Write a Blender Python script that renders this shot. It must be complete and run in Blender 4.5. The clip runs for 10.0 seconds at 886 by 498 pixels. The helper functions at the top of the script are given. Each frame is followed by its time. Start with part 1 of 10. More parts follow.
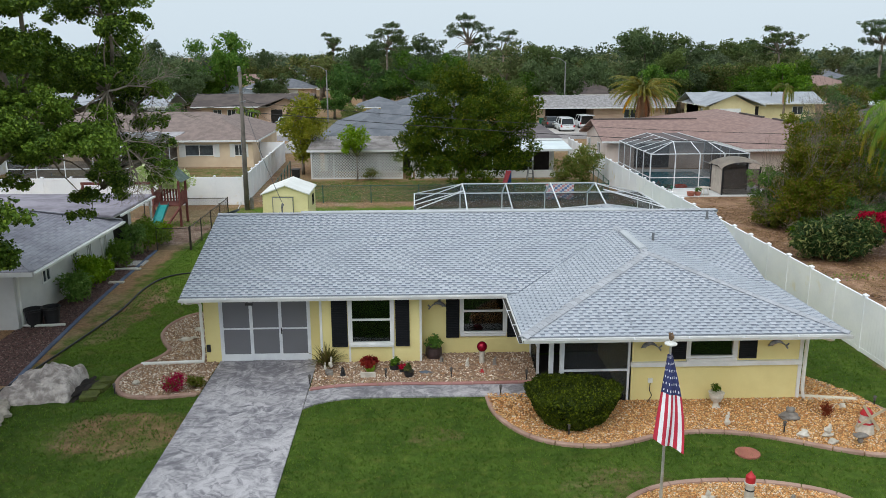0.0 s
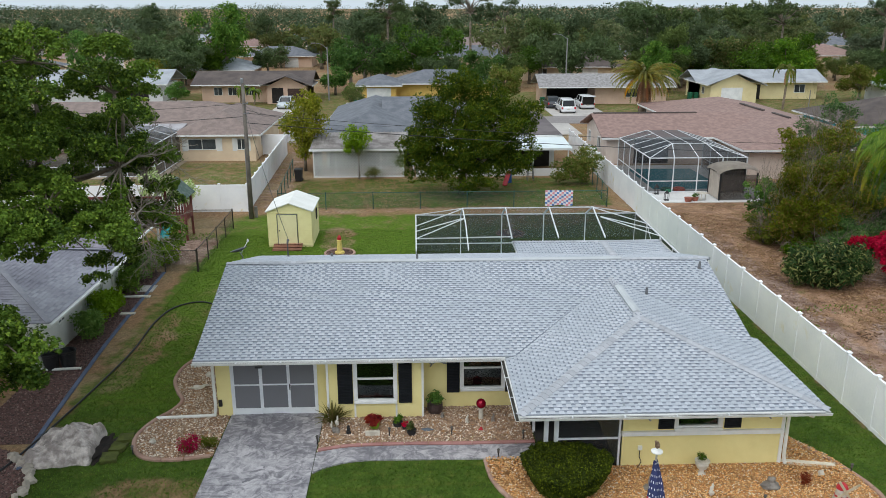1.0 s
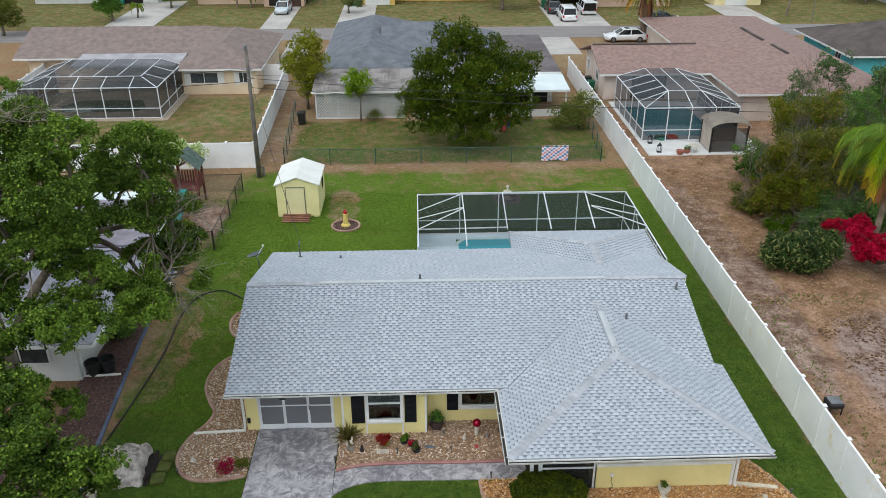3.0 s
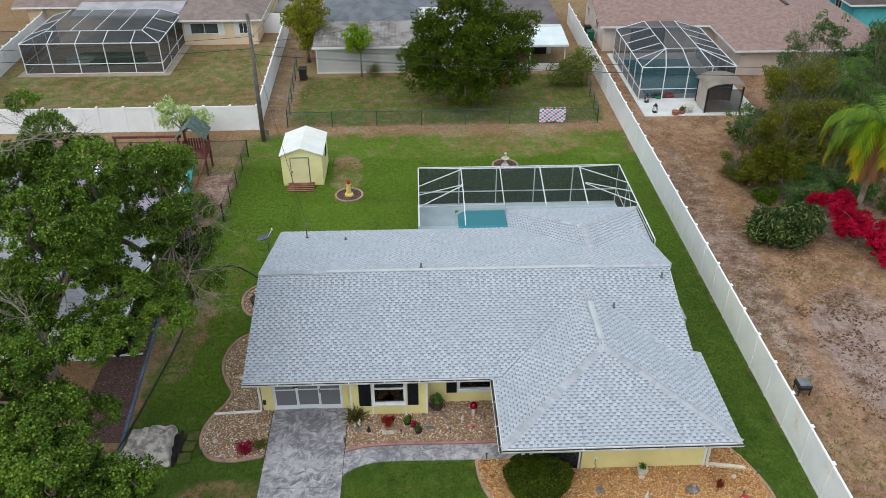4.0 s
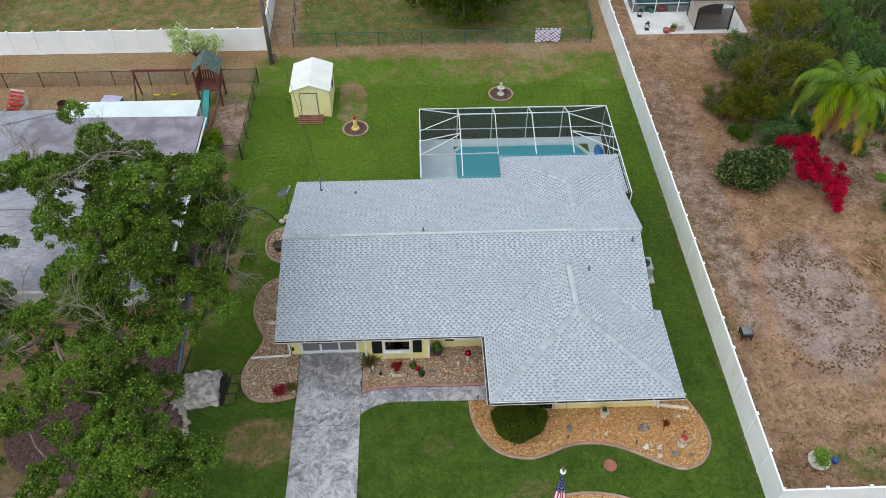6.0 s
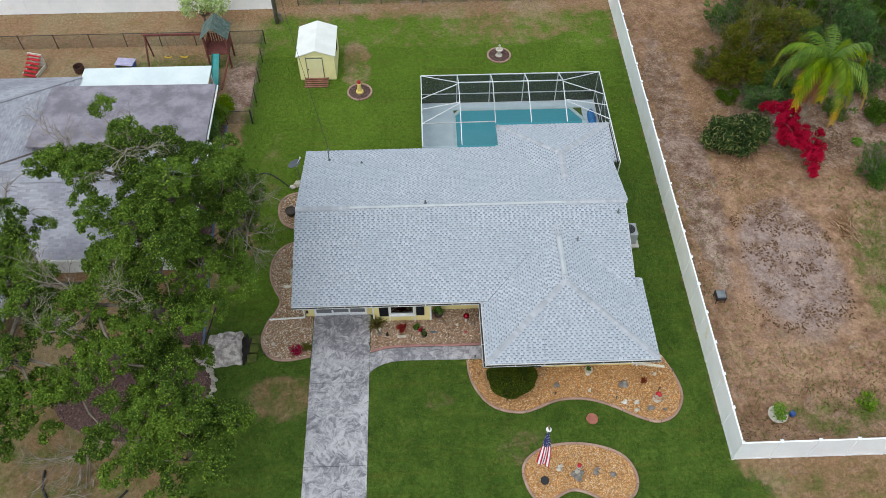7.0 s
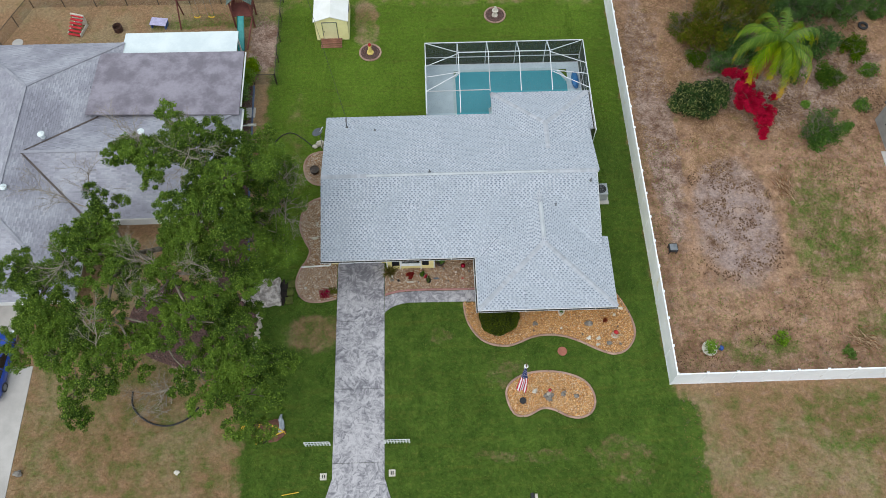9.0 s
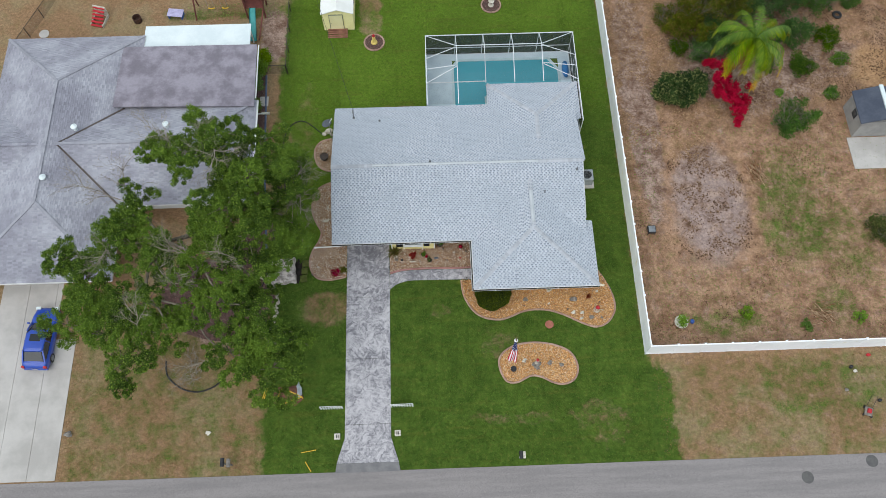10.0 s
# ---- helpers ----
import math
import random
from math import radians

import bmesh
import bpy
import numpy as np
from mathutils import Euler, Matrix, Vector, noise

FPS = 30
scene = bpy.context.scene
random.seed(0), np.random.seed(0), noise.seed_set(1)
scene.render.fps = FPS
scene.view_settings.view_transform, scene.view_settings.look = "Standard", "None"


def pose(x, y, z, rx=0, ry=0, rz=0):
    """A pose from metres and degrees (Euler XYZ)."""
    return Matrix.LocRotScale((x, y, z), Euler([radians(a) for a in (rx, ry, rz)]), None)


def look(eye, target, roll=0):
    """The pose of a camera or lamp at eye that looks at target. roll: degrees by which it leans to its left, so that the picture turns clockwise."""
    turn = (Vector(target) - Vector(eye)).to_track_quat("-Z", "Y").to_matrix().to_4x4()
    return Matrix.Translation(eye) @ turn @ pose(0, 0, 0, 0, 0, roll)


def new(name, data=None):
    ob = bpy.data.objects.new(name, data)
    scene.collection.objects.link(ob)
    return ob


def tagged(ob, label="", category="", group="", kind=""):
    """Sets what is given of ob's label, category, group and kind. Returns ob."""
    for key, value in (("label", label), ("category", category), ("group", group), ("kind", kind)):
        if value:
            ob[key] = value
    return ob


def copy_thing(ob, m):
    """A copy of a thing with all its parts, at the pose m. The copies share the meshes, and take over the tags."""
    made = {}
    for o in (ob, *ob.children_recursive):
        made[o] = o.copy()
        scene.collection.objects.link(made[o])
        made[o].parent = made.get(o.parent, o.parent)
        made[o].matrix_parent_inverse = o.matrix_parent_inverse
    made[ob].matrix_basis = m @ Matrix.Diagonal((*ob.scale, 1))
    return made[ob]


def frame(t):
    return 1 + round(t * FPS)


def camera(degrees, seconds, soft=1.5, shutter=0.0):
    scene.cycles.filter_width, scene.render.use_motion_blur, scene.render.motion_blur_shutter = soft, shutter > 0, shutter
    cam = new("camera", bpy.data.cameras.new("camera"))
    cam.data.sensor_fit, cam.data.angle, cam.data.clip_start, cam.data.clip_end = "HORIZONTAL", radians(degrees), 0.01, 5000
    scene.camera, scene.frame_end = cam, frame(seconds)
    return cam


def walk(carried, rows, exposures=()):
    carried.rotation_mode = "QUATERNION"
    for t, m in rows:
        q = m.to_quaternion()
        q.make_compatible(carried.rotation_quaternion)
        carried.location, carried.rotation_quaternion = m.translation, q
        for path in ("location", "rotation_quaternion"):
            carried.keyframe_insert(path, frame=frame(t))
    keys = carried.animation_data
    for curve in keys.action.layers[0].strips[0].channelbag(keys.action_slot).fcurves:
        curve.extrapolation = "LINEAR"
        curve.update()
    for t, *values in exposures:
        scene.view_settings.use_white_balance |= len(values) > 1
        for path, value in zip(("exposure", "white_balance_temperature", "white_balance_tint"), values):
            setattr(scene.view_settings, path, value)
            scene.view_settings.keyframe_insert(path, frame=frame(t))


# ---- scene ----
cam = camera(57.8, 10.0, soft=0.8)
PATH = [
    (0, (0.201, -0.849, 9.599), (0.269, 1.093, 9.128), -0.2),
    (0.5, (0.14, -0.815, 11.389), (0.209, 1.119, 10.883), 0.0),
    (1, (0.194, -0.883, 13.249), (0.259, 1.029, 12.667), -0.1),
    (1.5, (0.149, -0.879, 14.969), (0.215, 1.007, 14.307), -0.1),
    (2, (0.194, -0.968, 16.639), (0.258, 0.888, 15.897), -0.1),
    (3.5, (0.145, -1.162, 22.201), (0.205, 0.571, 21.205), -0.1),
    (4, (0.156, -1.21, 24.141), (0.214, 0.464, 23.048), -0.1),
    (4.5, (0.181, -1.136, 26.012), (0.238, 0.475, 24.828), -0.1),
    (5, (0.174, -1.099, 28.123), (0.23, 0.444, 26.853), 0.0),
    (5.5, (0.117, -0.974, 30.397), (0.171, 0.494, 29.041), 0.1),
    (7, (0.129, -0.832, 37.388), (0.173, 0.39, 35.806), 0.0),
    (7.5, (0.12, -0.808, 39.853), (0.16, 0.327, 38.207), 0.1),
    (8, (0.094, -0.853, 42.383), (0.133, 0.208, 40.688), 0.2),
    (8.5, (-0.051, -0.75, 45.36), (-0.01, 0.241, 43.623), 0.4),
    (9, (-0.089, -0.838, 48.286), (-0.05, 0.092, 46.516), 0.5),
    (9.5, (0.116, -0.858, 51.229), (0.146, 0.011, 49.428), 0.1),
    (10, (0.016, -0.721, 54.435), (0.048, 0.079, 52.602), 0.3),
]
walk(cam, [(t, look(eye, target, roll)) for t, eye, target, roll in PATH])


# ---- world, sun, exposure ----
world = bpy.data.worlds.new("overcast_sky")
scene.world = world
world.use_nodes = True
wt = world.node_tree
sky = wt.nodes.new("ShaderNodeTexSky")
sky.sky_type, sky.sun_disc = "NISHITA", False
SUN_UP, SUN_ROUND = 54.0, 214.0
sky.sun_elevation, sky.sun_rotation = radians(SUN_UP), radians(SUN_ROUND)
sky.air_density, sky.dust_density, sky.ozone_density = 1.0, 3.0, 1.0
grey = wt.nodes.new("ShaderNodeHueSaturation")
grey.inputs["Saturation"].default_value = 0.22
wt.links.new(sky.outputs[0], grey.inputs["Color"])
cloud = wt.nodes.new("ShaderNodeMix")
cloud.data_type = "RGBA"
cloud.inputs[0].default_value = 0.92
cloud.inputs[7].default_value = (4.8, 5.62, 6.25, 1.0)
wt.links.new(grey.outputs[0], cloud.inputs[6])
wt.links.new(cloud.outputs[2], wt.nodes["Background"].inputs["Color"])
wt.nodes["Background"].inputs["Strength"].default_value = 0.13

sun = new("sun", bpy.data.lights.new("sun", "SUN"))
sun.data.energy, sun.data.angle, sun.data.color = 1.65, radians(70), (1.0, 0.98, 0.96)
_a, _e = radians(SUN_ROUND), radians(SUN_UP)
sun.matrix_basis = look((0, 0, 60), (-math.sin(_a) * math.cos(_e), -math.cos(_a) * math.cos(_e), 60 - math.sin(_e)))
scene.view_settings.exposure = 0.13


# ---- building helpers ----
def lin(r, g, b):
    """A colour from 8-bit values."""
    return tuple(((c / 255 + 0.055) / 1.055) ** 2.4 if c > 10 else c / 255 / 12.92 for c in (r, g, b)) + (1.0,)


def nd(nt, kind, values=None, **props):
    """A node with its settings; a value that is a socket is linked."""
    n = nt.nodes.new("ShaderNode" + kind)
    for key, value in props.items():
        setattr(n, key, value)
    for key, value in (values or {}).items():
        if isinstance(value, bpy.types.NodeSocket):
            nt.links.new(value, n.inputs[key])
        else:
            n.inputs[key].default_value = value
    return n


def material(name):
    m = bpy.data.materials.new(name)
    m.use_nodes = True
    return m, m.node_tree, m.node_tree.nodes["Principled BSDF"]


def maths(nt, op, a, b=0.0, c=0.0):
    return nd(nt, "Math", {0: a, 1: b, 2: c}, operation=op).outputs[0]


def blend(nt, fac, a, b, how="MIX"):
    return nd(nt, "Mix", {0: fac, 6: a, 7: b}, data_type="RGBA", blend_type=how).outputs[2]


def ramp(nt, fac, lo, hi):
    return nd(nt, "MapRange", {0: fac, 1: lo, 2: hi, 3: 0.0, 4: 1.0}, interpolation_type="SMOOTHSTEP").outputs[0]


def place(nt):
    return nd(nt, "NewGeometry").outputs["Position"]


def wobble(nt, scale, detail=3.0, rough=0.55, at=None, distort=0.0):
    return nd(nt, "TexNoise", {"Vector": at or place(nt), "Scale": scale, "Detail": detail, "Roughness": rough, "Distortion": distort}).outputs["Fac"]


def surface(name, c1, c2, coarse=0.7, fine=25.0, rough=0.7, bump=0.15, metal=0.0, grain=0.25, spec=0.4, vary=0.0, island=0.0, lo=0.35, hi=0.65):
    """A weathered surface: two colours at one scale, grain at another, fine relief."""
    m, nt, b = material(name)
    at = place(nt)
    col = blend(nt, ramp(nt, wobble(nt, coarse, 5.0, 0.6, at), lo, hi), c1, c2)
    g = wobble(nt, fine, 4.0, 0.6, at)
    col = blend(nt, 1.0, col, nd(nt, "CombineColor", {0: maths(nt, "MULTIPLY_ADD", g, 2 * grain, 1 - grain), 1: maths(nt, "MULTIPLY_ADD", g, 2 * grain, 1 - grain), 2: maths(nt, "MULTIPLY_ADD", g, 2 * grain, 1 - grain)}).outputs[0], "MULTIPLY")
    if vary or island:
        rnd = nd(nt, "ObjectInfo").outputs["Random"] if vary else nd(nt, "NewGeometry").outputs["Random Per Island"]
        k = vary or island
        v = maths(nt, "MULTIPLY_ADD", rnd, 2 * k, 1 - k)
        col = blend(nt, 1.0, col, nd(nt, "CombineColor", {0: v, 1: v, 2: v}).outputs[0], "MULTIPLY")
    nt.links.new(col, b.inputs["Base Color"])
    b.inputs["Roughness"].default_value, b.inputs["Metallic"].default_value = rough, metal
    b.inputs["Specular IOR Level"].default_value = spec
    if bump:
        bp = nd(nt, "Bump", {"Strength": bump, "Distance": 0.02, "Height": g})
        nt.links.new(bp.outputs[0], b.inputs["Normal"])
    return m


def leaves(name, c1, c2, c3, patch=0.6, trans=0.35, rough=0.55, vary=1.0):
    """Foliage: hue by leaf and by patch, with light through the leaf."""
    m, nt, b = material(name)
    rnd = nd(nt, "NewGeometry").outputs["Random Per Island"]
    col = blend(nt, ramp(nt, wobble(nt, patch, 3.0), 0.36, 0.64), c1, c2)
    col = blend(nt, ramp(nt, rnd, 0.62, 1.0), col, c3)
    own = nd(nt, "ObjectInfo").outputs["Random"]
    hue = nd(nt, "HueSaturation", {"Hue": maths(nt, "MULTIPLY_ADD", own, 0.03 * vary, 0.5 - 0.027 * vary), "Saturation": maths(nt, "MULTIPLY_ADD", own, -0.3 * vary, 1.0 + 0.15 * vary), "Value": maths(nt, "MULTIPLY_ADD", maths(nt, "FRACT", maths(nt, "MULTIPLY", own, 7.31), 0.0), 0.5 * vary, 1.0 - 0.2 * vary), "Color": col})
    col = hue.outputs[0]
    nt.links.new(col, b.inputs["Base Color"])
    b.inputs["Roughness"].default_value = rough
    b.inputs["Specular IOR Level"].default_value = 0.14
    t = nd(nt, "BsdfTranslucent", {"Color": col})
    mix = nd(nt, "MixShader", {0: trans, 1: b.outputs[0], 2: t.outputs[0]})
    nt.links.new(mix.outputs[0], nt.nodes["Material Output"].inputs["Surface"])
    return m


def gauze(name, col, cover, rough=0.6):
    """Insect screen or wire mesh: a share of threads, the rest open."""
    m, nt, b = material(name)
    b.inputs["Base Color"].default_value = col
    b.inputs["Roughness"].default_value = rough
    g = wobble(nt, 1.2, 3.0)
    mix = nd(nt, "MixShader", {0: maths(nt, "MULTIPLY_ADD", g, 0.12, cover - 0.06), 1: nd(nt, "BsdfTransparent").outputs[0], 2: b.outputs[0]})
    nt.links.new(mix.outputs[0], nt.nodes["Material Output"].inputs["Surface"])
    return m


def glass(name, tint=(0.5, 0.56, 0.54, 1.0)):
    m, nt, b = material(name)
    gl = nd(nt, "BsdfGlossy", {"Color": (0.9, 0.95, 0.95, 1), "Roughness": 0.03})
    mix = nd(nt, "MixShader", {0: nd(nt, "Fresnel", {"IOR": 1.6}).outputs[0], 1: nd(nt, "BsdfTransparent", {"Color": tint}).outputs[0], 2: gl.outputs[0]})
    nt.links.new(mix.outputs[0], nt.nodes["Material Output"].inputs["Surface"])
    return m


def thing(name, x, y, z=0.0, label="", category="", group="", kind="", turn=0.0):
    ob = new(name)
    ob.empty_display_size = 0.2
    ob.matrix_basis = pose(x, y, z, 0, 0, turn)
    return tagged(ob, label, category, group, kind)


def part(name, bm, mat, parent=None, label="", world=False, bevel=0.0, smooth=False):
    """One mesh object from a bmesh, under its thing or part. world: its vertices are in the world's metres."""
    if bevel:
        bmesh.ops.bevel(bm, geom=list(bm.edges), offset=bevel, segments=1, affect="EDGES", clamp_overlap=True)
    bmesh.ops.recalc_face_normals(bm, faces=list(bm.faces))
    me = bpy.data.meshes.new(name)
    bm.to_mesh(me)
    bm.free()
    return hang(name, me, mat, parent, label, world, smooth)


def hang(name, me, mat, parent=None, label="", world=False, smooth=False):
    for one in mat if isinstance(mat, (list, tuple)) else (mat,):
        me.materials.append(one)
    if smooth:
        me.shade_smooth()
    ob = new(name, me)
    if parent is not None:
        ob.parent = parent
        if world:
            ob.matrix_parent_inverse = parent.matrix_basis.inverted()
    return tagged(ob, label)


def arrays(name, verts, faces, mat, parent=None, label="", world=False, smooth=False, kind="", slots=None):
    me = bpy.data.meshes.new(name)
    me.from_pydata(verts if isinstance(verts, list) else verts.tolist(), [], faces if isinstance(faces, list) else faces.tolist())
    ob = hang(name, me, mat, parent, label, world, smooth)
    if slots is not None:
        me.polygons.foreach_set("material_index", np.asarray(slots, dtype=np.int32))
    me.update()
    return tagged(ob, kind=kind)


def box(bm, x0, x1, y0, y1, z0, z1):
    v = [bm.verts.new((x, y, z)) for z in (z0, z1) for x, y in ((x0, y0), (x1, y0), (x1, y1), (x0, y1))]
    for f in ((3, 2, 1, 0), (4, 5, 6, 7), (0, 1, 5, 4), (1, 2, 6, 5), (2, 3, 7, 6), (3, 0, 4, 7)):
        bm.faces.new([v[i] for i in f])
    return v


def boxes(*rows):
    bm = bmesh.new()
    for r in rows:
        box(bm, *r)
    return bm


def beam(bm, p, q, w, h=None):
    """A bar of section w by h from p to q."""
    p, q, h = Vector(p), Vector(q), h or w
    d = (q - p).normalized()
    s = d.cross(Vector((0, 0, 1)))
    s = s.normalized() if s.length > 1e-4 else Vector((1, 0, 0))
    u = s.cross(d)
    v = [bm.verts.new(o + s * a * w / 2 + u * b * h / 2) for o in (p, q) for a, b in ((-1, -1), (1, -1), (1, 1), (-1, 1))]
    for f in ((3, 2, 1, 0), (4, 5, 6, 7), (0, 1, 5, 4), (1, 2, 6, 5), (2, 3, 7, 6), (3, 0, 4, 7)):
        bm.faces.new([v[i] for i in f])


def tube(bm, pts, radii, n=8):
    """A round tube through points, with a radius at each."""
    pts = [Vector(p) for p in pts]
    radii = radii if isinstance(radii, (list, tuple)) else [radii] * len(pts)
    rings, side = [], None
    for i, p in enumerate(pts):
        d = (pts[min(i + 1, len(pts) - 1)] - pts[max(i - 1, 0)]).normalized()
        if side is None:
            side = d.orthogonal().normalized()
        side = (side - d * side.dot(d)).normalized()
        up = d.cross(side)
        rings.append([bm.verts.new(p + (side * math.cos(k * math.tau / n) + up * math.sin(k * math.tau / n)) * radii[i]) for k in range(n)])
    for a, b in zip(rings, rings[1:]):
        for k in range(n):
            bm.faces.new((a[k], a[(k + 1) % n], b[(k + 1) % n], b[k]))
    bm.faces.new(rings[0][::-1])
    bm.faces.new(rings[-1])


def lathe(bm, profile, n=16, at=(0, 0, 0)):
    """A turned body: (radius, height) rows from the bottom up."""
    x, y, z = at
    rings = [[bm.verts.new((x + max(r, 0.001) * math.cos(k * math.tau / n), y + max(r, 0.001) * math.sin(k * math.tau / n), z + h)) for k in range(n)] for r, h in profile]
    for a, b in zip(rings, rings[1:]):
        for k in range(n):
            bm.faces.new((a[k], a[(k + 1) % n], b[(k + 1) % n], b[k]))
    bm.faces.new(rings[0][::-1])
    bm.faces.new(rings[-1])


def slab(bm, pts, drop, lift=0.0):
    """A plate: the polygon pts as its top, drop thick, straight down."""
    top = [bm.verts.new((p[0], p[1], p[2] + lift)) for p in pts]
    low = [bm.verts.new((p[0], p[1], p[2] + lift - drop)) for p in pts]
    bm.faces.new(top)
    bm.faces.new(low[::-1])
    for i in range(len(pts)):
        j = (i + 1) % len(pts)
        bm.faces.new((top[i], low[i], low[j], top[j]))


def lump(bm, at, r, rough=0.25, seed=0, cuts=2, flat=1.0):
    """An uneven boulder."""
    got = bmesh.ops.create_icosphere(bm, subdivisions=cuts, radius=1.0)
    rx, ry, rz = r if isinstance(r, (tuple, list)) else (r, r, r)
    for v in got["verts"]:
        k = 1 + rough * noise.noise(v.co * 1.4 + Vector((seed * 7.3, seed * 1.7, 0))) * 2
        v.co = Vector((at[0] + v.co.x * rx * k, at[1] + v.co.y * ry * k, at[2] + max(v.co.z * rz * k, -rz * flat)))


def smooth_loop(ctrl, step=0.15, closed=True):
    """A rounded line through control points."""
    pts, n = [], len(ctrl)
    c = [Vector((p[0], p[1], p[2] if len(p) > 2 else 0.0)) for p in ctrl]
    for i in range(n if closed else n - 1):
        p0, p1, p2, p3 = (c[(i + k) % n] if closed else c[max(0, min(n - 1, i + k))] for k in (-1, 0, 1, 2))
        m = max(2, int((p2 - p1).length / step))
        for k in range(m):
            t = k / m
            pts.append(0.5 * ((2 * p1) + (p2 - p0) * t + (2 * p0 - 5 * p1 + 4 * p2 - p3) * t * t + (3 * p1 - p0 - 3 * p2 + p3) * t ** 3))
    if not closed:
        pts.append(c[-1])
    return pts


def inside(poly, x, y):
    """Which of the points x, y lie in the polygon."""
    hit = np.zeros(len(x), bool)
    for (ax, ay), (bx, by) in zip(poly, poly[1:] + poly[:1]):
        cross = (ay > y) != (by > y)
        hit ^= cross & (x < (bx - ax) * (y - ay) / ((by - ay) or 1e-9) + ax)
    return hit


def wall(bm, x0, x1, y0, y1, z0, z1, holes=()):
    """A wall along x, y0 to y1 thick, with openings (xa, xb, za, zb) through it."""
    xs = sorted({x0, x1, *(h[0] for h in holes), *(h[1] for h in holes)})
    zs = sorted({z0, z1, *(h[2] for h in holes), *(h[3] for h in holes)})
    for a, b in zip(xs, xs[1:]):
        for c, d in zip(zs, zs[1:]):
            if not any(h[0] <= (a + b) / 2 <= h[1] and h[2] <= (c + d) / 2 <= h[3] for h in holes):
                box(bm, a, b, y0, y1, c, d)
    bmesh.ops.remove_doubles(bm, verts=list(bm.verts), dist=0.0005)
    seen = {}
    for f in bm.faces:
        seen.setdefault(frozenset(f.verts), []).append(f)
    bmesh.ops.delete(bm, geom=[f for fs in seen.values() if len(fs) > 1 for f in fs], context="FACES_ONLY")


def turned(bm, m):
    bmesh.ops.transform(bm, matrix=m, verts=list(bm.verts))
    return bm


# ---- materials ----
def ground_material():
    """Lawn, dry grass and bare soil in one sheet: how green and how bare each part of the plots is."""
    m, nt, b = material("lawn_and_soil")
    at = place(nt)
    xyz = nd(nt, "SeparateXYZ", {0: at})
    big = wobble(nt, 0.28, 4.0, 0.6, at)
    mid = wobble(nt, 1.1, 5.0, 0.65, at)
    fine = wobble(nt, 9.0, 5.0, 0.7, at)
    blade = wobble(nt, 55.0, 3.0, 0.7, at)
    edge = wobble(nt, 0.9, 3.0, 0.6, at)
    wx = maths(nt, "MULTIPLY_ADD", edge, 1.6, maths(nt, "ADD", xyz.outputs[0], -0.8))
    wy = maths(nt, "MULTIPLY_ADD", big, 1.8, maths(nt, "ADD", xyz.outputs[1], -0.9))

    def zone(x0, x1, y0, y1, soft=0.5):
        a = maths(nt, "MULTIPLY", ramp(nt, wx, x0 - soft, x0 + soft), maths(nt, "SUBTRACT", 1.0, ramp(nt, wx, x1 - soft, x1 + soft)))
        c = maths(nt, "MULTIPLY", ramp(nt, wy, y0 - soft, y0 + soft), maths(nt, "SUBTRACT", 1.0, ramp(nt, wy, y1 - soft, y1 + soft)))
        return maths(nt, "MULTIPLY", a, c)

    def spot(x, y, rx, ry):
        dx = maths(nt, "MULTIPLY", maths(nt, "ADD", wx, -x), 1 / rx)
        dy = maths(nt, "MULTIPLY", maths(nt, "ADD", wy, -y), 1 / ry)
        d = maths(nt, "ADD", maths(nt, "MULTIPLY", dx, dx), maths(nt, "MULTIPLY", dy, dy))
        return maths(nt, "SUBTRACT", 1.0, ramp(nt, d, 0.3, 1.3))

    def total(start, rows):
        out = None
        for k, z in rows:
            out = maths(nt, "MULTIPLY_ADD", z, k, out if out is not None else start)
        return out

    green = total(0.30, [
        (0.62, zone(-11.6, 14.9, 6.0, 46.5, 0.8)), (0.38, zone(-11.6, 14.9, 46.5, 50.6, 0.9)), (0.45, zone(14.0, 16.2, 6.0, 13.6, 0.5)),
        (-0.42, spot(-7.6, 18.6, 2.4, 1.6)), (-0.25, spot(-9.5, 32.5, 1.3, 7.0)), (-0.40, spot(-2.5, 34.9, 3.2, 0.9)), (-0.42, spot(-4.4, 45.0, 1.2, 2.8)),
        (-0.28, spot(4.8, 15.6, 2.0, 1.6)), (-0.25, spot(5.5, 10.4, 5.0, 0.5)), (-0.14, spot(7.0, 49.0, 6.0, 2.0)), (-0.35, spot(-10.8, 29.0, 0.8, 5.0)),
        (-0.3, spot(0.5, 18.2, 0.9, 0.6)), (-0.28, spot(11.5, 10.0, 2.2, 2.0)),
    ])
    green = total(green, [
        (0.22, zone(-34, -12.4, 52.5, 69.5, 1.0)), (0.30, zone(-9, 14, 52.3, 62, 0.5)), (0.23, spot(27.2, 25.2, 2.6, 5.0)), (0.17, spot(31.0, 22.5, 2.6, 3.6)), (0.2, spot(21.0, 16.6, 3.0, 1.2)), (0.2, spot(29.0, 17.8, 1.6, 1.8)), (0.1, spot(27.0, 12.0, 5.0, 2.5)), (0.22, spot(-17, 45.5, 5.5, 0.7)),
        (0.16, zone(-25, -11.6, 6.0, 20.0, 1.5)), (0.12, zone(15.2, 40, 6.0, 14.0, 1.0)), (0.24, zone(-60, 95, 98.6, 128, 1.5)),
    ])
    green = maths(nt, "ADD", green, maths(nt, "MULTIPLY_ADD", mid, 0.9, -0.45))
    green = maths(nt, "ADD", green, maths(nt, "MULTIPLY_ADD", fine, 0.5, -0.25))
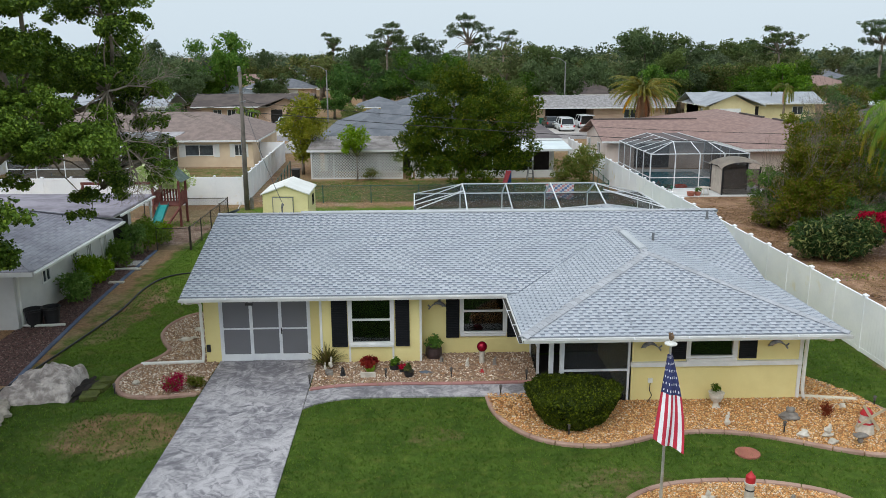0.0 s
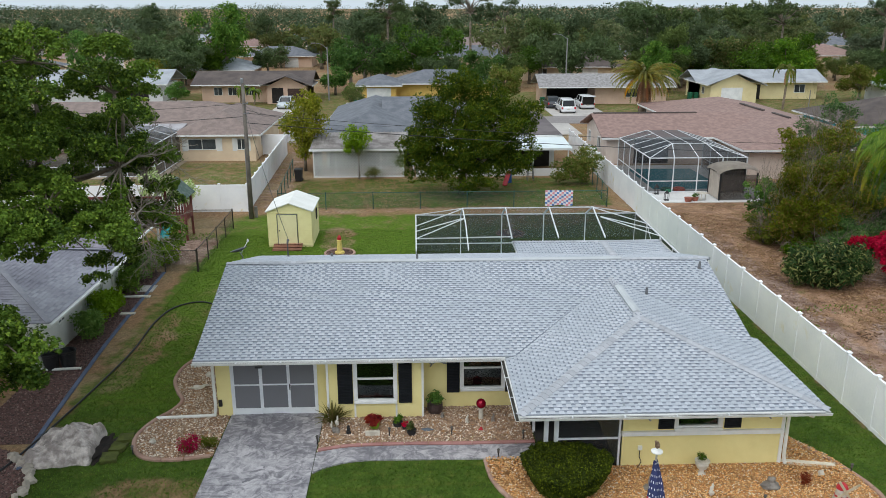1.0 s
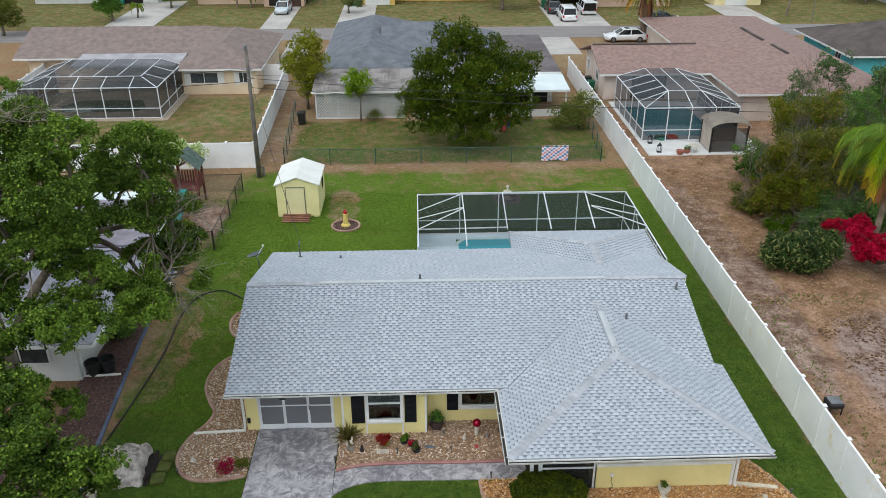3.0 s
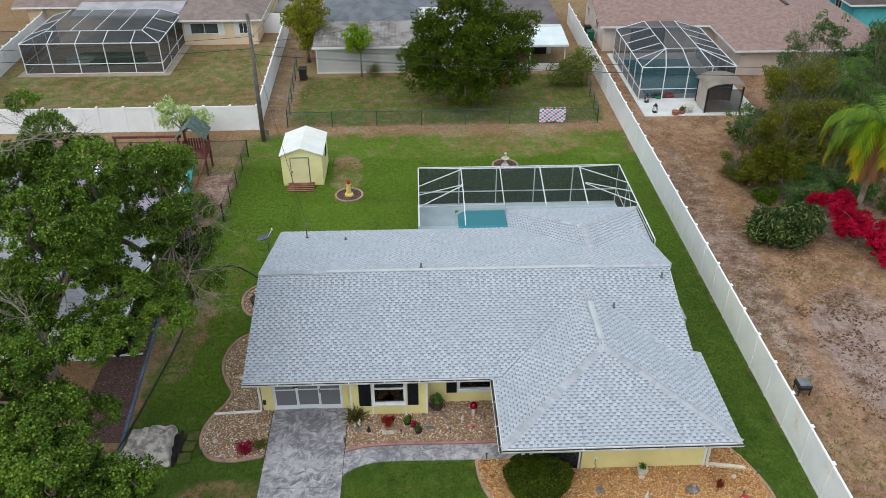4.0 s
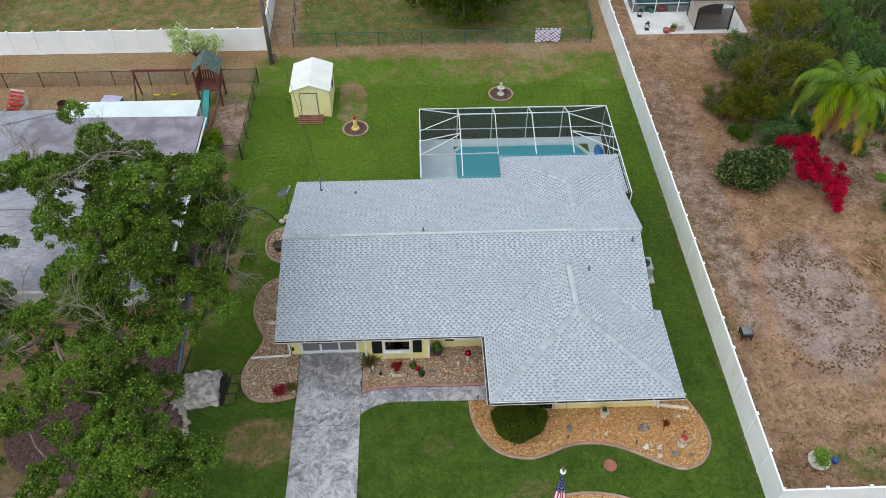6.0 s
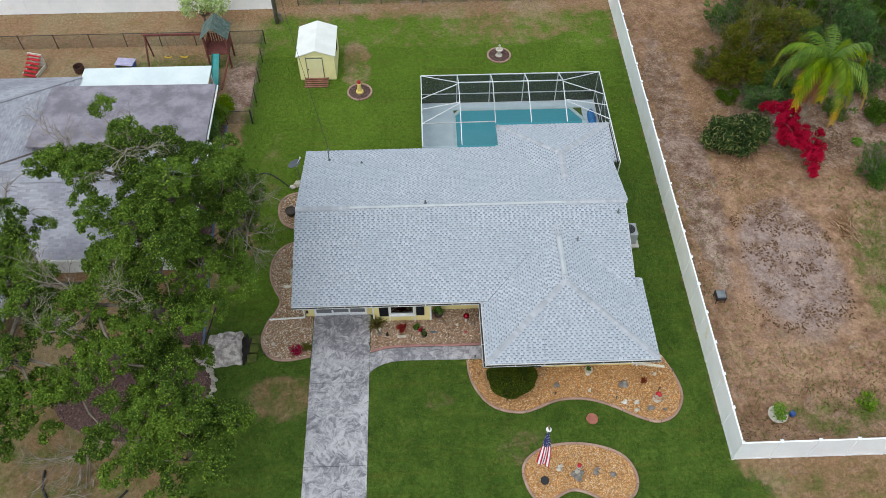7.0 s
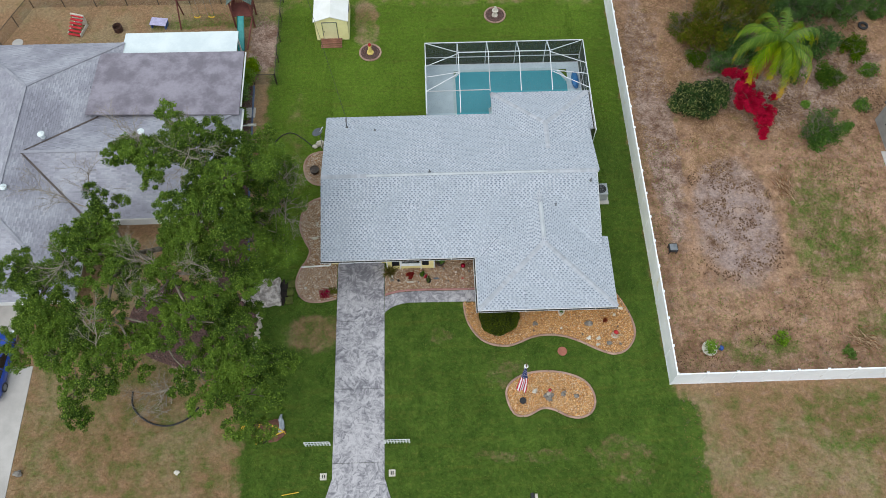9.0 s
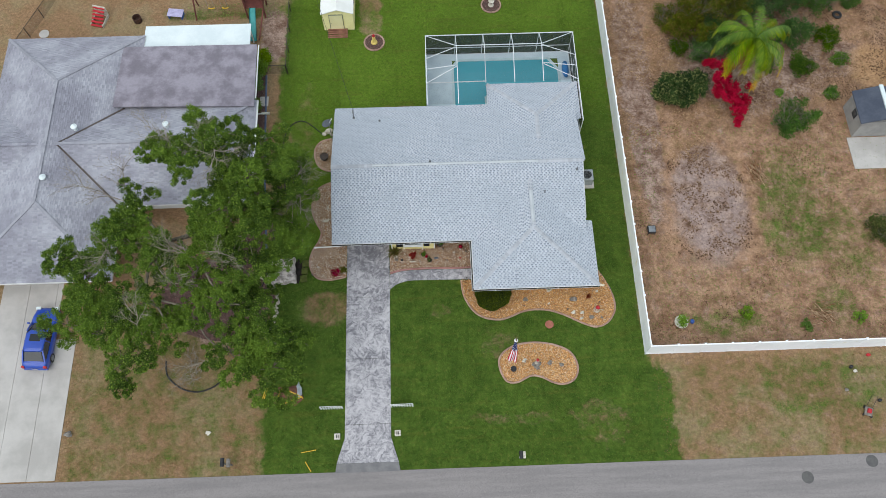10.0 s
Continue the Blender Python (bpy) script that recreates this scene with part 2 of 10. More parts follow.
    bare = total(0.08, [
        (0.36, zone(15.0, 42, 14.6, 60, 1.2)), (0.55, spot(21.5, 26.5, 2.8, 4.8)), (0.42, spot(17.2, 36, 1.4, 12)), (0.35, spot(27, 40, 7, 6)), (0.3, spot(33.5, 39.0, 3.0, 2.0)),
        (0.60, spot(-12.4, 43.0, 1.2, 3.2)), (0.30, zone(-34, -11.2, 47.7, 51.4, 0.4)), (0.40, zone(-9, 14, 50.9, 52.4, 0.3)), (0.20, zone(-9, 14, 52.4, 62.5, 0.6)),
        (0.25, zone(-32, -11.2, 41, 47.4, 0.6)), (0.45, zone(-12.0, -9.0, 52.5, 75, 0.4)), (0.25, zone(-25, -11.8, 6.0, 21, 1.0)), (0.35, spot(-14.5, 19.0, 4.0, 3.5)), (0.32, zone(14.9, 40, 6.0, 14.4, 0.8)),
    ])
    bare = maths(nt, "ADD", bare, maths(nt, "MULTIPLY_ADD", mid, -0.9, 0.45))
    bare = maths(nt, "ADD", bare, maths(nt, "MULTIPLY_ADD", fine, -0.35, 0.17))
    dry = blend(nt, ramp(nt, fine, 0.2, 0.8), lin(118, 90, 64), lin(168, 136, 106))
    dry = blend(nt, maths(nt, "MULTIPLY", ramp(nt, wobble(nt, 3.2, 5.0, 0.75, at), 0.5, 0.8), 0.3), dry, lin(104, 78, 56))
    dry = blend(nt, ramp(nt, big, 0.42, 0.62), dry, blend(nt, fine, lin(114, 98, 66), lin(174, 150, 120)))
    thatch = wobble(nt, 3.2, 5.0, 0.7, at)
    row = nd(nt, "TexNoise", {"Vector": nd(nt, "Mapping", {0: at, 3: (0.25, 2.2, 1.0)}).outputs[0], "Scale": 1.0, "Detail": 4.0, "Roughness": 0.6}).outputs["Fac"]
    lush = blend(nt, ramp(nt, mid, 0.3, 0.7), lin(54, 79, 27), lin(82, 104, 40))
    lush = blend(nt, maths(nt, "MULTIPLY", nd(nt, "Math", {0: zone(-11.6, 14.9, 34.5, 52.0, 2.5), 1: zone(-11.6, -6.6, 24.0, 40.0, 1.5)}, operation="MAXIMUM").outputs[0], 0.75), lush, blend(nt, fine, lin(78, 109, 24), lin(113, 138, 44)))
    lush = blend(nt, ramp(nt, fine, 0.4, 0.7), lush, lin(72, 94, 34))
    lush = blend(nt, maths(nt, "MULTIPLY", ramp(nt, thatch, 0.5, 0.8), 0.7), lush, lin(112, 112, 54))
    lush = blend(nt, maths(nt, "MULTIPLY", ramp(nt, row, 0.52, 0.72), 0.5), lush, lin(92, 98, 40))
    crumb = wobble(nt, 0.9, 9.0, 0.78, at)
    soil = blend(nt, ramp(nt, crumb, 0.38, 0.62), lin(112, 86, 72), lin(174, 150, 136))
    soil = blend(nt, maths(nt, "MULTIPLY", ramp(nt, wobble(nt, 2.4, 6.0, 0.7, at), 0.54, 0.66), 0.55), soil, lin(88, 62, 48))
    soil = blend(nt, ramp(nt, fine, 0.54, 0.66), soil, lin(104, 80, 64))
    shade = maths(nt, "MULTIPLY_ADD", big, 0.7, 0.65)
    lush = blend(nt, 1.0, lush, nd(nt, "CombineColor", {0: shade, 1: shade, 2: shade}).outputs[0], "MULTIPLY")
    dry = blend(nt, maths(nt, "MULTIPLY", ramp(nt, wobble(nt, 5.0, 5.0, 0.7, at), 0.60, 0.72), 0.6), dry, lin(86, 98, 46))
    dry = blend(nt, maths(nt, "MULTIPLY", zone(15.0, 60.0, 14.5, 66.0, 0.6), 0.85), dry, blend(nt, ramp(nt, wobble(nt, 0.8, 9.0, 0.8, at), 0.36, 0.64), lin(124, 92, 72), lin(178, 142, 116)))
    col = blend(nt, ramp(nt, green, 0.30, 0.74), dry, lush)
    col = blend(nt, ramp(nt, bare, 0.42, 0.72), col, soil)
    sand = maths(nt, "MULTIPLY", maths(nt, "MULTIPLY", spot(21.2, 25.8, 3.0, 5.2), ramp(nt, mid, 0.34, 0.58)), 0.75)
    col = blend(nt, sand, col, blend(nt, fine, lin(140, 120, 114), lin(176, 158, 152)))
    col = blend(nt, maths(nt, "MULTIPLY", spot(37.0, 38.2, 2.2, 2.4), 0.7), col, blend(nt, fine, lin(164, 126, 88), lin(186, 150, 112)))
    knot = maths(nt, "SUBTRACT", 1.0, ramp(nt, nd(nt, "TexVoronoi", {"Vector": at, "Scale": 2.3}).outputs["Distance"], 0.10, 0.20))
    knot = maths(nt, "MULTIPLY", knot, maths(nt, "MULTIPLY", ramp(nt, mid, 0.42, 0.56), maths(nt, "MULTIPLY", spot(21.8, 26.8, 3.6, 6.0), 0.75)))
    col = blend(nt, knot, col, lin(84, 66, 56))
    mottle = maths(nt, "MULTIPLY_ADD", ramp(nt, wobble(nt, 4.2, 10.0, 0.80, at), 0.30, 0.70), 0.62, 0.68)
    k = maths(nt, "MULTIPLY", maths(nt, "MULTIPLY_ADD", blade, 2.0, 0.0), mottle)
    col = blend(nt, 1.0, col, nd(nt, "CombineColor", {0: k, 1: k, 2: k}).outputs[0], "MULTIPLY")
    nt.links.new(col, b.inputs["Base Color"])
    b.inputs["Roughness"].default_value = 0.95
    b.inputs["Specular IOR Level"].default_value = 0.1
    h = maths(nt, "ADD", blade, maths(nt, "MULTIPLY", fine, 1.5))
    nt.links.new(nd(nt, "Bump", {"Strength": 0.7, "Distance": 0.03, "Height": h}).outputs[0], b.inputs["Normal"])
    return m


def stained_concrete():
    """A broom-swirled drive, stained grey with pale trowel marks."""
    m, nt, b = material("stained_concrete")
    at = place(nt)
    warp = nd(nt, "VectorMath", {0: at, 1: nd(nt, "CombineXYZ", {0: maths(nt, "MULTIPLY", wobble(nt, 1.6, 3.0), 0.45), 1: maths(nt, "MULTIPLY", wobble(nt, 2.1, 3.0), 0.45)}).outputs[0]}, operation="ADD").outputs[0]

    def trowel(cells, wide, long, shift):
        """Feathered strokes whose direction changes from sweep to sweep."""
        moved = nd(nt, "VectorMath", {0: warp, 1: (shift, shift * 0.7, 0.0)}, operation="ADD").outputs[0]
        cell = nd(nt, "TexVoronoi", {"Vector": moved, "Scale": cells}).outputs["Color"]
        turn = maths(nt, "MULTIPLY", nd(nt, "SeparateColor", {0: cell}).outputs[0], math.tau)
        spun = nd(nt, "VectorRotate", {"Vector": moved, "Angle": turn}, rotation_type="Z_AXIS").outputs[0]
        return nd(nt, "TexNoise", {"Vector": nd(nt, "Mapping", {0: spun, 3: (wide, long, 1.0)}).outputs[0], "Scale": 1.0, "Detail": 4.0, "Roughness": 0.58, "Distortion": 0.4}).outputs["Fac"]

    swirl = maths(nt, "ADD", maths(nt, "MULTIPLY", trowel(2.0, 1.3, 5.0, 0.0), 0.62), maths(nt, "MULTIPLY", trowel(2.9, 2.0, 7.5, 5.3), 0.38))
    big = wobble(nt, 0.55, 4.0, 0.6, at)
    dark = ramp(nt, nd(nt, "SeparateXYZ", {0: at}).outputs[1], 15.5, 23.5)
    tone = maths(nt, "ADD", swirl, maths(nt, "ADD", maths(nt, "MULTIPLY_ADD", big, 0.5, -0.25), maths(nt, "MULTIPLY", dark, -0.05)))
    col = blend(nt, ramp(nt, tone, 0.32, 0.64), lin(112, 110, 116), lin(190, 186, 189))
    g = maths(nt, "MULTIPLY_ADD", wobble(nt, 26.0, 4.0, 0.7, at), 0.5, 0.75)
    tone2 = blend(nt, 1.0, col, nd(nt, "CombineColor", {0: g, 1: g, 2: g}).outputs[0], "MULTIPLY")
    nt.links.new(tone2, b.inputs["Base Color"])
    b.inputs["Roughness"].default_value = 0.75
    nt.links.new(nd(nt, "Bump", {"Strength": 0.15, "Distance": 0.01, "Height": swirl}).outputs[0], b.inputs["Normal"])
    return m


def asphalt_material():
    m, nt, b = material("asphalt")
    at = place(nt)
    lane = nd(nt, "TexNoise", {"Vector": nd(nt, "Mapping", {0: at, 3: (0.12, 1.6, 1.0)}).outputs[0], "Scale": 1.0, "Detail": 5.0, "Roughness": 0.6}).outputs["Fac"]
    col = blend(nt, ramp(nt, lane, 0.34, 0.66), lin(142, 136, 135), lin(160, 153, 151))
    chips = wobble(nt, 14.0, 6.0, 0.8, at)
    col = blend(nt, maths(nt, "MULTIPLY", ramp(nt, chips, 0.46, 0.64), 0.5), col, lin(108, 102, 101))
    col = blend(nt, maths(nt, "MULTIPLY", ramp(nt, wobble(nt, 9.0, 4.0, 0.7, at), 0.58, 0.7), 0.4), col, lin(186, 180, 176))
    g = nd(nt, "TexVoronoi", {"Vector": at, "Scale": 60.0}).outputs["Distance"]
    col = blend(nt, maths(nt, "MULTIPLY", g, 0.5), col, lin(88, 84, 84))
    nt.links.new(col, b.inputs["Base Color"])
    b.inputs["Roughness"].default_value = 0.92
    nt.links.new(nd(nt, "Bump", {"Strength": 0.4, "Distance": 0.01, "Height": g}).outputs[0], b.inputs["Normal"])
    return m


def water_material(col):
    m, nt, b = material("pool_water")
    b.inputs["Base Color"].default_value = col
    b.inputs["Roughness"].default_value = 0.06
    nt.links.new(nd(nt, "Bump", {"Strength": 0.08, "Distance": 0.02, "Height": wobble(nt, 2.5, 2.0)}).outputs[0], b.inputs["Normal"])
    return m


GROUND = ground_material()
DRIVE = stained_concrete()
ASPHALT = asphalt_material()
WATER = water_material(lin(74, 162, 176))
STUCCO = surface("pale_yellow_stucco", lin(236, 222, 158), lin(228, 213, 148), 0.8, 60, 0.85, 0.35, grain=0.06)
TRIM = surface("white_trim_paint", lin(232, 232, 230), lin(218, 219, 218), 1.5, 30, 0.5, 0.05, grain=0.04)
VINYL = surface("white_vinyl", lin(248, 249, 251), lin(238, 240, 244), 0.5, 12, 0.45, 0.03, grain=0.04)
nt = VINYL.node_tree
socket = nt.nodes["Principled BSDF"].inputs["Base Color"]
rust = maths(nt, "MULTIPLY", ramp(nt, wobble(nt, 1.6, 4.0, 0.6), 0.56, 0.70), ramp(nt, wobble(nt, 0.22, 2.0, 0.5), 0.52, 0.66))
nt.links.new(blend(nt, maths(nt, "MULTIPLY", rust, 0.6), socket.links[0].from_socket, lin(226, 208, 150)), socket)
ALU = surface("white_aluminium", lin(228, 230, 232), lin(214, 216, 220), 2.0, 40, 0.4, 0.03, grain=0.04)
SHUTTER = surface("black_shutter", lin(26, 28, 31), lin(32, 34, 38), 2, 30, 0.7, 0.1, grain=0.1, spec=0.2)
SHINGLE = surface("grey_shingle", lin(186, 190, 197), lin(174, 180, 188), 0.5, 70, 0.92, 0.5, grain=0.32, island=0.08, spec=0.25)
# dark asphalt butt edges, and the shade painted on recessed tabs
SHINGLE_EDGE_SHADE = surface("asphalt_edge_and_painted_shade", lin(114, 121, 133), lin(130, 136, 147), 1, 60, 0.95, 0.2)
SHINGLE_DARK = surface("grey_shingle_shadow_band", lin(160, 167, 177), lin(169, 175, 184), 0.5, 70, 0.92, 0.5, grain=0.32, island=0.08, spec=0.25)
TAB = surface("grey_shingle_tab", lin(186, 190, 197), lin(174, 180, 188), 0.5, 70, 0.92, 0.5, grain=0.32, vary=0.08, spec=0.25)
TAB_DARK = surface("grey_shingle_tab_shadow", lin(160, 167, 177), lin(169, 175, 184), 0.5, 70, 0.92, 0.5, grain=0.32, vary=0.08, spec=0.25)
CAP = surface("grey_ridge_cap", lin(180, 182, 188), lin(168, 171, 177), 1.2, 90, 0.92, 0.5, grain=0.2, vary=0.12, spec=0.25)
VENT = surface("pale_ridge_vent", lin(188, 192, 195), lin(176, 180, 184), 1.0, 30, 0.6, 0.1, grain=0.08)
SCREEN = gauze("grey_door_screen", lin(118, 118, 122), 0.88)
CAGE_SCREEN = gauze("charcoal_pool_screen", lin(44, 47, 51), 0.78)
DARK_SCREEN = gauze("dark_entry_screen", lin(40, 42, 44), 0.6)
CHAIN = gauze("chain_link_mesh", lin(74, 76, 74), 0.30)
CHAIN_GREEN = gauze("green_chain_link_mesh", lin(58, 92, 84), 0.22)
GLASS = glass("window_glass")
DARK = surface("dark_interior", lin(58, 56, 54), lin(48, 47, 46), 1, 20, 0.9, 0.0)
DECK = surface("pale_pool_deck", lin(208, 224, 230), lin(194, 211, 220), 0.6, 30, 0.75, 0.1, grain=0.08)
CONCRETE = surface("pale_concrete", lin(190, 185, 180), lin(170, 165, 160), 0.4, 30, 0.9, 0.2, grain=0.12)
GREY_CONC = surface("grey_concrete", lin(150, 148, 146), lin(128, 127, 126), 0.8, 30, 0.9, 0.25, grain=0.15)
EDGING = surface("red_brown_edging", lin(176, 146, 130), lin(154, 122, 108), 1.2, 40, 0.85, 0.3, grain=0.18, vary=0.10)
EDGING_RED = surface("dusty_red_edging", lin(172, 126, 120), lin(150, 106, 100), 1.2, 40, 0.85, 0.3, grain=0.18, vary=0.10)
STEEL = surface("galvanised_steel", lin(150, 152, 154), lin(124, 127, 130), 2, 30, 0.45, 0.05, metal=0.7)
BLACK = surface("black_plastic", lin(36, 36, 38), lin(44, 44, 46), 2, 30, 0.5, 0.08)
WOOD_POLE = surface("weathered_pole_wood", lin(122, 116, 108), lin(96, 90, 84), 1.2, 18, 0.9, 0.4)
RED_WOOD = surface("red_stained_wood", lin(122, 70, 62), lin(100, 56, 52), 1.5, 20, 0.8, 0.3)
BROWN_WOOD = surface("red_brown_step_wood", lin(148, 104, 84), lin(124, 84, 68), 1.5, 20, 0.85, 0.3)
PVC = surface("white_pvc", lin(232, 232, 228), lin(220, 219, 212), 2, 30, 0.4, 0.02, grain=0.05)
BARK = surface("grey_brown_bark", lin(132, 122, 108), lin(96, 88, 76), 1.8, 12, 0.95, 0.8, grain=0.35)


# ---- ground, roads, drives ----
bm = bmesh.new()
for x0, x1 in ((-3000, -60), (-60, 60), (60, 3000)):
    for y0, y1 in ((-3000, -20), (-20, 130), (130, 3000)):
        bm.faces.new([bm.verts.new(p) for p in ((x0, y0, 0), (x1, y0, 0), (x1, y1, 0), (x0, y1, 0))])
bmesh.ops.remove_doubles(bm, verts=list(bm.verts), dist=0.01)
tagged(part("ground", bm, GROUND), "patchy green and dry brown lawn over sandy soil", "ground", kind="structure")

tagged(part("road", boxes((-260, 260, 0.4, 7.2, -0.1, 0.03)), ASPHALT), "worn grey asphalt street along the front lawns", "road", kind="structure")
tagged(part("road", boxes((-260, 260, 92.2, 98.4, -0.1, 0.03)), ASPHALT), "grey asphalt street behind the back neighbours' houses", "road", kind="structure")
for x, y in ((24.4, 5.8), (28.9, 6.7)):
    bm = bmesh.new()
    lathe(bm, [(0.4, 0.0), (0.4, 0.012)], 20, (x, y, 0.028))
    tagged(part("manhole_cover", bm, surface("iron_cover", lin(84, 82, 82), lin(98, 96, 94), 3, 30, 0.7)), "dark round iron cover set in the street", "manhole cover")

drive = thing("driveway", -4.55, 15, 0, "swirl-stained grey concrete driveway from street to garage", "driveway", kind="structure")
for y0, y1 in ((10.3, 14.84), (14.86, 19.39), (19.41, 23.9)):
    bm = bmesh.new()
    slab(bm, [(-6.1, y0, 0.05), (-3.0, y0, 0.05), (-3.0, y1, 0.05), (-6.1, y1, 0.05)], 0.12)
    part("slab", bm, DRIVE, drive, world=True)
bm = bmesh.new()
slab(bm, [(-6.62, 7.75, 0.045), (-2.5, 7.75, 0.045), (-3.0, 9.4, 0.05), (-3.0, 10.28, 0.05), (-6.1, 10.28, 0.05), (-6.1, 9.4, 0.05)], 0.12)
part("slab", bm, DRIVE, drive, world=True)
bm = bmesh.new()
slab(bm, [(-6.7, 7.15, 0.036), (-2.4, 7.15, 0.036), (-2.5, 7.74, 0.04), (-6.62, 7.74, 0.04)], 0.1)
part("apron", bm, surface("dark_apron", lin(112, 110, 112), lin(128, 126, 126), 1.5, 40, 0.9), drive, "dark asphalt apron at the street", world=True)

walk_in = [(-2.98, 21.1), (-2.4, 21.28), (-1.74, 21.38), (-0.1, 21.42), (1.57, 21.38), (3.9, 21.4)]
walk_out = [(3.9, 20.55), (2.2, 20.58), (0.7, 20.6), (-0.93, 20.62), (-1.7, 20.58), (-2.3, 20.42), (-2.7, 20.2), (-2.98, 19.95)]
loop = smooth_loop(walk_in, 0.2, False) + smooth_loop(walk_out, 0.2, False)
bm = bmesh.new()
slab(bm, [(p.x, p.y, 0.045) for p in loop], 0.12)
tagged(part("garden_path", bm, DRIVE), "curved grey stained concrete path to the entry", "path", kind="structure")

drive = thing("driveway", -28, 14, 0, "pale cracked concrete driveway beside the oak", "driveway", kind="structure")
for r in ((-30.9, -28.98, 7.3, 21.4, -0.08, 0.04), (-28.96, -26.98, 7.3, 21.4, -0.08, 0.04), (-26.96, -25.1, 7.3, 17.0, -0.08, 0.04), (-26.96, -26.6, 17.02, 21.4, -0.08, 0.04)):
    part("slab", boxes(r), CONCRETE, drive, world=True)
for x0, x1, y0, y1 in ((17.3, 24.3, 98.4, 112), (40.5, 45.5, 98.4, 112.5), (-18.6, -15.4, 98.4, 113), (12.6, 18.0, 84, 92.2), (-9.5, -5, 98.4, 114), (-38, -32, 98.4, 118), (33, 40, 84, 92.2), (-14.0, -11.2, 80, 92.2)):
    tagged(part("driveway", boxes((x0, x1, y0, y1, -0.08, 0.045)), CONCRETE), "pale concrete driveway across the back street", "driveway", kind="structure")


# ---- the yellow house ----
HZ, RZ = 2.40, 4.00
house = thing("house", 2.2, 24.0, 0, "single-storey pale yellow stucco house with grey shingle roof", "house")

bm = bmesh.new()
wall(bm, -6.53, -2.78, 23.60, 23.80, 0, 2.4, [(-6.05, -3.18, 0.0, 2.23)])
part("wall", bm, STUCCO, house, "yellow stucco wall round the garage opening", world=True)
bm = bmesh.new()
wall(bm, -2.78, 0.34, 23.06, 23.26, 0, 2.4, [(-1.86, -0.58, 0.77, 2.24)])
part("wall", bm, STUCCO, house, world=True)
bm = bmesh.new()
wall(bm, 0.34, 4.1, 23.70, 23.90, 0, 2.4, [(1.67, 3.04, 0.84, 2.15)])
part("wall", bm, STUCCO, house, world=True)
bm = bmesh.new()
wall(bm, 6.12, 10.95, 19.90, 20.10, 0, 2.32, [(7.75, 9.04, 1.37, 2.13)])
part("wall", bm, STUCCO, house, "yellow stucco front wall with a white ledge", world=True)
for r in ((-6.53, -6.33, 23.80, 33.2, 0, 2.5), (10.75, 10.95, 20.10, 33.2, 0, 2.32), (-6.33, 10.75, 33.0, 33.2, 0, 2.32), (0.14, 0.34, 23.26, 23.70, 0, 2.4), (-2.78, -2.58, 23.26, 23.60, 0, 2.4), (6.12, 6.32, 20.10, 23.70, 0, 2.32)):
    part("wall", boxes(r), STUCCO, house, world=True)
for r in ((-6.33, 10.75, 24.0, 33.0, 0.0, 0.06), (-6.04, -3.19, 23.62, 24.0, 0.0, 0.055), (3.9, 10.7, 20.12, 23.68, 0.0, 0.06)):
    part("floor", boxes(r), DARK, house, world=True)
for end, x in ((-1, -6.53), (1, 11.0)):
    bm = bmesh.new()
    pts = [(x, 23.2, 2.32), (x, 33.2, 2.32), (x, 33.2, 2.5), (x, 28.0, 3.86), (x, 23.2, 2.48)]
    a = [bm.verts.new(p) for p in pts]
    b_ = [bm.verts.new((p[0] - end * 0.15, p[1], p[2])) for p in pts]
    bm.faces.new(a), bm.faces.new(b_[::-1])
    for i in range(5):
        bm.faces.new((a[i], b_[i], b_[(i + 1) % 5], a[(i + 1) % 5]))
    part("gable", bm, STUCCO, house, world=True)


# colour that stands for the dark room and the green reflection in the glass
ROOM_SHADE = surface("painted_room_shade", lin(30, 40, 34), lin(22, 30, 28), 1.5, 20, 0.8)


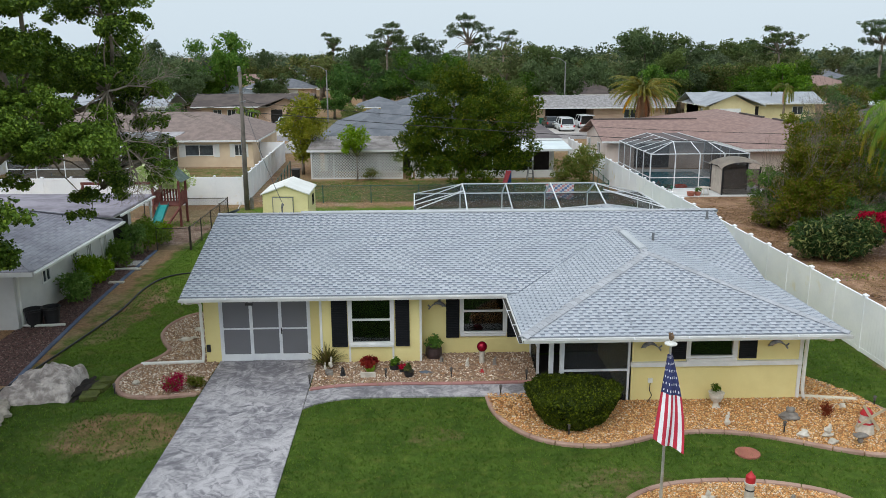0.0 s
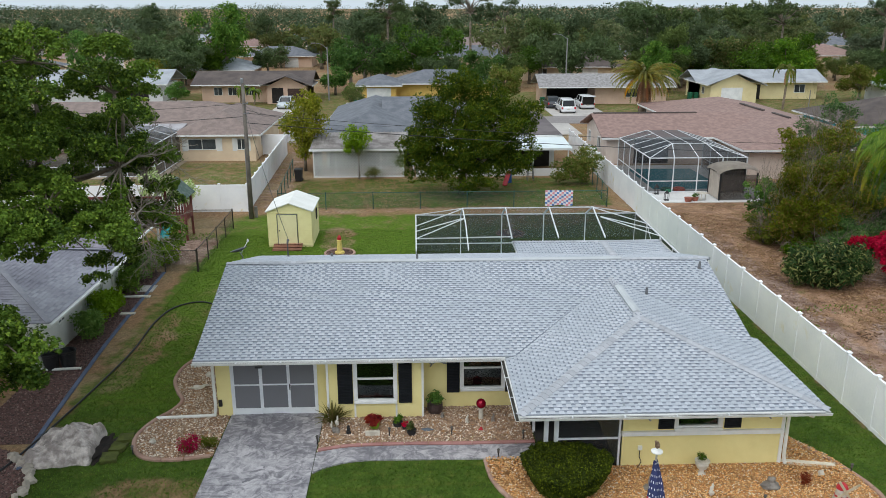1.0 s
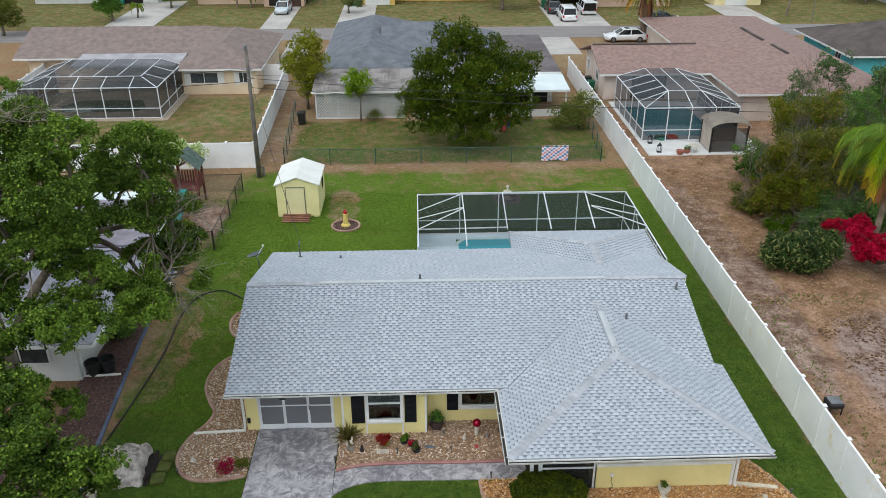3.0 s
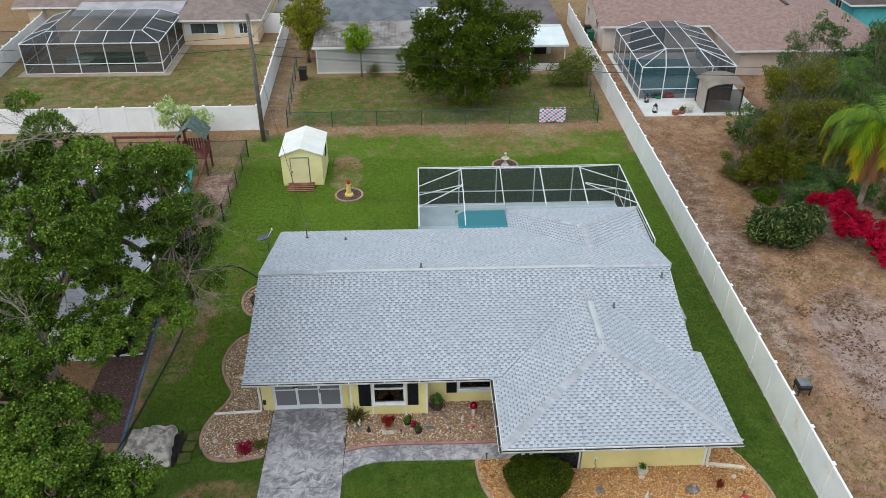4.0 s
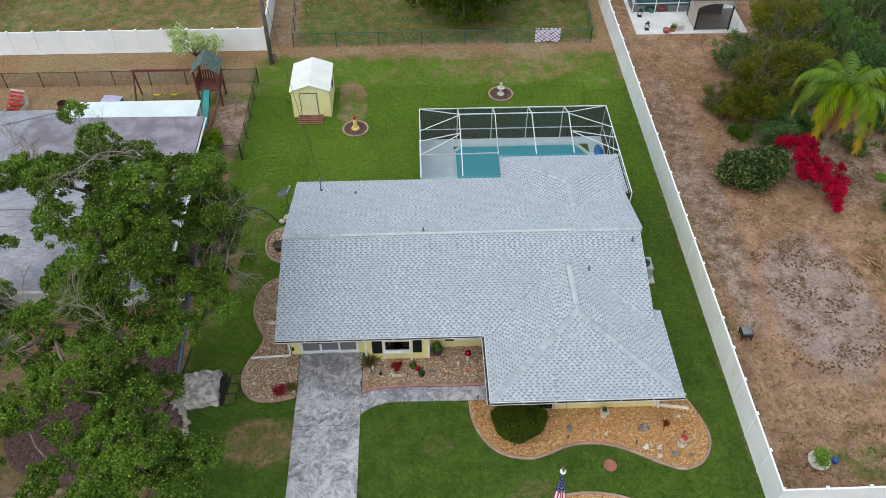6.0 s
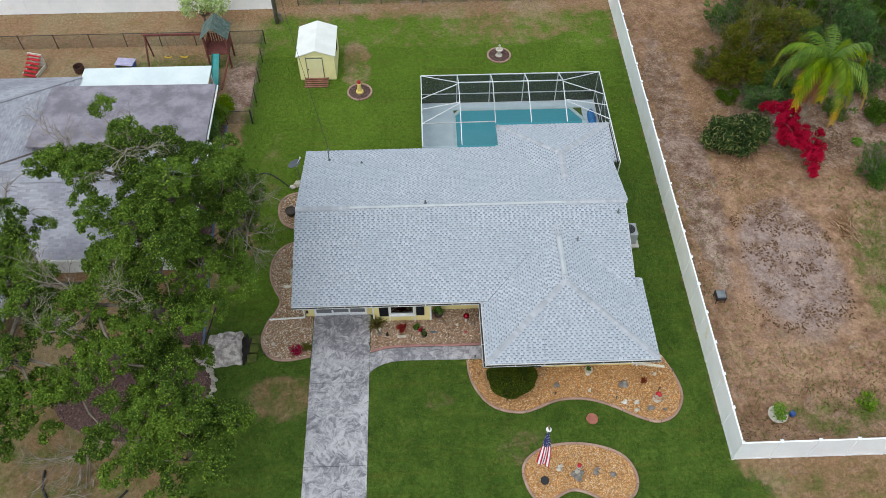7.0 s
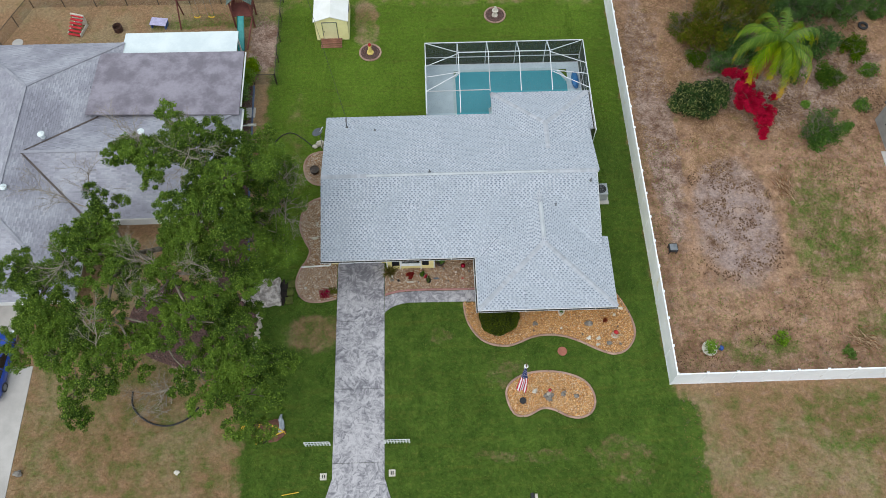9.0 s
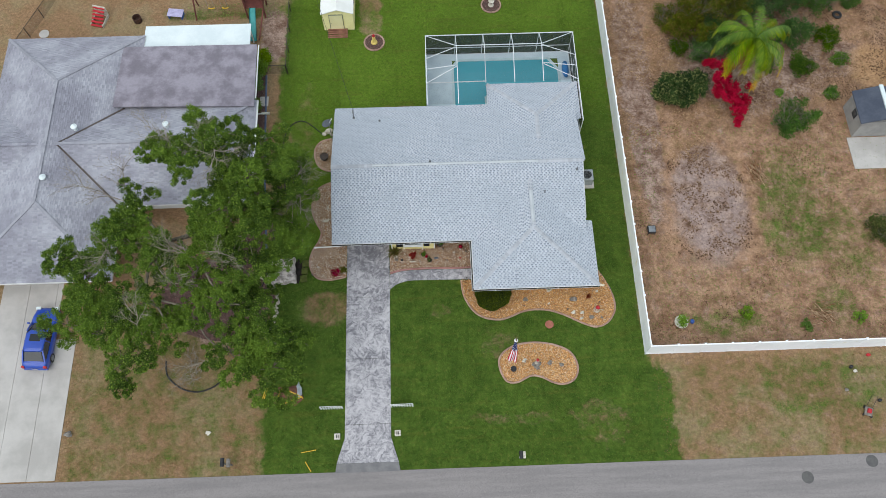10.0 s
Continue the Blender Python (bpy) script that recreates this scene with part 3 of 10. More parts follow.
def window(x0, x1, z0, z1, y, sash=None, shutters=(), sill=True):
    """A white sash window in a wall that faces -y, with its shutters."""
    w = part("window", boxes((x0, x0 + 0.05, y - 0.03, y + 0.1, z0, z1), (x1 - 0.05, x1, y - 0.03, y + 0.1, z0, z1), (x0 + 0.05, x1 - 0.05, y - 0.03, y + 0.1, z1 - 0.05, z1), (x0 + 0.05, x1 - 0.05, y - 0.03, y + 0.1, z0, z0 + 0.05)), TRIM, house, "white-framed sash window", world=True)
    cut = [z0 + 0.05, sash, z1 - 0.05] if sash else [z0 + 0.05, z1 - 0.05]
    for a, b in zip(cut, cut[1:]):
        part("pane", boxes((x0 + 0.05, x1 - 0.05, y + 0.04, y + 0.05, a + 0.0, b)), GLASS, w)
    if sash:
        part("rail", boxes((x0 + 0.05, x1 - 0.05, y + 0.0, y + 0.08, sash - 0.03, sash + 0.03)), TRIM, w)
    if sill:
        part("sill", boxes((x0 - 0.06, x1 + 0.06, y - 0.09, y + 0.0, z0 - 0.09, z0 - 0.003)), TRIM, w, bevel=0.01)
    # added panel behind the panes: paints the room's darkness and green reflection
    part("blind", boxes((x0 + 0.05, x1 - 0.05, y + 0.13, y + 0.14, z0 + 0.05, z1 - 0.05)), ROOM_SHADE, w, "dark green panel standing for room shade and reflected green")
    for a, b in ((x0 - 0.08, x0 - 0.002), (x1 + 0.002, x1 + 0.08)):
        part("casing", boxes((a, b, y - 0.035, y - 0.002, z0, z1 + 0.05)), TRIM, w)
    for a, b, c, d in shutters:
        bm = boxes((a, a + 0.05, y - 0.045, y - 0.003, c, d), (b - 0.05, b, y - 0.045, y - 0.003, c, d), (a + 0.05, b - 0.05, y - 0.045, y - 0.003, c, c + 0.07), (a + 0.05, b - 0.05, y - 0.045, y - 0.003, d - 0.07, d))
        sh = part("shutter", bm, SHUTTER, house, "black louvred shutter", world=True)
        part("backing", boxes((a + 0.05, b - 0.05, y - 0.014, y - 0.003, c + 0.07, d - 0.07)), SHUTTER, sh)
        bm = bmesh.new()
        k = int((d - c - 0.14) / 0.055)
        for i in range(k):
            z = c + 0.07 + (i + 0.5) * (d - c - 0.14) / k
            beam(bm, (a + 0.05, y - 0.022, z), (b - 0.05, y - 0.022, z), 0.03, 0.035)
        part("louvre", bm, SHUTTER, sh)


window(-1.86, -0.58, 0.77, 2.24, 23.06, 1.55, [(-2.45, -1.96, 0.68, 2.24), (-0.46, -0.02, 0.68, 2.24)])
window(1.67, 3.04, 0.84, 2.15, 23.70, 1.58, [(1.15, 1.58, 0.70, 2.15), (3.13, 3.54, 0.70, 2.15)])
window(7.75, 9.04, 1.37, 2.13, 19.90, None, [(7.21, 7.67, 1.34, 2.13), (9.17, 9.66, 1.34, 2.13)])
part("ledge", boxes((6.12, 10.95, 19.80, 19.897, 1.15, 1.28)), TRIM, house, "white projecting wall ledge", world=True)
for x in (-2.78, 0.33):
    part("corner_trim", boxes((x - 0.035, x + 0.035, 23.02, 23.057, 0, 2.38)), TRIM, house, world=True)
part("corner_trim", boxes((10.88, 10.97, 19.85, 19.897, 0.0, 2.3)), TRIM, house, world=True)

# garage screen: three sliding panels
door = part("screen_door", boxes((-6.05, -5.99, 23.580, 23.680, 0, 2.23), (-3.24, -3.18, 23.580, 23.680, 0, 2.23), (-5.99, -3.24, 23.580, 23.680, 2.17, 2.23), (-5.99, -3.24, 23.550, 23.700, 0.0, 0.03)), ALU, house, "white aluminium sliding garage screen", world=True)
for i, (a, b) in enumerate(((-5.99, -5.06), (-5.06, -4.14), (-4.14, -3.24))):
    y = 23.600 + 0.02 * (i % 2)
    pan = part("panel", boxes((a, a + 0.05, y, y + 0.03, 0.035, 2.17), (b - 0.05, b, y, y + 0.03, 0.035, 2.17), (a + 0.05, b - 0.05, y, y + 0.03, 0.035, 0.27), (a + 0.05, b - 0.05, y, y + 0.03, 1.10, 1.15), (a + 0.05, b - 0.05, y, y + 0.03, 2.12, 2.17)), ALU, door)
    tagged(pan)
for r in ((-5.94, -5.11, 23.618, 23.622, 0.27, 2.12), (-5.01, -4.19, 23.638, 23.642, 0.27, 2.12), (-4.09, -3.29, 23.618, 23.622, 0.27, 2.12)):
    part("screen", boxes(r), SCREEN, door, "grey insect screen")
part("handle", boxes((-4.12, -4.09, 23.570, 23.600, 0.95, 1.15)), BLACK, door, "black pull handle")

for x in (-1.93, -0.57):
    part("trim_batten", boxes((x, x + 0.06, 23.032, 23.057, 0.0, 0.74)), TRIM, house, "thin white batten below the window", world=True)

# entry porch behind dark screens
porch = part("porch_frame", boxes((6.06, 6.165, 19.900, 20.000, 0, 2.3)), ALU, house, "white aluminium frame of the screened entry porch", world=True)
for r in ((3.86, 3.98, 19.900, 20.020, 0, 2.3), (4.16, 4.28, 19.900, 20.020, 0, 2.3), (4.28, 6.06, 19.920, 19.980, 1.0, 1.06), (4.28, 6.06, 19.920, 19.980, 0.0, 0.08), (3.86, 3.94, 22.1, 22.18, 0, 2.3), (3.86, 3.94, 23.55, 23.65, 0, 2.3), (3.86, 3.92, 22.18, 23.55, 0.9, 0.96)):
    part("bar", boxes(r), ALU, porch)
for r in ((4.28, 6.06, 19.948, 19.952, 0.08, 1.0), (4.28, 6.06, 19.948, 19.952, 1.06, 2.3), (3.888, 3.892, 22.18, 23.55, 0.05, 2.3)):
    part("screen", boxes(r), DARK_SCREEN, porch, "dark insect screen")

# roof planes
AP, MA, KW = (7.33, 22.98, 3.64), (7.33, 26.8, 3.64), 1.24 / 4.35
FACES = {
    "main_front": [(-6.93, 22.58, 2.50), (11.2, 22.58, 2.50), (11.2, 28.0, RZ), (-6.93, 28.0, RZ)],
    "main_back": [(11.4, 33.98, HZ), (-6.93, 33.98, HZ), (-6.93, 28.0, RZ), (11.4, 28.0, RZ)],
    "wing_front": [(2.98, 18.9, HZ), (11.68, 18.9, HZ), AP],
    "wing_left": [(2.98, 22.62, HZ), (2.98, 18.9, HZ), AP, MA],
    "wing_right": [(11.68, 18.9, HZ), (11.68, 23.85, HZ), (11.2, 23.85, HZ + 0.48 * KW), MA, AP],
    "lanai_back": [(11.8, 35.85, HZ), (4.79, 35.85, HZ), (8.295, 32.35, 3.4)],
    "lanai_left": [(4.79, 35.85, HZ), (4.79, 33.9, HZ), (8.295, 30.2, 3.4), (8.295, 32.35, 3.4)],
    "lanai_right": [(11.8, 32.55, HZ), (11.8, 35.85, HZ), (8.295, 32.35, 3.4), (8.295, 30.2, 3.4)],
}
ROOF_DECK = surface("roof_deck", lin(150, 156, 162), lin(140, 146, 152), 1, 40, 0.9)
roof = None
for pts in FACES.values():
    bm = bmesh.new()
    slab(bm, pts, 0.10)
    got = part("roof", bm, ROOF_DECK, house, "light grey architectural shingle roof plane", world=True)
    roof = roof or got


def shingles(faces, course=0.132, wide=(0.115, 0.15), keep=None, band=0.64):
    """Lapped tabs on roof planes: vertices, faces, slots, for one joined mesh. keep: a test that leaves a tab out."""
    rng = random.Random(5)
    vs, fs, ms = [], [], []
    for pts in faces:
        p = [Vector(q) for q in pts]
        n = (p[1] - p[0]).cross(p[2] - p[0]).normalized()
        n = n if n.z > 0 else -n
        u = Vector((0, 0, 1)).cross(n).normalized()
        v = n.cross(u)
        flat = [((q - p[0]).dot(u), (q - p[0]).dot(v)) for q in p]
        lo, hi = min(q[1] for q in flat), max(q[1] for q in flat)

        def span(h):
            xs = []
            for (ax, ay), (bx, by) in zip(flat, flat[1:] + flat[:1]):
                if (ay <= h) != (by <= h):
                    xs.append(ax + (bx - ax) * (h - ay) / (by - ay))
            return (min(xs), max(xs)) if len(xs) > 1 else None

        row, h, p0 = 0, lo, min(q[0] for q in flat) - 0.5
        while h < hi - 0.02:
            a, b = span(min(h + 0.0005, hi - 0.001)), span(min(h + course, hi - 0.002))
            if a and b:
                period = sum(wide)
                x, tooth = p0 - (row % 2) * period / 2 + rng.uniform(-0.035, 0.035) + math.floor((min(a[0], b[0]) - p0) / period) * period, True
                end, s0 = max(a[1], b[1]) + period, x
                while x < end:
                    w = wide[1] if tooth else wide[0]
                    grow = rng.uniform(-0.03, 0.03)
                    e = x + w + grow
                    q = [max(a[0], min(a[1], s0)), max(a[0], min(a[1], e)), max(b[0], min(b[1], e)), max(b[0], min(b[1], s0))]
                    s0 = e
                    if q[1] - q[0] > 0.005 or q[2] - q[3] > 0.005:
                        mid = p[0] + u * (x + w / 2) + v * h
                        if keep is None or keep(mid):
                            t = 0.022 if tooth else 0.013
                            base = len(vs)
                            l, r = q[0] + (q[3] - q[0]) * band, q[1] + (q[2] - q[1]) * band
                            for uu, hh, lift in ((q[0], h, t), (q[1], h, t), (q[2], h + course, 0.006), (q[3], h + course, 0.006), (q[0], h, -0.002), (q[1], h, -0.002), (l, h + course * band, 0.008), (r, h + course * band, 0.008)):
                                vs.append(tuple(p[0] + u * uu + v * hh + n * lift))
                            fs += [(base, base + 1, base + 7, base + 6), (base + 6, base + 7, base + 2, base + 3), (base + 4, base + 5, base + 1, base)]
                            # low tabs: upper band coloured dark as the shade under the next course
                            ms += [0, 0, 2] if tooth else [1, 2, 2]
                    x += w
                    tooth = not tooth
            h += course
            row += 1
    return vs, fs, ms


PATCH_X = (6.0, 9.2)


def on_patch(q):
    """The stretch of the wing's front slope whose tabs are single pieces."""
    return PATCH_X[0] < q.x < PATCH_X[1] and 18.8 < q.y < 20.2


vs, fs, ms = shingles(FACES.values(), keep=lambda q: not (on_patch(q) and abs(q.z - (HZ + (q.y - 18.9) * (AP[2] - HZ) / (AP[1] - 18.9))) < 0.03))
arrays("shingle_field", vs, fs, [SHINGLE, SHINGLE_DARK, SHINGLE_EDGE_SHADE], roof, "lapped grey shingle tabs", slots=ms, kind="stuff")


def caps(a, b, w=0.15, step=0.19):
    """Folded cap shingles along a hip or ridge."""
    a, b = Vector(a), Vector(b)
    d = (b - a)
    k = max(1, int(d.length / step))
    d = d / k
    s = d.cross(Vector((0, 0, 1))).normalized()
    for i in range(k):
        bm = bmesh.new()
        p, q = a + d * i + Vector((0, 0, 0.045)), a + d * (i + 1.1) + Vector((0, 0, 0.030))
        drop = Vector((0, 0, w * 0.27))
        t = [bm.verts.new(x) for x in (p - s * w - drop, p, p + s * w - drop, q - s * w - drop, q, q + s * w - drop)]
        low = [bm.verts.new(x - Vector((0, 0, 0.02))) for x in (p - s * w - drop, p, p + s * w - drop)]
        bm.faces.new((t[0], t[1], t[4], t[3])), bm.faces.new((t[1], t[2], t[5], t[4]))
        bm.faces.new((low[0], low[1], t[1], t[0])), bm.faces.new((low[1], low[2], t[2], t[1]))
        part("ridge_cap", bm, CAP, roof)


for a, b in (((-6.93, 28, RZ), (-3.95, 28, RZ)), ((11.3, 28, RZ), (7.95, 28, RZ)), ((2.98, 18.9, HZ), AP), ((11.68, 18.9, HZ), AP), ((7.33, 23.3, 3.64), AP), ((7.33, 25.8, 3.64), MA),
             ((4.79, 35.85, HZ), (8.295, 32.35, 3.4)), ((11.8, 35.85, HZ), (8.295, 32.35, 3.4)), ((8.295, 32.35, 3.4), (8.295, 30.2, 3.4))):
    caps(a, b)


for a, b in (((3.33, 22.60, 2.51), MA), ((11.2, 23.85, HZ + 0.48 * KW), MA)):
    bm = bmesh.new()
    beam(bm, Vector(a) + Vector((0, 0, 0.014)), Vector(b) + Vector((0, 0, 0.014)), 0.035, 0.02)
    part("valley_line", bm, SHINGLE_EDGE_SHADE, roof, "dark cut valley line")


def ridge_vent(a, b, w=0.13):
    bm = bmesh.new()
    a, b = Vector(a), Vector(b)
    s = (b - a).normalized().cross(Vector((0, 0, 1))) * w
    prof = [(-1, -0.01), (-1, 0.035), (0, 0.085), (1, 0.035), (1, -0.01)]
    rows = [[bm.verts.new(e + s * k + Vector((0, 0, h))) for k, h in prof] for e in (a, b)]
    for i in range(4):
        bm.faces.new((rows[0][i], rows[0][i + 1], rows[1][i + 1], rows[1][i]))
    bm.faces.new(rows[0]), bm.faces.new(rows[1][::-1])
    part("ridge_vent", bm, VENT, roof, "pale metal ridge vent")


ridge_vent((-3.95, 28.0, RZ), (7.95, 28.0, RZ), 0.10)
ridge_vent((7.33, 23.3, 3.66), (7.33, 25.8, 3.66))
for x, y, z, h in ((10.75, 27.3, 3.79, 0.28), (8.35, 25.75, 3.33, 0.3), (0.2, 28.2, 3.95, 0.25), (-3.5, 32.5, 2.8, 0.15)):
    bm = bmesh.new()
    lathe(bm, [(0.09, -0.05), (0.09, 0.03), (0.045, 0.05), (0.045, h)], 10, (x, y, z))
    part("plumbing_vent", bm, surface("lead_grey", lin(96, 98, 102), lin(110, 112, 114), 3, 20, 0.6, 0.1), roof, "small dark grey vent pipe", smooth=False)
bm = bmesh.new()
tube(bm, [(-5.45, 32.9, 2.6), (-5.45, 32.9, 3.3)], 0.03, 8)
tube(bm, [(-5.45, 32.9, 3.3), (-5.45, 33.05, 3.42), (-5.45, 33.2, 3.36)], 0.045, 8)
lathe(bm, [(0.1, 0), (0.1, 0.04), (0.04, 0.06)], 10, (-5.45, 32.9, 2.68))
part("service_mast", bm, surface("mast_steel", lin(88, 88, 90), lin(110, 110, 110), 3, 20, 0.5, metal=0.5), roof, "grey steel electric service mast")

# soffits, fascias, gutters, downpipes
for r in ((-6.9, 3.0, 22.66, 23.75, 2.38, 2.41), (3.0, 11.66, 18.94, 20.4, 2.27, 2.30), (3.0, 3.86, 20.4, 23.75, 2.27, 2.30), (11.05, 11.66, 20.4, 23.82, 2.27, 2.30), (-6.9, -6.53, 24.15, 33.9, 2.27, 2.30), (-6.3, 11.0, 33.2, 33.95, 2.27, 2.30)):
    part("soffit", boxes(r), TRIM, house, "white vented soffit", world=True)
for r in ((-6.93, 2.98, 22.57, 22.61, 2.36, 2.47), (2.96, 3.0, 18.9, 22.62, 2.26, 2.37), (2.98, 11.68, 18.88, 18.92, 2.26, 2.37), (11.66, 11.70, 18.9, 23.85, 2.26, 2.37), (-6.93, 4.79, 33.96, 34.0, 2.26, 2.37), (4.79, 11.8, 35.83, 35.87, 2.26, 2.37), (4.77, 4.81, 33.98, 35.85, 2.26, 2.37), (11.78, 11.82, 32.55, 35.85, 2.26, 2.37)):
    part("fascia", boxes(r), TRIM, house, "white fascia board", world=True)
for x, y0, y1, z0, z1 in ((-6.93, 22.6, 28.0, 2.5, 4.0), (-6.93, 34.0, 28.0, 2.4, 4.0), (11.3, 24.0, 28.0, 2.8, 4.0), (11.4, 33.98, 28.0, 2.4, 4.0)):
    bm = bmesh.new()
    s = 0.05 if x < 0 else -0.05
    beam(bm, (x + s, y0, z0 - 0.17), (x + s, y1, z1 - 0.17), 0.04, 0.14)
    part("rake_board", bm, TRIM, house, world=True)


# dark colour for the shade inside the gutters
GUTTER_SHADE = surface("gutter_inner_shade", lin(46, 44, 40), lin(66, 62, 54), 3, 30, 0.9)


def gutter(a, b, out):
    """An open box gutter from a to b; out points away from the house."""
    bm = bmesh.new()
    a, b, o = Vector(a), Vector(b), Vector(out)
    prof = [(0.0, 0.0), (0.0, -0.09), (0.10, -0.09), (0.135, 0.0), (0.122, 0.0), (0.092, -0.08), (0.012, -0.08), (0.012, 0.0)]
    rows = [[bm.verts.new(e + o * k + Vector((0, 0, h))) for k, h in prof] for e in (a, b)]
    for i in range(8):
        bm.faces.new((rows[0][i], rows[0][(i + 1) % 8], rows[1][(i + 1) % 8], rows[1][i]))
    for r in rows:
        bm.faces.new((r[0], r[1], r[6], r[7])), bm.faces.new((r[1], r[2], r[5], r[6])), bm.faces.new((r[2], r[3], r[4], r[5]))
    g = part("gutter", bm, TRIM, house, "white metal rain gutter", world=True)
    # dark bar laid in the trough to paint its inner shade
    bm = bmesh.new()
    beam(bm, a + o * 0.054 + Vector((0, 0, -0.055)), b + o * 0.054 + Vector((0, 0, -0.055)), 0.075, 0.03)
    part("debris", bm, GUTTER_SHADE, g, "dark strip standing for shade inside the gutter")
    k = int((b - a).length / 1.25)
    bm = bmesh.new()
    for i in range(1, k):
        p = a + (b - a) * i / k
        beam(bm, p + Vector((0, 0, -0.004)), p + o * 0.15 + Vector((0, 0, -0.004)), 0.03, 0.012)
    part("hanger", bm, ALU, g)


gutter((-6.95, 22.57, 2.46), (2.85, 22.57, 2.46), (0, -1, 0))
gutter((2.96, 22.60, 2.36), (2.96, 18.78, 2.36), (-1, 0, 0))
gutter((2.98, 18.88, 2.36), (11.72, 18.88, 2.36), (0, -1, 0))
gutter((11.82, 32.55, 2.36), (11.82, 35.9, 2.36), (1, 0, 0))


def downpipe(pts, w=0.085):
    bm = bmesh.new()
    line = smooth_loop(pts, 0.12, False)
    tube(bm, line, w * 0.62, 8)
    part("downpipe", bm, PVC, house, "white rain downpipe", world=True)


downpipe([(-6.75, 22.52, 2.37), (-6.75, 22.72, 2.28), (-6.60, 23.45, 2.05), (-6.60, 23.51, 1.6), (-6.60, 23.51, 0.3), (-6.66, 23.5, 0.12)])
downpipe([(11.2, 18.83, 2.27), (11.2, 18.95, 2.2), (11.05, 19.7, 2.05), (11.03, 19.8, 1.8), (11.03, 19.8, 0.4), (11.1, 19.78, 0.18)])
bm = bmesh.new()
tube(bm, [(-6.6, 23.5, 0.09), (-8.55, 23.42, 0.07)], 0.055, 10)
tagged(part("drain_pipe", bm, PVC), "white plastic drain pipe lying across the gravel", "drain pipe")
bm = bmesh.new()
beam(bm, (10.8, 20.0, 0.12), (12.55, 19.7, 0.10), 0.15, 0.1)
tagged(part("drain_pipe", bm, surface("cream_pvc", lin(226, 216, 196), lin(210, 198, 176), 3, 20, 0.6)), "cream rain spout lying on the gravel", "drain pipe")
bm = bmesh.new()
box(bm, -6.5, -6.38, 23.54, 23.597, 0.38, 0.62)
part("outlet_box", bm, BLACK, house, "small black socket box", world=True, bevel=0.01)
part("outlet_box", boxes((6.65, 6.77, 19.84, 19.897, 0.66, 0.79)), PVC, house, "small white socket box", world=True)
bm = bmesh.new()
tube(bm, smooth_loop([(6.71, 19.85, 0.67), (6.69, 19.82, 0.45), (6.75, 19.8, 0.3), (6.63, 19.78, 0.12)], 0.05, False), 0.012, 6)
part("cord", bm, BLACK, house, "dangling black cord", world=True)
part("flood_lamp", boxes((-4.98, -4.74, 22.5, 22.6, 2.24, 2.32)), BLACK, house, "small dark lamp under the eave", world=True, bevel=0.015)


# ---- fences ----
def vinyl_fence(a, b, label, tall=1.83, step=1.85, first=True):
    """A white vinyl fence: posts with caps, solid panels between rails."""
    a, b = Vector((*a, 0)), Vector((*b, 0))
    f = thing("vinyl_fence", a.x, a.y, 0, label, "fence")
    k = max(1, round((b - a).length / step))
    d = (b - a) / k
    across = Vector((-d.y, d.x, 0)).normalized()
    for i in range(0 if first else 1, k + 1):
        p = a + d * i
        bm = boxes((p.x - 0.055, p.x + 0.055, p.y - 0.055, p.y + 0.055, -0.05, tall + 0.08))
        post = part("post", bm, VINYL, f, world=True)
        bm = bmesh.new()
        z = tall + 0.08
        for r, h in ((0.085, 0.0),):
            lo = [bm.verts.new((p.x + sx * r, p.y + sy * r, z)) for sx, sy in ((-1, -1), (1, -1), (1, 1), (-1, 1))]
            hi = [bm.verts.new((p.x + sx * r, p.y + sy * r, z + 0.03)) for sx, sy in ((-1, -1), (1, -1), (1, 1), (-1, 1))]
            tip = bm.verts.new((p.x, p.y, z + 0.085))
            bm.faces.new(lo[::-1])
            for j in range(4):
                bm.faces.new((lo[j], lo[(j + 1) % 4], hi[(j + 1) % 4], hi[j])), bm.faces.new((hi[j], hi[(j + 1) % 4], tip))
        part("cap", bm, VINYL, post)
    u = d.normalized()
    for i in range(k):
        p, q = a + d * i + u * 0.056, a + d * (i + 1) - u * 0.056
        # one grooved sheet between two rails
        bm = bmesh.new()
        n = max(4, int((q - p).length / 0.155))
        rows = []
        for side in (0.034, -0.034):
            line = []
            for j in range(n):
                for e, depth in ((0.03, 1.0), (0.97, 1.0), (1.0, 0.9)) if j < n - 1 else ((0.03, 1.0), (0.97, 1.0)):
                    c = p + (q - p) * ((j + e) / n) + across * side * depth
                    line.append([bm.verts.new((c.x, c.y, z)) for z in (0.1, tall - 0.05)])
            rows.append(line)
        for line in rows:
            for a_, b_ in zip(line, line[1:]):
                bm.faces.new((a_[0], b_[0], b_[1], a_[1]))
        for e in (0, -1):
            bm.faces.new((rows[0][e][0], rows[0][e][1], rows[1][e][1], rows[1][e][0]))
        pan = part("panel", bm, VINYL, f, world=True)
        for z, hh in ((tall - 0.03, 0.12), (0.09, 0.14)):
            bm = bmesh.new()
            beam(bm, p + Vector((0, 0, z)), q + Vector((0, 0, z)), 0.085, hh)
            part("rail", bm, VINYL, pan)
    return f


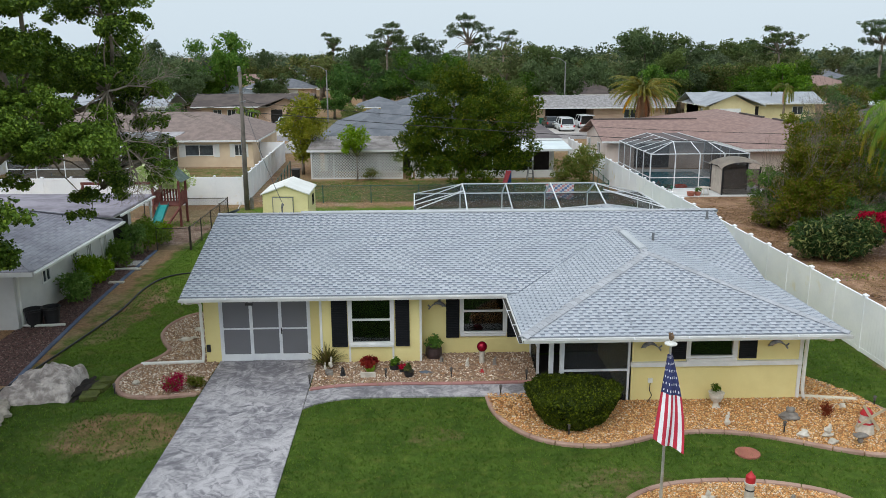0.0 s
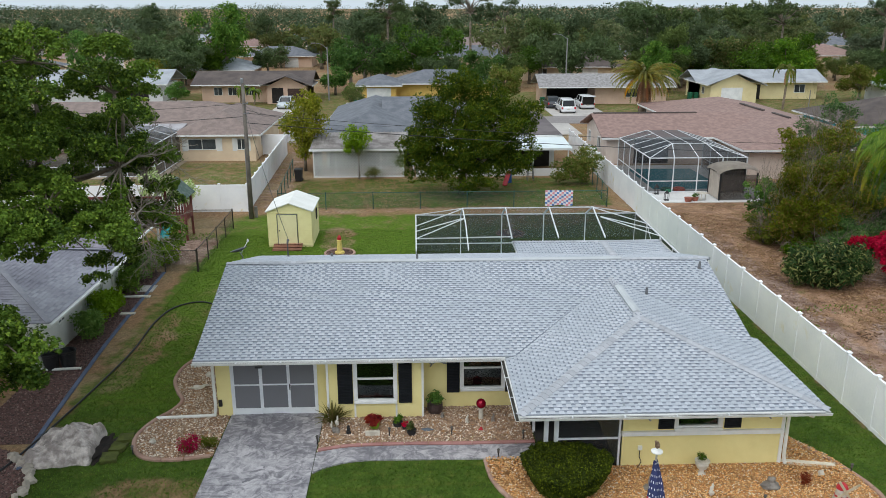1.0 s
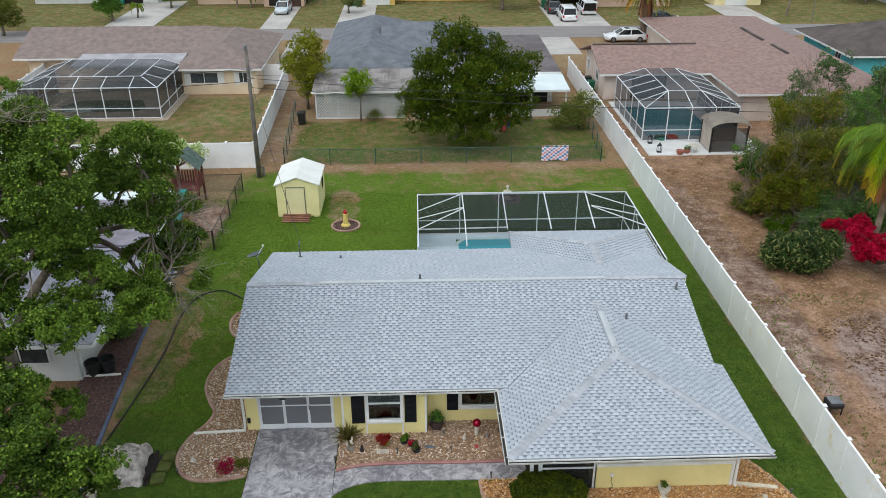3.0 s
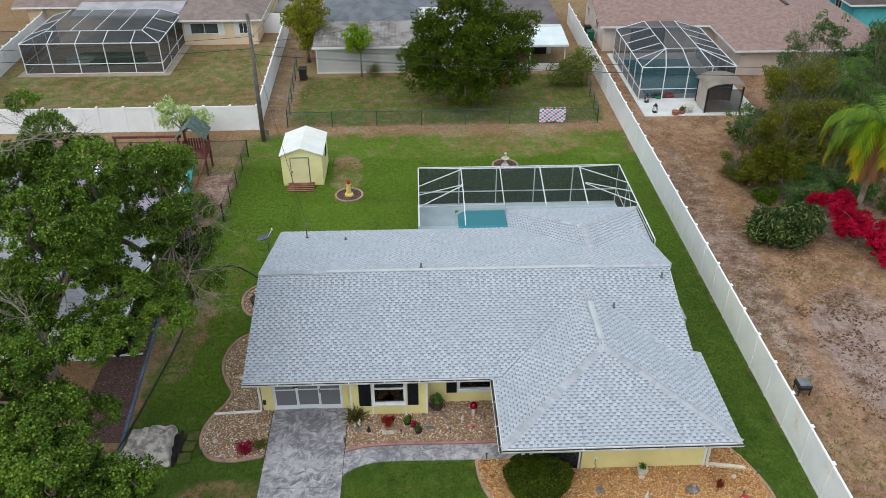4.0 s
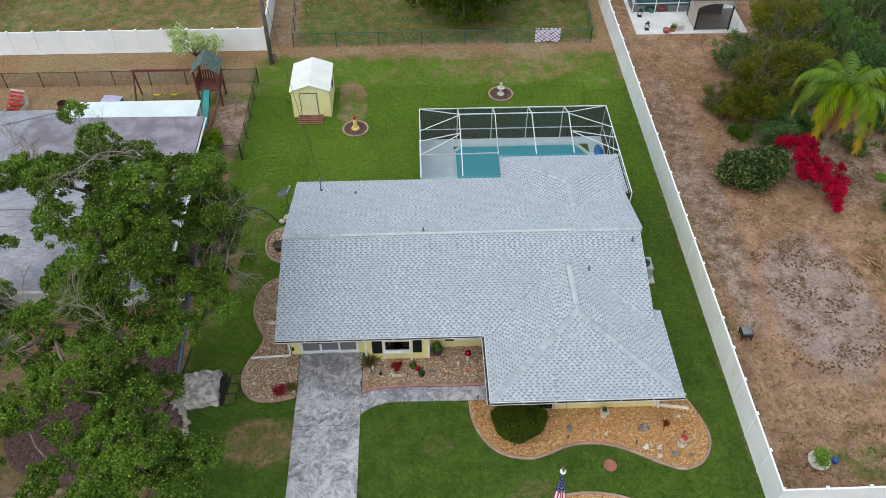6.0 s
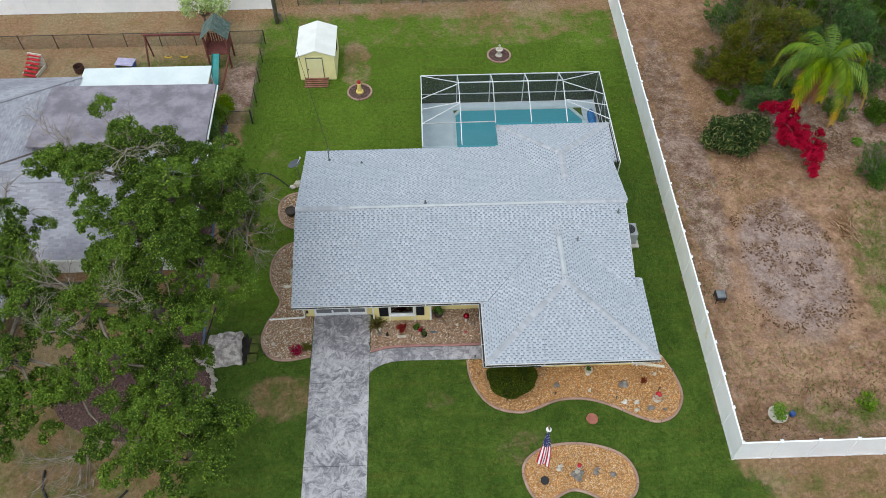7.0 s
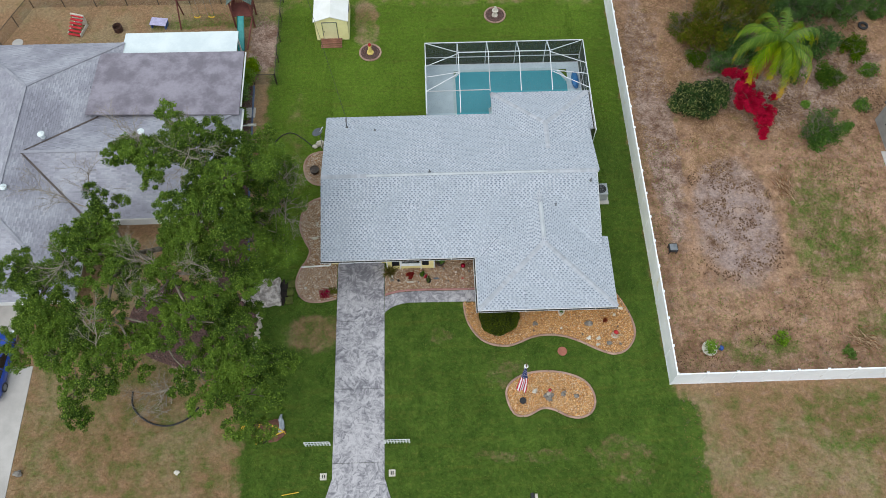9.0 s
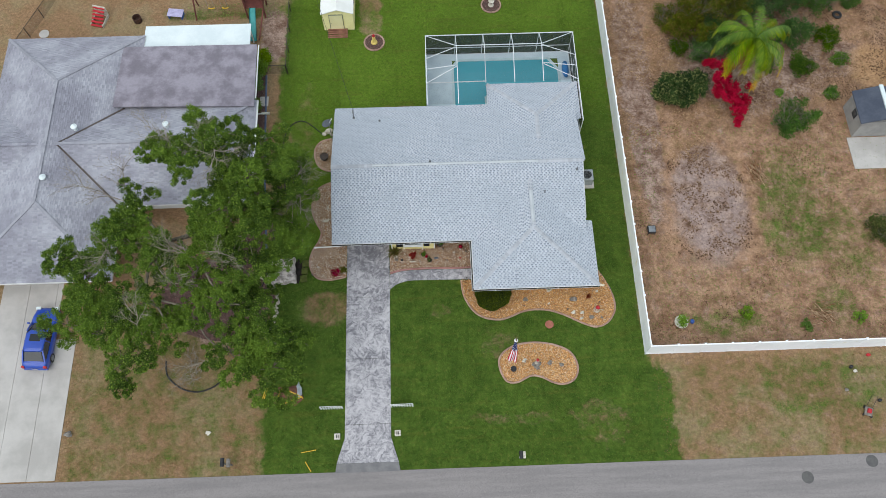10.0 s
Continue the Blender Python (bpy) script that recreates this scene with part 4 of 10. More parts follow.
vinyl_fence((14.85, 14.55), (14.85, 75.0), "tall white vinyl privacy fence along the side lawn")
vinyl_fence((14.85, 14.55), (46.3, 14.55), "tall white vinyl privacy fence across the vacant lot", first=False)
vinyl_fence((-11.05, 51.75), (-48.0, 51.75), "white vinyl privacy fence behind the playground")
vinyl_fence((-11.05, 51.75), (-11.75, 73.4), "white vinyl privacy fence between back yards", first=False)
vinyl_fence((-11.75, 73.4), (-13.9, 73.4), "short white vinyl fence beside the tan house", first=False)
vinyl_fence((16.65, 75.0), (17.2, 75.0), "short white vinyl fence beside the pink-roofed house", step=0.9)
vinyl_fence((-33.6, 53.6), (-34.6, 80.0), "white vinyl privacy fence at the far side of the tan house")


def chain_fence(a, b, label, mesh_mat, post_mat, tall=1.2, step=3.0, group=""):
    a, b = Vector((*a, 0)), Vector((*b, 0))
    f = thing("chain_link_fence", a.x, a.y, 0, label, "fence", group)
    k = max(1, round((b - a).length / step))
    d = (b - a) / k
    for i in range(k + 1):
        p = a + d * i
        bm = bmesh.new()
        tube(bm, [p - Vector((0, 0, 0.05)), p + Vector((0, 0, tall + 0.03))], 0.032, 8)
        lathe(bm, [(0.038, 0), (0.038, 0.03), (0.01, 0.06)], 8, (p.x, p.y, tall + 0.02))
        part("post", bm, post_mat, f, world=True)
    bm = bmesh.new()
    tube(bm, [a + Vector((0, 0, tall)), b + Vector((0, 0, tall))], 0.024, 6)
    part("top_rail", bm, post_mat, f, world=True)
    bm = bmesh.new()
    bm.faces.new([bm.verts.new(p) for p in (a + Vector((0, 0, 0.03)), b + Vector((0, 0, 0.03)), b + Vector((0, 0, tall)), a + Vector((0, 0, tall)))])
    part("wire_mesh", bm, mesh_mat, f, world=True)
    return f


DARKPOST = surface("dark_bronze_post", lin(62, 56, 50), lin(76, 70, 62), 3, 20, 0.6, metal=0.3)
GREENPOST = surface("green_post", lin(52, 92, 82), lin(44, 78, 70), 3, 20, 0.5)
chain_fence((-9.1, 52.1), (13.2, 52.1), "low green chain-link fence across the back lawn", CHAIN_GREEN, GREENPOST, 1.15, 3.15)
chain_fence((-9.1, 52.1), (-9.75, 63.5), "low green chain-link fence at the side of the back yard", CHAIN_GREEN, GREENPOST, 1.3, 2.4)
chain_fence((13.2, 52.1), (13.9, 61.5), "low green chain-link fence at the side of the back yard", CHAIN_GREEN, GREENPOST, 1.3, 2.4)
chain_fence((-11.15, 39.1), (-11.15, 47.5), "dark chain-link fence beside the playground", CHAIN, DARKPOST, 1.2, 2.1)
chain_fence((-11.15, 47.5), (-31.2, 47.5), "dark chain-link fence behind the playground", CHAIN, DARKPOST, 1.2, 2.5)
chain_fence((-31.2, 47.5), (-33.6, 41.5), "dark chain-link fence at the far side of the playground", CHAIN, DARKPOST, 1.2, 2.5)
chain_fence((-12.85, 39.1), (-11.2, 39.1), "dark chain-link garden gate", CHAIN, DARKPOST, 1.15, 1.65)
chain_fence((-34.5, 71.0), (-50.0, 72.0), "low chain-link fence beyond the tan house", CHAIN, DARKPOST, 1.2, 3.0)

# ---- pool and its screen cage ----
bm = bmesh.new()
pool = [(2.3, 34.9), (2.3, 39.3), (2.8, 39.9), (10.2, 39.9), (11.0, 38.7), (11.0, 36.3), (4.9, 36.3), (4.9, 34.9)]
tagged(part("pool_deck", boxes((0.1, 2.3, 33.2, 40.6, -0.05, 0.06), (11.0, 12.0, 33.2, 40.6, -0.05, 0.06), (2.3, 11.0, 39.9, 40.6, -0.05, 0.06), (2.3, 11.0, 33.2, 34.9, -0.05, 0.06), (4.9, 11.0, 34.9, 36.3, -0.05, 0.06)), DECK), "pale painted concrete pool deck", "pool deck", kind="structure")
bm = bmesh.new()
slab(bm, [(x, y, 0.035) for x, y in pool], 0.02)
pw = tagged(part("swimming_pool", bm, WATER), "turquoise water of a screened swimming pool", "pool", kind="structure")
bm = bmesh.new()
for (ax, ay), (bx, by) in zip(pool, pool[1:] + pool[:1]):
    beam(bm, (ax, ay, 0.05), (bx, by, 0.05), 0.22, 0.06)
part("coping", bm, surface("pool_coping", lin(196, 216, 218), lin(184, 206, 210), 1, 30, 0.6), pw, "pale blue pool coping")

cage = thing("pool_cage", 6, 37, 0, "white aluminium pool cage with charcoal screen", "pool cage")
CE, CT = 2.55, 3.3
X0, X1, Y0, Y1 = 0.16, 11.95, 34.02, 40.52
XS = (2.55, 4.75, 7.0, 9.25)


def bars(name, rows, w=0.055, h=None, mat=ALU, host=None, lab=""):
    for p, q in rows:
        bm = bmesh.new()
        beam(bm, p, q, w, h or w)
        part(name, bm, mat, host or cage, lab, world=True)


bars("post", [((x, Y1, 0.06), (x, Y1, CE)) for x in (X0, *XS, X1)] + [((X0, y, 0.06), (X0, y, CE)) for y in (34.3, 36.0, 38.3)] + [((X1, y, 0.06), (X1, y, CE)) for y in (32.3, 34.0, 36.0, 38.3)])
bars("rail", [((X0, Y1, z), (X1, Y1, z)) for z in (0.1, 0.95, CE)] + [((X0, Y0, z), (X0, Y1, z)) for z in (0.1, 0.95, CE)] + [((X1, 32.3, z), (X1, Y1, z)) for z in (0.1, 0.95, CE)])
bars("rafter", [((x, Y1, CE), (x, 38.9, CT)) for x in XS] + [((x, 38.9, CT), (x, 36.3, CT - 0.12)) for x in XS[:1]] + [((XS[0], 36.3, CT - 0.12), (XS[0], 34.05, CE))] + [((x, 38.9, CT), (x, 35.9, 2.55)) for x in XS[1:]], 0.05, 0.08)
bars("purlin", [((XS[0], 38.9, CT), (XS[-1], 38.9, CT)), ((X0, 36.0, CE), (4.75, 36.0, CE + 0.05))], 0.05)
bars("hip_bar", [((X0, Y1, CE), (XS[0], 38.9, CT)), ((X0, 38.3, CE), (XS[0], 38.8, CT)), ((X0, 37.3, CE), (XS[0], 37.1, CT - 0.03)), ((X0, 36.0, CE), (XS[0], 37.0, CT - 0.03)),
                 ((X1, Y1, CE), (XS[-1], 38.9, CT)), ((X1, 38.3, CE), (XS[-1], 38.8, CT)), ((X1, 37.3, CE), (XS[-1], 37.1, CT - 0.03)), ((X1, 36.0, CE), (XS[-1], 37.0, CT - 0.03))], 0.04)
bars("brace", [((X1, 34.0, 0.95), (X1, 36.0, CE)), ((X1, 36.0, 0.95), (X1, 38.3, CE)), ((X0, 38.3, 0.95), (X0, Y1, CE))], 0.04)


def sheet(name, quads, mat, host, lab=""):
    bm = bmesh.new()
    for qd in quads:
        bm.faces.new([bm.verts.new(p) for p in qd])
    return part(name, bm, mat, host, lab, world=True)


sheet("wall_screen", [[(X0, Y1, 0.1), (X1, Y1, 0.1), (X1, Y1, CE), (X0, Y1, CE)], [(X0, Y0, 0.1), (X0, Y1, 0.1), (X0, Y1, CE), (X0, Y0, CE)], [(X1, 32.3, 0.1), (X1, Y1, 0.1), (X1, Y1, CE), (X1, 32.3, CE)]], CAGE_SCREEN, cage, "charcoal insect screen")
sheet("roof_screen", [[(X0, Y1, CE), (X1, Y1, CE), (XS[-1], 38.9, CT), (XS[0], 38.9, CT)], [(4.75, 38.9, CT), (XS[-1], 38.9, CT), (XS[-1], 35.9, 2.55), (4.75, 35.9, 2.55)], [(XS[0], 38.9, CT), (4.75, 38.9, CT), (4.75, 36.3, CT - 0.12), (XS[0], 36.3, CT - 0.12)], [(X0, Y1, CE), (XS[0], 38.9, CT), (XS[0], 36.3, CT - 0.12), (X0, 36.0, CE)],
                      [(X1, Y1, CE), (XS[-1], 38.9, CT), (XS[-1], 35.9, 2.55), (X1, 36.0, CE)], [(X0, 36.0, CE), (XS[0], 36.3, CT - 0.12), (XS[0], Y0, CE), (X0, Y0, CE)], [(XS[0], 36.3, CT - 0.12), (4.75, 36.3, CT - 0.12), (4.75, Y0, CE), (XS[0], Y0, CE)]], gauze("fine_roof_screen", lin(50, 54, 60), 0.2), cage, "fine charcoal roof screen")

bm = bmesh.new()
lump(bm, (11.5, 38.6, 0.28), (0.28, 0.85, 0.22), 0.12, 3, 2)
tagged(part("pool_float", bm, surface("blue_vinyl", lin(40, 112, 178), lin(54, 128, 188), 2, 20, 0.4), smooth=True), "blue inflatable pool float on the deck", "pool float")

# ---- garden shed ----
shed = thing("garden_shed", -7.0, 44.9, 0, "pale yellow lap-sided garden shed with white roof", "shed")
SIDING = surface("pale_yellow_siding", lin(238, 230, 172), lin(230, 220, 160), 1.2, 30, 0.6, 0.1, grain=0.06)
SX0, SX1, SY0, SY1 = -8.25, -5.75, 43.4, 46.5
bm = bmesh.new()
for i in range(14):
    z0, z1 = 0.12 + i * 0.145, 0.12 + (i + 1) * 0.145
    for xa, xb in ((SX0, -7.72), (-6.55, SX1)) if z0 < 1.9 else ((SX0, SX1),):
        v = [bm.verts.new(p) for p in ((xa, SY0 - 0.03, z0), (xb, SY0 - 0.03, z0), (xb, SY0 - 0.005, z1), (xa, SY0 - 0.005, z1), (xa, SY0, z0), (xb, SY0, z0))]
        bm.faces.new(v[:4]), bm.faces.new((v[4], v[5], v[1], v[0]))
    for x, s in ((SX0, -1), (SX1, 1)):
        v = [bm.verts.new(p) for p in ((x + s * 0.03, SY0, z0), (x + s * 0.03, SY1, z0), (x + s * 0.005, SY1, z1), (x + s * 0.005, SY0, z1), (x, SY0, z0), (x, SY1, z0))]
        bm.faces.new(v[:4]), bm.faces.new((v[4], v[5], v[1], v[0]))
part("siding", bm, SIDING, shed, "lapped yellow siding boards", world=True)
bm = bmesh.new()
box(bm, SX0, SX1, SY0, SY1, 0.0, 2.1)
part("body", bm, SIDING, shed, world=True)
bm = bmesh.new()
for y in (SY0 - 0.02, SY1 + 0.02):
    a = [bm.verts.new((x, y, z)) for x, z in ((SX0, 2.1), (SX1, 2.1), (-7.0, 2.55))]
    bm.faces.new(a)
part("gable", bm, SIDING, shed, world=True)
bm = bmesh.new()
slab(bm, [(SX0 - 0.1, SY0 - 0.12, 2.12), (-7.0, SY0 - 0.12, 2.62), (-7.0, SY1 + 0.12, 2.62), (SX0 - 0.1, SY1 + 0.12, 2.12)], 0.06)
slab(bm, [(SX1 + 0.1, SY0 - 0.12, 2.12), (SX1 + 0.1, SY1 + 0.12, 2.12), (-7.0, SY1 + 0.12, 2.62), (-7.0, SY0 - 0.12, 2.62)], 0.06)
part("roof", bm, surface("white_metal_roof", lin(236, 236, 232), lin(226, 226, 220), 1, 20, 0.5, 0.05, grain=0.05), shed, "smooth white roof", world=True)
part("door", boxes((-7.68, -6.6, SY0 - 0.05, SY0 - 0.004, 0.12, 1.9)), surface("cream_door", lin(240, 232, 186), lin(232, 222, 172), 1, 20, 0.5, 0.03, grain=0.05), shed, "plain cream shed door", world=True, bevel=0.008)
part("door_frame", boxes((-7.72, -7.68, SY0 - 0.06, SY0 - 0.002, 0.12, 1.94), (-6.6, -6.56, SY0 - 0.06, SY0 - 0.002, 0.12, 1.94), (-7.68, -6.6, SY0 - 0.06, SY0 - 0.002, 1.9, 1.94)), STEEL, shed, world=True)
part("latch", boxes((-7.64, -7.58, SY0 - 0.085, SY0 - 0.05, 0.95, 1.02)), BLACK, shed, world=True)
wn = part("window", boxes((SX1 + 0.03, SX1 + 0.06, 45.0, 45.55, 1.2, 1.25), (SX1 + 0.03, SX1 + 0.06, 45.0, 45.55, 1.75, 1.8), (SX1 + 0.03, SX1 + 0.06, 45.0, 45.05, 1.25, 1.75), (SX1 + 0.03, SX1 + 0.06, 45.5, 45.55, 1.25, 1.75), (SX1 + 0.03, SX1 + 0.05, 45.05, 45.5, 1.48, 1.51)), SHUTTER, shed, world=True)
part("pane", boxes((SX1 + 0.031, SX1 + 0.04, 45.05, 45.5, 1.25, 1.75)), surface("shed_pane", lin(40, 46, 50), lin(54, 60, 64), 2, 10, 0.1, 0), wn)
st = thing("wooden_steps", -7.15, 43.0, 0, "red-brown wooden plank steps at the shed door", "steps")
for i, (y, z) in enumerate(((42.62, 0.07), (42.79, 0.10), (42.96, 0.15), (43.13, 0.18), (43.3, 0.22))):
    part("plank", boxes((-7.95, -6.3, y - 0.07, y + 0.07, z - 0.035, z)), BROWN_WOOD, st, world=True, bevel=0.006)
part("stringer", boxes((-7.9, -7.84, 42.6, 43.36, 0, 0.035), (-6.42, -6.36, 42.6, 43.36, 0, 0.035), (-7.9, -6.36, 43.05, 43.36, 0, 0.11)), BROWN_WOOD, st, world=True)

# ---- gravel beds with edging ----
GRAVELS = [surface("gravel_tan", lin(216, 178, 124), lin(198, 154, 100), 6, 40, 0.8, 0.2, grain=0.2, island=0.35), surface("gravel_rust", lin(206, 148, 88), lin(182, 122, 68), 6, 40, 0.8, 0.2, grain=0.2, island=0.35), surface("gravel_pale", lin(224, 210, 188), lin(206, 188, 164), 6, 40, 0.8, 0.2, grain=0.15, island=0.2)]
GRAVEL_BROWN = [surface("gravel_brown", lin(176, 150, 124), lin(146, 120, 98), 6, 40, 0.8, 0.2, grain=0.2, island=0.35), surface("gravel_dun", lin(150, 118, 94), lin(124, 98, 80), 6, 40, 0.8, 0.2, grain=0.2, island=0.35), surface("gravel_bone", lin(230, 220, 206), lin(206, 192, 174), 6, 40, 0.8, 0.2, grain=0.15, island=0.2)]
BED_SOIL = surface("bed_soil", lin(172, 128, 82), lin(140, 104, 68), 3, 30, 0.95, 0.4, grain=0.3)
MULCH = [surface("mulch_red", lin(110, 82, 76), lin(92, 70, 66), 6, 40, 0.9, 0.2, island=0.3), surface("mulch_dark", lin(86, 70, 66), lin(76, 62, 60), 6, 40, 0.9, 0.2, island=0.3), surface("mulch_grey", lin(138, 116, 108), lin(116, 98, 92), 6, 40, 0.9, 0.2, island=0.3)]


def stones(name, poly, count, size, mats, host, seed, label, weights=(0.45, 0.3, 0.25), z=0.02, bank=None):
    """Loose stones over a polygon, joined; bank: they rise with y from y0 to y1 by h."""
    rng = np.random.default_rng(seed)
    xs, ys = [p[0] for p in poly], [p[1] for p in poly]
    x, y = rng.uniform(min(xs), max(xs), count * 3), rng.uniform(min(ys), max(ys), count * 3)
    ok = inside(poly, x, y)
    x, y = x[ok][:count], y[ok][:count]
    n = len(x)
    octa = np.array([(1, 0, 0), (0, 1, 0), (-1, 0, 0), (0, -1, 0), (0, 0, 1), (0, 0, -1)], float)
    tri = np.array([(0, 1, 4), (1, 2, 4), (2, 3, 4), (3, 0, 4), (1, 0, 5), (2, 1, 5), (3, 2, 5), (0, 3, 5)])
    s = rng.uniform(size[0], size[1], (n, 1, 1)) * rng.uniform(0.7, 1.3, (n, 6, 1))
    p = octa[None] * s * np.array((1.0, 0.8, 0.6))
    a = rng.uniform(0, math.tau, n)
    ca, sa = np.cos(a)[:, None], np.sin(a)[:, None]
    px, py = p[:, :, 0] * ca - p[:, :, 1] * sa, p[:, :, 0] * sa + p[:, :, 1] * ca
    if bank:
        z = z + bank[4] * np.clip((y - bank[2]) / (bank[3] - bank[2]), 0, 1)[:, None]
    v = np.stack((px + x[:, None], py + y[:, None], p[:, :, 2] + z + rng.uniform(0, 0.02, (n, 1))), -1).reshape(-1, 3)
    f = (tri[None] + (np.arange(n) * 6)[:, None, None]).reshape(-1, 3)
    sl = np.repeat(rng.choice(len(mats), n, p=weights), 8)
    return arrays(name, v, f, mats, host, label, world=True, kind="stuff", slots=sl)


def edging(loop, host, mat, closed=True, w=0.13, h=0.09, length=0.62, gap=0.012):
    """Cast edging stones along a line, one piece each."""
    pts = loop + ([loop[0]] if closed else [])
    acc, cur, pieces = 0.0, [pts[0]], []
    for p, q in zip(pts, pts[1:]):
        cur.append(q)
        acc += (q - p).length
        if acc >= length:
            pieces.append(cur)
            cur, acc = [q], 0.0
    if len(cur) > 1:
        pieces.append(cur)
    for line in pieces:
        bm = bmesh.new()
        rows = []
        for i, p in enumerate(line):
            t = (line[min(i + 1, len(line) - 1)] - line[max(i - 1, 0)]).normalized()
            s = Vector((-t.y, t.x, 0))
            c = p + t * (gap if i == 0 else -gap if i == len(line) - 1 else 0)
            rows.append([bm.verts.new(c + s * k * w / 2 + Vector((0, 0, z))) for k, z in ((-1, -0.02), (-1, h * 0.75), (-0.6, h), (0.6, h), (1, h * 0.75), (1, -0.02))])
        for a, b in zip(rows, rows[1:]):
            for k in range(5):
                bm.faces.new((a[k], a[k + 1], b[k + 1], b[k]))
        bm.faces.new(rows[0]), bm.faces.new(rows[-1][::-1])
        part("edging_stone", bm, mat, host, world=True)


def bed(ctrl, label, count, mats=GRAVELS, closed=True, rim=None, mat=EDGING, seed=1, size=(0.018, 0.036), weights=(0.45, 0.3, 0.25), soil=BED_SOIL, bank=None):
    loop = smooth_loop(ctrl, 0.18, True) if closed else smooth_loop(ctrl[:len(rim)], 0.18, False) + [Vector((*p, 0)) for p in ctrl[len(rim):]]
    poly = [(p.x, p.y) for p in loop]
    cx, cy = sum(p[0] for p in poly) / len(poly), sum(p[1] for p in poly) / len(poly)
    t = thing("gravel_bed", cx, cy, 0, label, "garden bed")
    bm = bmesh.new()
    slab(bm, [(x, y, 0.018) for x, y in poly], 0.05)
    part("bed_soil", bm, soil, t, world=True)
    stones("gravel", poly, int(count * 1.35), size, mats, t, seed, "loose tan and rust gravel", weights, bank=bank)
    if bank:
        x0, x1, y0, y1, h = bank
        bm = bmesh.new()
        slab(bm, [(x0, y0, 0.02), (x1, y0, 0.02), (x1, y1, 0.02 + h), (x0, y1, 0.02 + h)], 0.02)
        part("bank", bm, soil, t, world=True)
    if rim != 0:
        edging(smooth_loop(rim, 0.15, False) if rim else loop, t, mat, closed=not rim)
    return t


bed([(4.55, 14.15), (4.88, 14.95), (5.91, 15.5), (7.32, 15.62), (8.69, 15.35), (9.63, 14.8), (10.03, 13.83), (9.76, 12.96), (9.02, 12.6), (8.25, 12.72), (7.5, 13.12), (6.73, 13.25), (5.72, 12.82), (4.95, 13.0)],
    "kidney-shaped tan gravel island with stone edging", 9000, weights=(0.5, 0.35, 0.15), seed=2)
front_rim = [(2.2, 20.5), (2.28, 19.6), (2.55, 18.8), (3.1, 18.0), (3.85, 17.55), (4.85, 17.4), (5.66, 17.62), (6.4, 17.92), (7.2, 18.07), (8.33, 18.0), (9.5, 17.58), (10.65, 16.97), (11.63, 16.64), (12.5, 16.95), (13.08, 17.8), (13.1, 18.8), (12.6, 20.2), (11.9, 21.4), (11.35, 22.4)]
bed(front_rim + [(11.1, 22.4), (11.0, 19.88), (4.2, 19.88), (3.9, 20.5)], "tan gravel bed under the front eaves", 14000, bank=(5.6, 11.0, 18.7, 19.89, 0.11), closed=False, rim=front_rim, weights=(0.5, 0.38, 0.12), seed=3)
bed([(-2.96, 21.16), (-2.4, 21.36), (-1.74, 21.46), (-0.1, 21.5), (1.57, 21.46), (3.85, 21.48), (3.85, 23.69), (0.36, 23.69), (0.36, 23.05), (-2.96, 23.05)], "pebble bed with ornaments beside the garden path", 9000, GRAVEL_BROWN, closed=False, size=(0.026, 0.05), bank=(-2.9, 3.8, 21.9, 23.04, 0.13),
    rim=[(-2.96, 21.22), (-2.4, 21.38), (-1.74, 21.48), (-0.1, 21.52), (1.57, 21.48), (3.85, 21.5)], mat=EDGING_RED, seed=4, weights=(0.5, 0.36, 0.14))
rim_l = [(-6.2, 21.05), (-7.3, 20.85), (-8.2, 21.0), (-8.7, 21.6), (-8.85, 22.4), (-8.6, 23.3), (-8.2, 24.0), (-8.05, 24.7), (-8.4, 25.4), (-8.75, 26.3), (-8.75, 27.4), (-8.3, 28.4), (-7.4, 28.85), (-6.6, 28.9)]
bed(rim_l + [(-6.55, 24.0), (-6.55, 23.58), (-6.15, 23.58), (-6.15, 21.0)], "pebble bed round the corner of the garage", 9000, GRAVEL_BROWN, closed=False, size=(0.026, 0.05), rim=rim_l, seed=5)
rim_k = [(-6.6, 32.7), (-7.8, 32.7), (-8.5, 32.3), (-8.75, 31.5), (-8.5, 30.5), (-7.8, 29.95), (-6.6, 29.9)]
bed(rim_k, "small round pebble bed beside the house wall", 2500, GRAVEL_BROWN, closed=False, size=(0.026, 0.05), rim=rim_k, seed=6)
rim_r = [(11.1, 32.3), (11.5, 30.5), (11.65, 27.5), (11.6, 25.0), (11.2, 23.9)]
bed(rim_r + [(11.08, 23.9), (11.08, 32.3)], "narrow gravel strip along the side wall", 1500, GRAVEL_BROWN, closed=False, size=(0.026, 0.05), rim=rim_r, seed=7)
for x, y, lab in ((-4.1, 42.0, "round mulch ring round a yellow garden lighthouse"), (5.85, 45.6, "round mulch ring round a garden fountain")):
    bed([(x + 0.82 * math.cos(a), y + 0.82 * math.sin(a)) for a in np.linspace(0, math.tau, 10, endpoint=False)], lab, 900, MULCH, seed=int(x * 3) + 40, soil=MULCH[0])
